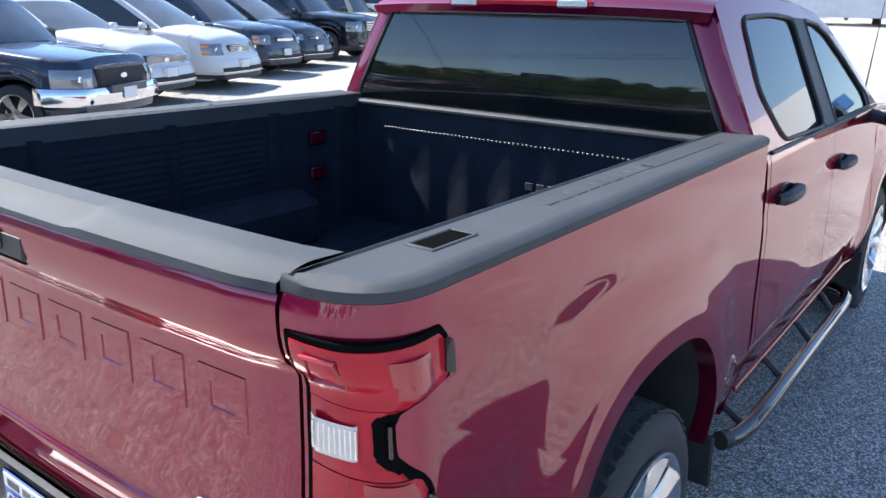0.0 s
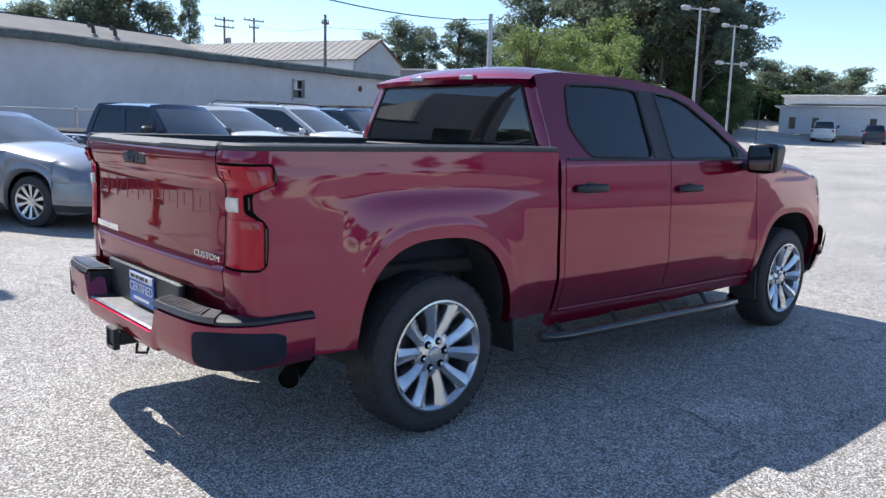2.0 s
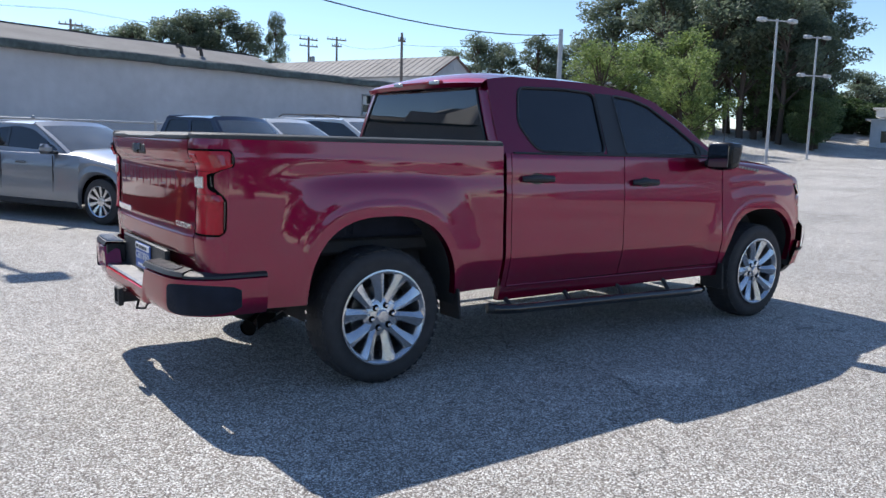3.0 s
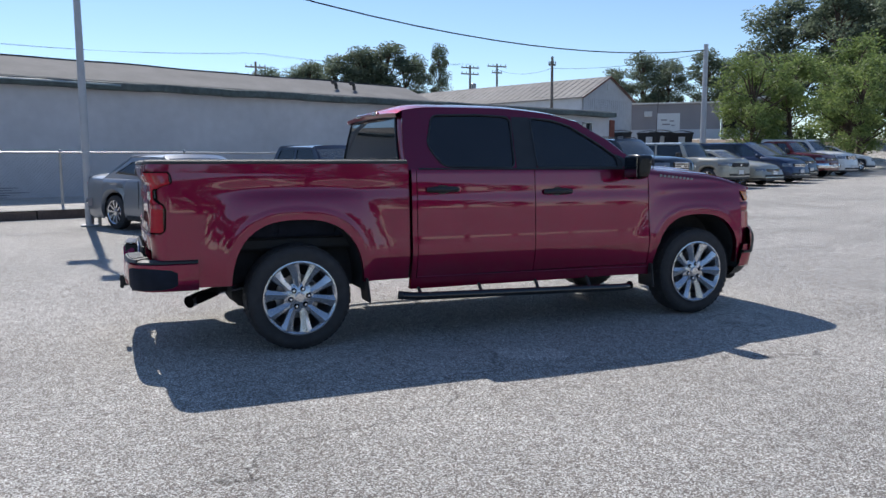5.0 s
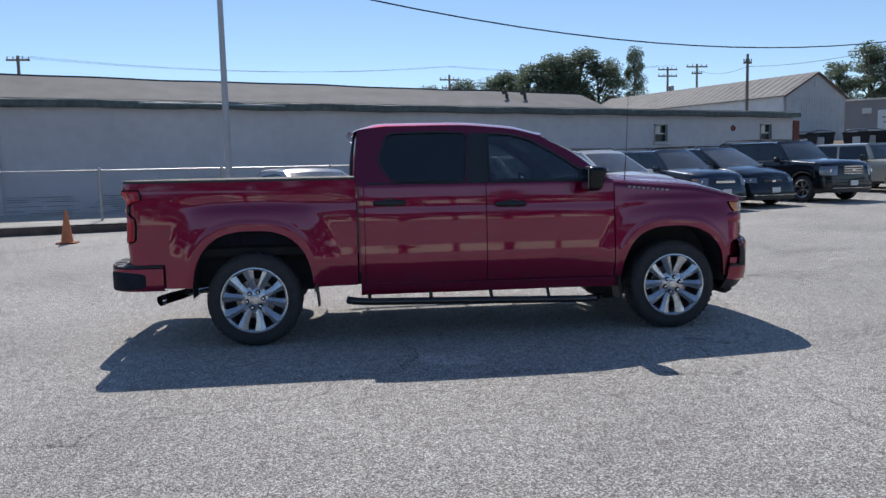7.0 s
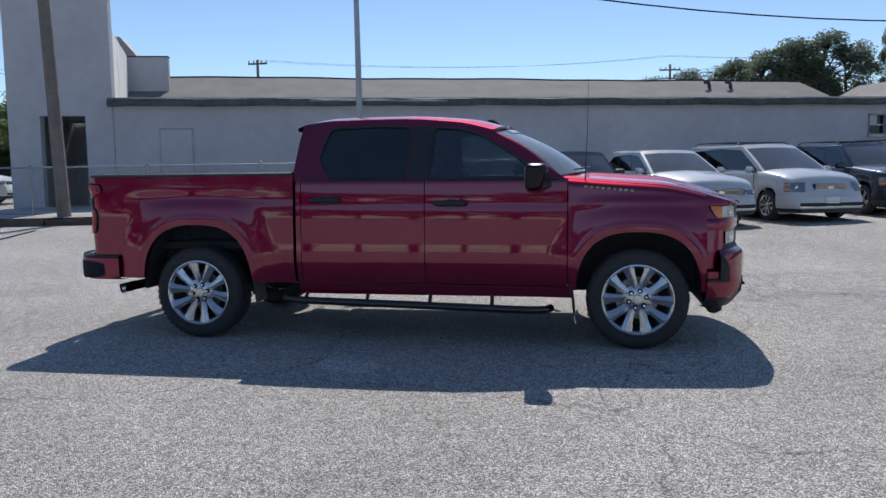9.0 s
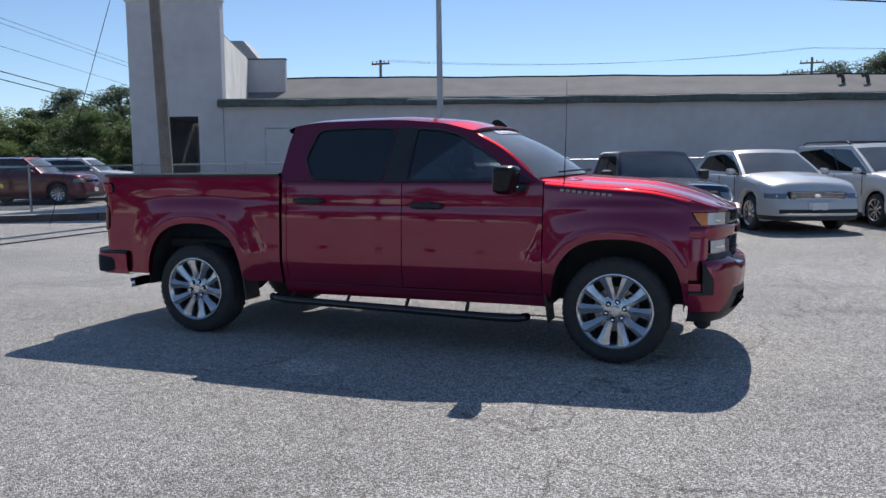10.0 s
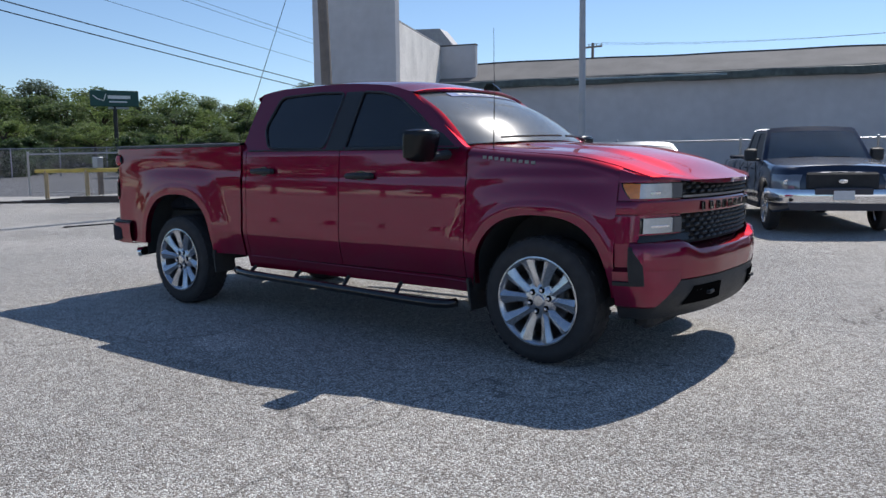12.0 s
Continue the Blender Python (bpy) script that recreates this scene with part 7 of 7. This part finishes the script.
vehicle("large black sport utility vehicle on chrome wheels", "suv", INK, parked(14.77, 14.70, ROW, 2.95, 2.04), 5.15, 2.04, 1.89, 2.95, 0.95, 0.40, (1.16, 1.26, 1.28), 1.22, (-0.95, 2.30, 1.72, -0.75), "suv", 3, 6, grille=(0.42, 0.28), bars=4, rails=True, clear=0.26, nose=0.35, lean=0.05, lamp=(0.36, 0.08))
vehicle("weathered off-white older sport utility vehicle", "suv", BEIGE, parked(19.75, 17.1, ROW, 2.80, 1.80), 4.75, 1.80, 1.76, 2.80, 0.82, 0.375, (1.08, 1.14, 1.16), 1.12, (-1.05, 1.80, 1.42, -0.95), "suv", 2, 6, bed=True, grille=(0.62, 0.16), clear=0.30, gmat=UNDER, lean=0.03, nose=0.25)
vehicle("pale beige saloon in the far row", "sedan", BEIGE, parked(21.9, 17.7, ROW, 2.75, 1.82), 4.9, 1.82, 1.45, 2.75, 1.0, 0.33, (0.80, 0.97, 1.0), 0.96, (-0.45, 2.10, 1.25, 0.25), "sedan", 2, 7)
vehicle("dark blue minivan in the far row", "minivan", DUSK, parked(24.6, 18.9, ROW, 3.03, 1.95), 5.1, 1.95, 1.75, 3.03, 0.96, 0.345, (0.95, 1.10, 1.12), 1.08, (-0.82, 2.80, 1.70, -0.60), "minivan", 3, 7, bars=2)
vehicle("dark grey sport utility vehicle in the far row", "suv", SLATE, parked(27.2, 20.7, ROW, 2.75, 1.85), 4.7, 1.85, 1.72, 2.75, 0.92, 0.36, (1.02, 1.12, 1.15), 1.10, (-0.80, 2.20, 1.55, -0.60), "suv", 3, 5)
vehicle("dark red pickup in the far row", "pickup truck", MAROON, parked(29.9, 21.9, ROW, 3.4, 1.95), 5.5, 1.95, 1.80, 3.4, 0.90, 0.38, (1.10, 1.22, 1.2), 1.20, (1.0, 2.80, 2.30, 1.15), "pickup_truck", 2, 6, bed=True, chrome_bumper=True, clear=0.32)
vehicle("white sport utility vehicle in the far row", "suv", WHITEP, parked(32.6, 23.1, ROW, 2.9, 1.98), 5.0, 1.98, 1.88, 2.9, 0.95, 0.39, (1.14, 1.24, 1.25), 1.20, (-0.90, 2.30, 1.70, -0.72), "suv", 3, 6, grille=(0.5, 0.24), bars=3)
vehicle("white saloon standing across the far row", "sedan", WHITEP, parked(38.5, 26.0, -25, 2.8, 1.85), 4.9, 1.85, 1.46, 2.8, 0.98, 0.335, (0.80, 0.98, 1.0), 0.97, (-0.42, 2.15, 1.28, 0.28), "sedan", 2, 8)
vehicle("dark red sport utility vehicle beyond the fence", "suv", MAROON, parked(-19.15, 16.05, 20, 2.95, 1.98), 5.1, 1.98, 1.78, 2.95, 0.98, 0.37, (1.05, 1.15, 1.18), 1.14, (-0.95, 2.35, 1.60, -0.75), "suv", 3, 10, rails=True)
vehicle("white sport utility vehicle beyond the fence", "suv", WHITEP, parked(-19.4, 19.1, 20, 2.85, 1.9), 4.8, 1.9, 1.75, 2.85, 0.95, 0.36, (1.02, 1.14, 1.16), 1.12, (-0.85, 2.35, 1.55, -0.65), "suv", 3, 10, rails=True)
vehicle("white pickup parked by the far workshop", "pickup truck", WHITEP, parked(73.5, 27.0, 20, 3.5, 2.0), 5.7, 2.0, 1.9, 3.5, 0.9, 0.39, (1.13, 1.25, 1.22), 1.24, (1.0, 2.9, 2.4, 1.15), "pickup_truck", 2, 6, bed=True, clear=0.34)
vehicle("grey sport utility vehicle parked by the far workshop", "suv", SLATE, parked(75.5, 23.5, 20, 2.75, 1.85), 4.7, 1.85, 1.72, 2.75, 0.92, 0.36, (1.02, 1.12, 1.15), 1.10, (-0.80, 2.20, 1.55, -0.60), "suv", 3, 5)

# black waste bins behind the row
BIN = mat("bin_plastic", (0.02, 0.022, 0.026), 0.6, 0, 0.2, 5)
for i, (x, y) in enumerate(((28.3, 36.6), (29.8, 37.2), (32.0, 37.0), (33.3, 37.4), (34.7, 37.0))):
    b = thing("waste_bin", "black wheeled waste container with a pale label", "waste container", "waste containers", "", pose(x, y, rise(x, y), 0, 0, -35))
    sh = Shape().grid([[(sx * k, sy * k, z) for sx, sy in ((-0.75, -0.55), (0.75, -0.55), (0.75, 0.55), (-0.75, 0.55))] for k, z in ((0.0, 0.1), (0.82, 0.12), (1.0, 1.15), (1.06, 1.18), (1.06, 1.24))], True)
    part("bin_body", sh, BIN, b)
    part("bin_lid", Shape().grid([[(x_, y_, 1.24 + 0.16 * math.sin(math.pi * u)) for y_ in (-0.58, 0.58)] for u, x_ in zip(span(0, 1, 9), span(-0.8, 0.8, 9))]), BIN, b)
    part("bin_label", Shape().box((0.0, -0.56, 0.72), (0.42, 0.02, 0.5), 0.005), WHITE, b, "pale label")

# barrier and hotel sign by the road
YEL = mat("faded_yellow", (0.55, 0.42, 0.10), 0.7, 0, 0.25, 3)
POSTW = mat("tan_post", (0.42, 0.33, 0.20), 0.85, 0, 0.25, 4)
bar_ = thing("guard_rail", "faded yellow rail on wooden posts at the lot's edge", "barrier")
for x, y in ((-18.4, 6.9), (-17.0, 7.45)):
    part("rail_post", Shape().box((x, y, rise(x, y) + 0.48), (0.10, 0.10, 1.0), 0.012), POSTW, bar_)
part("rail", Shape().tube([(-18.75, 6.76, 1.04), (-18.4, 6.9, 1.04), (-13.6, 8.8, 1.10)], 0.055, 8), YEL, bar_)
kerb_ = thing("road_kerb", "faded yellow painted kerb along the far side of the road", "kerb", "", "structure")
part("kerb_run", Shape().slab([[(x, y, rise(x, y) + 0.16), (x - 0.3, y, rise(x, y) + 0.16)] for x, y in ((-54.0, 12.0), (-56.0, 18.5), (-58.4, 25.0), (-60.6, 31.5), (-61.5, 38.0))], (0, 0, -0.22)), YEL, kerb_)
pb = thing("meter_post", "grey box on a wooden post by the rail", "meter box", "", "", base_at(-16.75, 7.75))
part("post", Shape().box((0, 0, 0.55), (0.13, 0.13, 1.1), 0.01), WOOD, pb)
part("meter_box", Shape().box((-0.05, -0.03, 1.18), (0.30, 0.2, 0.34), 0.02), GALV, pb)
sg = thing("hotel_sign", "green roadside sign board on a dark pole", "sign", "", "", pose(-61.0, 34.5, rise(-61, 34.5), 0, 0, 60))
part("sign_pole", Shape().tube([(0, 0, 0), (0, 0, 6.2)], 0.18, 10), UNDER, sg)
bo = part("sign_board", Shape().box((0, 0, 6.5), (4.1, 0.4, 1.45), 0.06), mat("sign_green", (0.012, 0.07, 0.06), 0.5, 0, 0.1, 2), sg, "green sign board")
for x, z, w, h in ((0.4, 6.62, 1.9, 0.30), (0.3, 6.2, 1.5, 0.12)):
    part("print_bar", Shape().box((x, -0.215, z), (w, 0.02, h)), WHITE, bo)
part("sign_swoosh", Shape().tube([(-1.8, -0.21, 6.75), (-1.4, -0.21, 6.45), (-0.9, -0.21, 6.3), (-0.7, -0.21, 6.9)], 0.05, 6), WHITE, bo)
part("sign_tray", Shape().box((0.3, 0, 5.65), (1.8, 0.3, 0.2), 0.03), mat("sign_grey", (0.3, 0.32, 0.34), 0.6), sg)

# fallen cable on the lot
tagged(part("ground_hose", Shape().tube([(-8.9, 2.5, rise(-8.9, 2.5) + 0.012), (-8.75, 3.6, rise(-8.7, 3.6) + 0.012), (-8.7, 5.2, rise(-8.7, 5.2) + 0.012), (-8.7, 7.2, rise(-8.7, 7.2) + 0.012), (-9.3, 9.0, rise(-9.3, 9) + 0.012)], 0.018, 6), GLOSSBLACK), "thin dark hose lying across the asphalt", "hose")

# ---- trees ----
BARK = mat("pine_bark", (0.09, 0.065, 0.05), 0.95, 0, 0.3, 3, 0.7, 20)
PINE = leafmat("pine_needles", (0.105, 0.14, 0.10), (0.20, 0.245, 0.16))
LEAF = leafmat("broad_leaves", (0.12, 0.18, 0.055), (0.26, 0.33, 0.11))
DARKLEAF = leafmat("oak_leaves", (0.085, 0.13, 0.055), (0.19, 0.25, 0.10))


HEDGE = leafmat("hedge_leaves", (0.035, 0.065, 0.022), (0.085, 0.135, 0.05))


def leaf_cloud(sh, rng, c, r, n, size):
    for _ in range(n):
        d = Vector((rng.gauss(0, 1), rng.gauss(0, 1), rng.gauss(0, 1)))
        d = d.normalized() * (rng.random() ** 0.45)
        p = Vector(c) + Vector((d.x * r[0], d.y * r[1], d.z * r[2]))
        a = Vector((rng.uniform(-1, 1), rng.uniform(-1, 1), rng.uniform(-0.6, 0.6))).normalized() * size * rng.uniform(0.6, 1.4)
        b = a.cross(Vector((rng.uniform(-1, 1), rng.uniform(-1, 1), rng.uniform(-1, 1)))).normalized() * size * 0.55 * rng.uniform(0.6, 1.3)
        k = len(sh.v)
        sh.v += [tuple(p - a), tuple(p + b), tuple(p + a), tuple(p - b)]
        sh.f.append((k, k + 1, k + 2, k + 3))


def tree(kind, seed, label, leaves, size=0.02):
    """A tree of height 1: trunk, limbs and a crown of leaf clumps."""
    rng = random.Random(seed)
    t = thing("tree", label, "tree", "trees")
    trunk, crown = Shape(), Shape()
    bend = [(0, 0, 0)]
    for i in range(1, 6):
        bend.append((bend[-1][0] + rng.uniform(-0.012, 0.012), bend[-1][1] + rng.uniform(-0.012, 0.012), i * (0.18 if kind != "broad" else 0.14)))
    trunk.tube(bend, [0.024, 0.019, 0.016, 0.013, 0.009, 0.005] if kind == "pine" else [0.035, 0.028, 0.024, 0.018, 0.012, 0.006], 7)
    if kind == "pine":
        spots = []
        for i in range(30):
            z = 0.42 + 0.56 * (i + rng.random()) / 30
            rr = 0.20 * (1 - ((z - 0.62) / 0.42) ** 2) + 0.03
            q = rng.uniform(0, 2 * math.pi)
            spots.append((rr * rng.uniform(0.35, 1.0), q, z, (0.10, 0.10, 0.06)))
        n = 250
    elif kind == "broad":
        spots = []
        for i in range(40):
            z = 0.18 + 0.78 * (i + rng.random()) / 40
            rr = 0.36 * math.sqrt(max(0.02, 1 - ((z - 0.52) / 0.47) ** 2))
            q = rng.uniform(0, 2 * math.pi)
            spots.append((rr * rng.uniform(0.25, 1.0), q, z, (0.11, 0.11, 0.085)))
        n = 250
    else:
        spots = [(0.36 * math.sqrt(max(0.05, 1 - ((i / 29 - 0.42) / 0.6) ** 2)) * (1 if i % 3 else 0.4), i * 2.4, 0.10 + 0.78 * i / 29, (0.18, 0.18, 0.14)) for i in range(30)]
        n = 200
    for rr, q, z, r in spots:
        c = Vector((rr * math.cos(q), rr * math.sin(q), z))
        z0 = max(0.12, z - 0.10 - rr * 0.4)
        i = min(4, int(z0 / (0.18 if kind != "broad" else 0.14)))
        if kind != "bush":
            trunk.tube([Vector(bend[i]).lerp(Vector(bend[i + 1]), 0.5) if z0 < 0.7 else Vector(bend[4]), c * 0.55 + Vector((0, 0, z0 * 0.45)), c], [0.008, 0.005, 0.002], 4)
        k = rng.uniform(0.7, 1.3)
        leaf_cloud(crown, rng, c, (r[0] * k, r[1] * k, r[2] * k), n, size)
    part("trunk", trunk, BARK, t, "", 60, False)
    part("crown", crown, leaves, t, "", 0, False)
    return t


kinds = {
    "pine": [tree("pine", s, "tall dark pine with a ragged crown", PINE, 0.0118) for s in (1, 2, 3)],
    "oak": [tree("broad", s, "dark green broad-leaved tree", DARKLEAF, 0.0140) for s in (11, 12)],
    "light": [tree("broad", s, "light green leafy tree", LEAF, 0.0130) for s in (21, 22)],
    "bush": [tree("bush", s, "clipped round green shrub", HEDGE, 0.036) for s in (31,)],
}
used = {k: 0 for k in kinds}
trng = random.Random(5)


def plant(kind, x, y, h, w=1.0):
    base = kinds[kind][used[kind] % len(kinds[kind])]
    used[kind] += 1
    m = Matrix.Translation((x, y, rise(x, y) - 0.1)) @ Matrix.Rotation(trng.uniform(0, 6.28), 4, "Z") @ Matrix.Diagonal((h * w, h * w, h, 1))
    if used[kind] <= len(kinds[kind]):
        base.matrix_basis = m
        return base
    o = kinds[kind][(used[kind] - 1) % len(kinds[kind])]
    c = copy_thing(o, Matrix())
    c.matrix_basis = m
    return c


for x, y, h, w in ((14.9, 81.9, 10.2, 1.0), (18.8, 81.0, 10.1, 1.1), (21.8, 80.2, 10.2, 1.2), (25.0, 79.3, 10.6, 1.3), (27.2, 78.5, 11.2, 1.3), (29.3, 77.7, 10.0, 1.1), (32.8, 76.3, 10.9, 0.55), (11.0, 88.0, 10.5, 1.0), (20.5, 88.0, 10.2, 1.3), (26.5, 84.6, 10.3, 1.2)):
    plant("pine", x, y, h, w)
for x, y, h, w in ((64.5, 87.6, 10.5, 1.1), (67.5, 85.4, 12.5, 1.2), (70.3, 83.3, 11.5, 1.1), (74.3, 80.0, 12.3, 1.2), (76.7, 77.8, 11.2, 1.1), (79.3, 75.3, 11.9, 1.2), (81.5, 73.1, 11.5, 1.2), (85.0, 68.0, 12.0, 1.3), (88.0, 63.0, 12.0, 1.3)):
    plant("pine", x, y, h, w)
for x, y, h, w in ((33.0, 28.6, 6.6, 1.0), (36.0, 28.8, 7.0, 1.05), (41.5, 28.5, 6.8, 1.0), (46.0, 33.0, 8.5, 1.0)):
    plant("light", x, y, h, w)
for x, y, h, w in ((55.5, 42.3, 7.5, 1.2), (56.9, 40.6, 8.8, 1.1), (62.5, 31.5, 5.0, 1.3), (65.0, 33.5, 4.5, 1.4), (67.5, 35.0, 5.0, 1.4), (63.5, 36.0, 6.5, 1.4), (70.0, 35.5, 4.0, 1.4), (60.0, 30.5, 4.5, 1.4), (61.0, 36.5, 8.0, 1.1)):
    plant("oak", x, y, h, w)
for x, y, h, w in ((67.2, 45.5, 12.5, 1.2), (69.3, 42.3, 15.5, 1.1), (71.4, 39.0, 15.0, 1.2), (72.8, 37.3, 14.0, 1.0), (66.0, 48.5, 13.5, 1.2), (62.0, 47.0, 15.0, 1.2), (57.0, 50.0, 13.0, 1.2), (58.2, 38.9, 15.0, 1.0), (59.6, 37.0, 14.2, 0.95), (62.0, 40.0, 15.6, 1.0), (60.5, 33.8, 12.6, 0.95), (62.8, 35.6, 13.8, 1.0), (56.5, 43.5, 13.2, 1.0), (64.5, 37.5, 14.6, 1.0), (66.5, 36.0, 12.0, 1.0), (63.8, 32.6, 10.5, 0.9)):
    plant("pine", x, y, h, w)
for x, y, h, w in ((95.0, 45.0, 7.5, 1.8), (99.0, 41.0, 7.0, 1.8), (103.0, 37.0, 7.5, 1.8), (92.0, 50.0, 8.0, 1.8), (88.0, 56.0, 8.5, 1.8), (107.0, 33.0, 7.0, 1.8), (110.0, 28.0, 7.2, 1.8), (84.0, 60.0, 9.0, 1.8), (143.4, 62.6, 9.0, 1.5), (145.1, 58.7, 9.4, 1.6), (146.6, 55.1, 8.5, 1.5), (130.7, 40.1, 10.4, 1.0), (141.0, 68.0, 9.5, 1.6), (150.0, 47.0, 8.0, 1.5), (150.0, 36.0, 8.5, 1.5), (148.0, 25.0, 9.0, 1.5)):
    plant("pine", x, y, h, w)
for i, (x, y, h) in enumerate(((-82.2, 25.6, 9.2), (-81.1, 31.4, 9.4), (-79.9, 35.0, 9.9), (-78.1, 38.6, 9.0), (-76.8, 42.1, 9.3), (-75.3, 45.7, 7.6), (-73.5, 49.5, 8.9), (-71.1, 53.0, 8.3), (-68.9, 56.0, 7.3), (-66.9, 58.5, 7.9), (-63.9, 61.9, 7.6), (-60.0, 65.5, 7.8), (-55.5, 69.0, 8.0), (-50.0, 74.0, 8.5))):
    plant(("oak", "light", "oak")[i % 3], x, y, h * 0.8, 1.7)
    plant(("light", "oak")[i % 2], x + 9, y - 6, h * 0.5, 1.8)
    plant(("light", "oak", "pine")[i % 3], x - 12, y + 7, h + 0.6, 1.45)
    plant("bush", x + 4, y - 3, h * 0.42, 1.7)
for x, y, h, w in ((-49.0, 48.0, 6.2, 1.5), (-45.5, 51.0, 5.6, 1.5), (-42.5, 54.5, 6.4, 1.5), (-47.0, 56.5, 7.0, 1.4), (-38.5, 57.0, 6.0, 1.5), (-52.5, 52.0, 7.0, 1.3)):
    plant("oak", x, y, h, w)
for x, y, h, w in ((-56.0, 60.0, 9.4, 1.3), (-51.0, 63.0, 9.0, 1.3), (-46.5, 65.0, 9.6, 1.2), (-60.0, 57.0, 9.0, 1.3)):
    plant("pine", x, y, h, w)
for x, y, h, w in ((76.0, 41.0, 4.2, 1.5), (79.0, 43.0, 4.6, 1.5), (82.0, 43.5, 4.4, 1.5), (86.0, 44.0, 4.8, 1.5), (90.0, 43.0, 4.4, 1.5), (72.5, 42.0, 4.0, 1.4), (94.0, 41.0, 4.4, 1.5)):
    plant("bush", x, y, h, w)
for x, y, h, w in ((-38.6, 22.2, 2.7, 1.0), (-37.4, 24.0, 2.3, 1.0), (-36.6, 25.6, 2.0, 1.0), (-35.4, 27.6, 1.9, 1.0), (-46.0, 28.3, 3.0, 1.0), (-44.2, 31.4, 2.7, 1.0), (-50.3, 20.4, 2.8, 1.0), (-40.5, 34.0, 2.4, 1.0), (-58.0, 18.0, 2.6, 1.1), (-54.0, 23.5, 3.0, 1.2), (-37.5, 36.0, 2.6, 1.2)):
    plant("bush", x, y, h, w)
# unseen tree ring behind the camera; taller towards -y to darken the paint's reflections
for i in range(50):
    a = radians(172 + i * 4.0)
    d = 98 + 8 * math.sin(i * 2.3)
    plant(("pine", "oak")[i % 2], 5 + d * math.cos(a), d * math.sin(a), (5.6 + 8.5 * step(205, 222, 172 + i * 4.0) * step(300, 286, 172 + i * 4.0)) + 0.7 * math.sin(i * 1.7), 2.3 if i < 9 or i > 34 else 1.5)
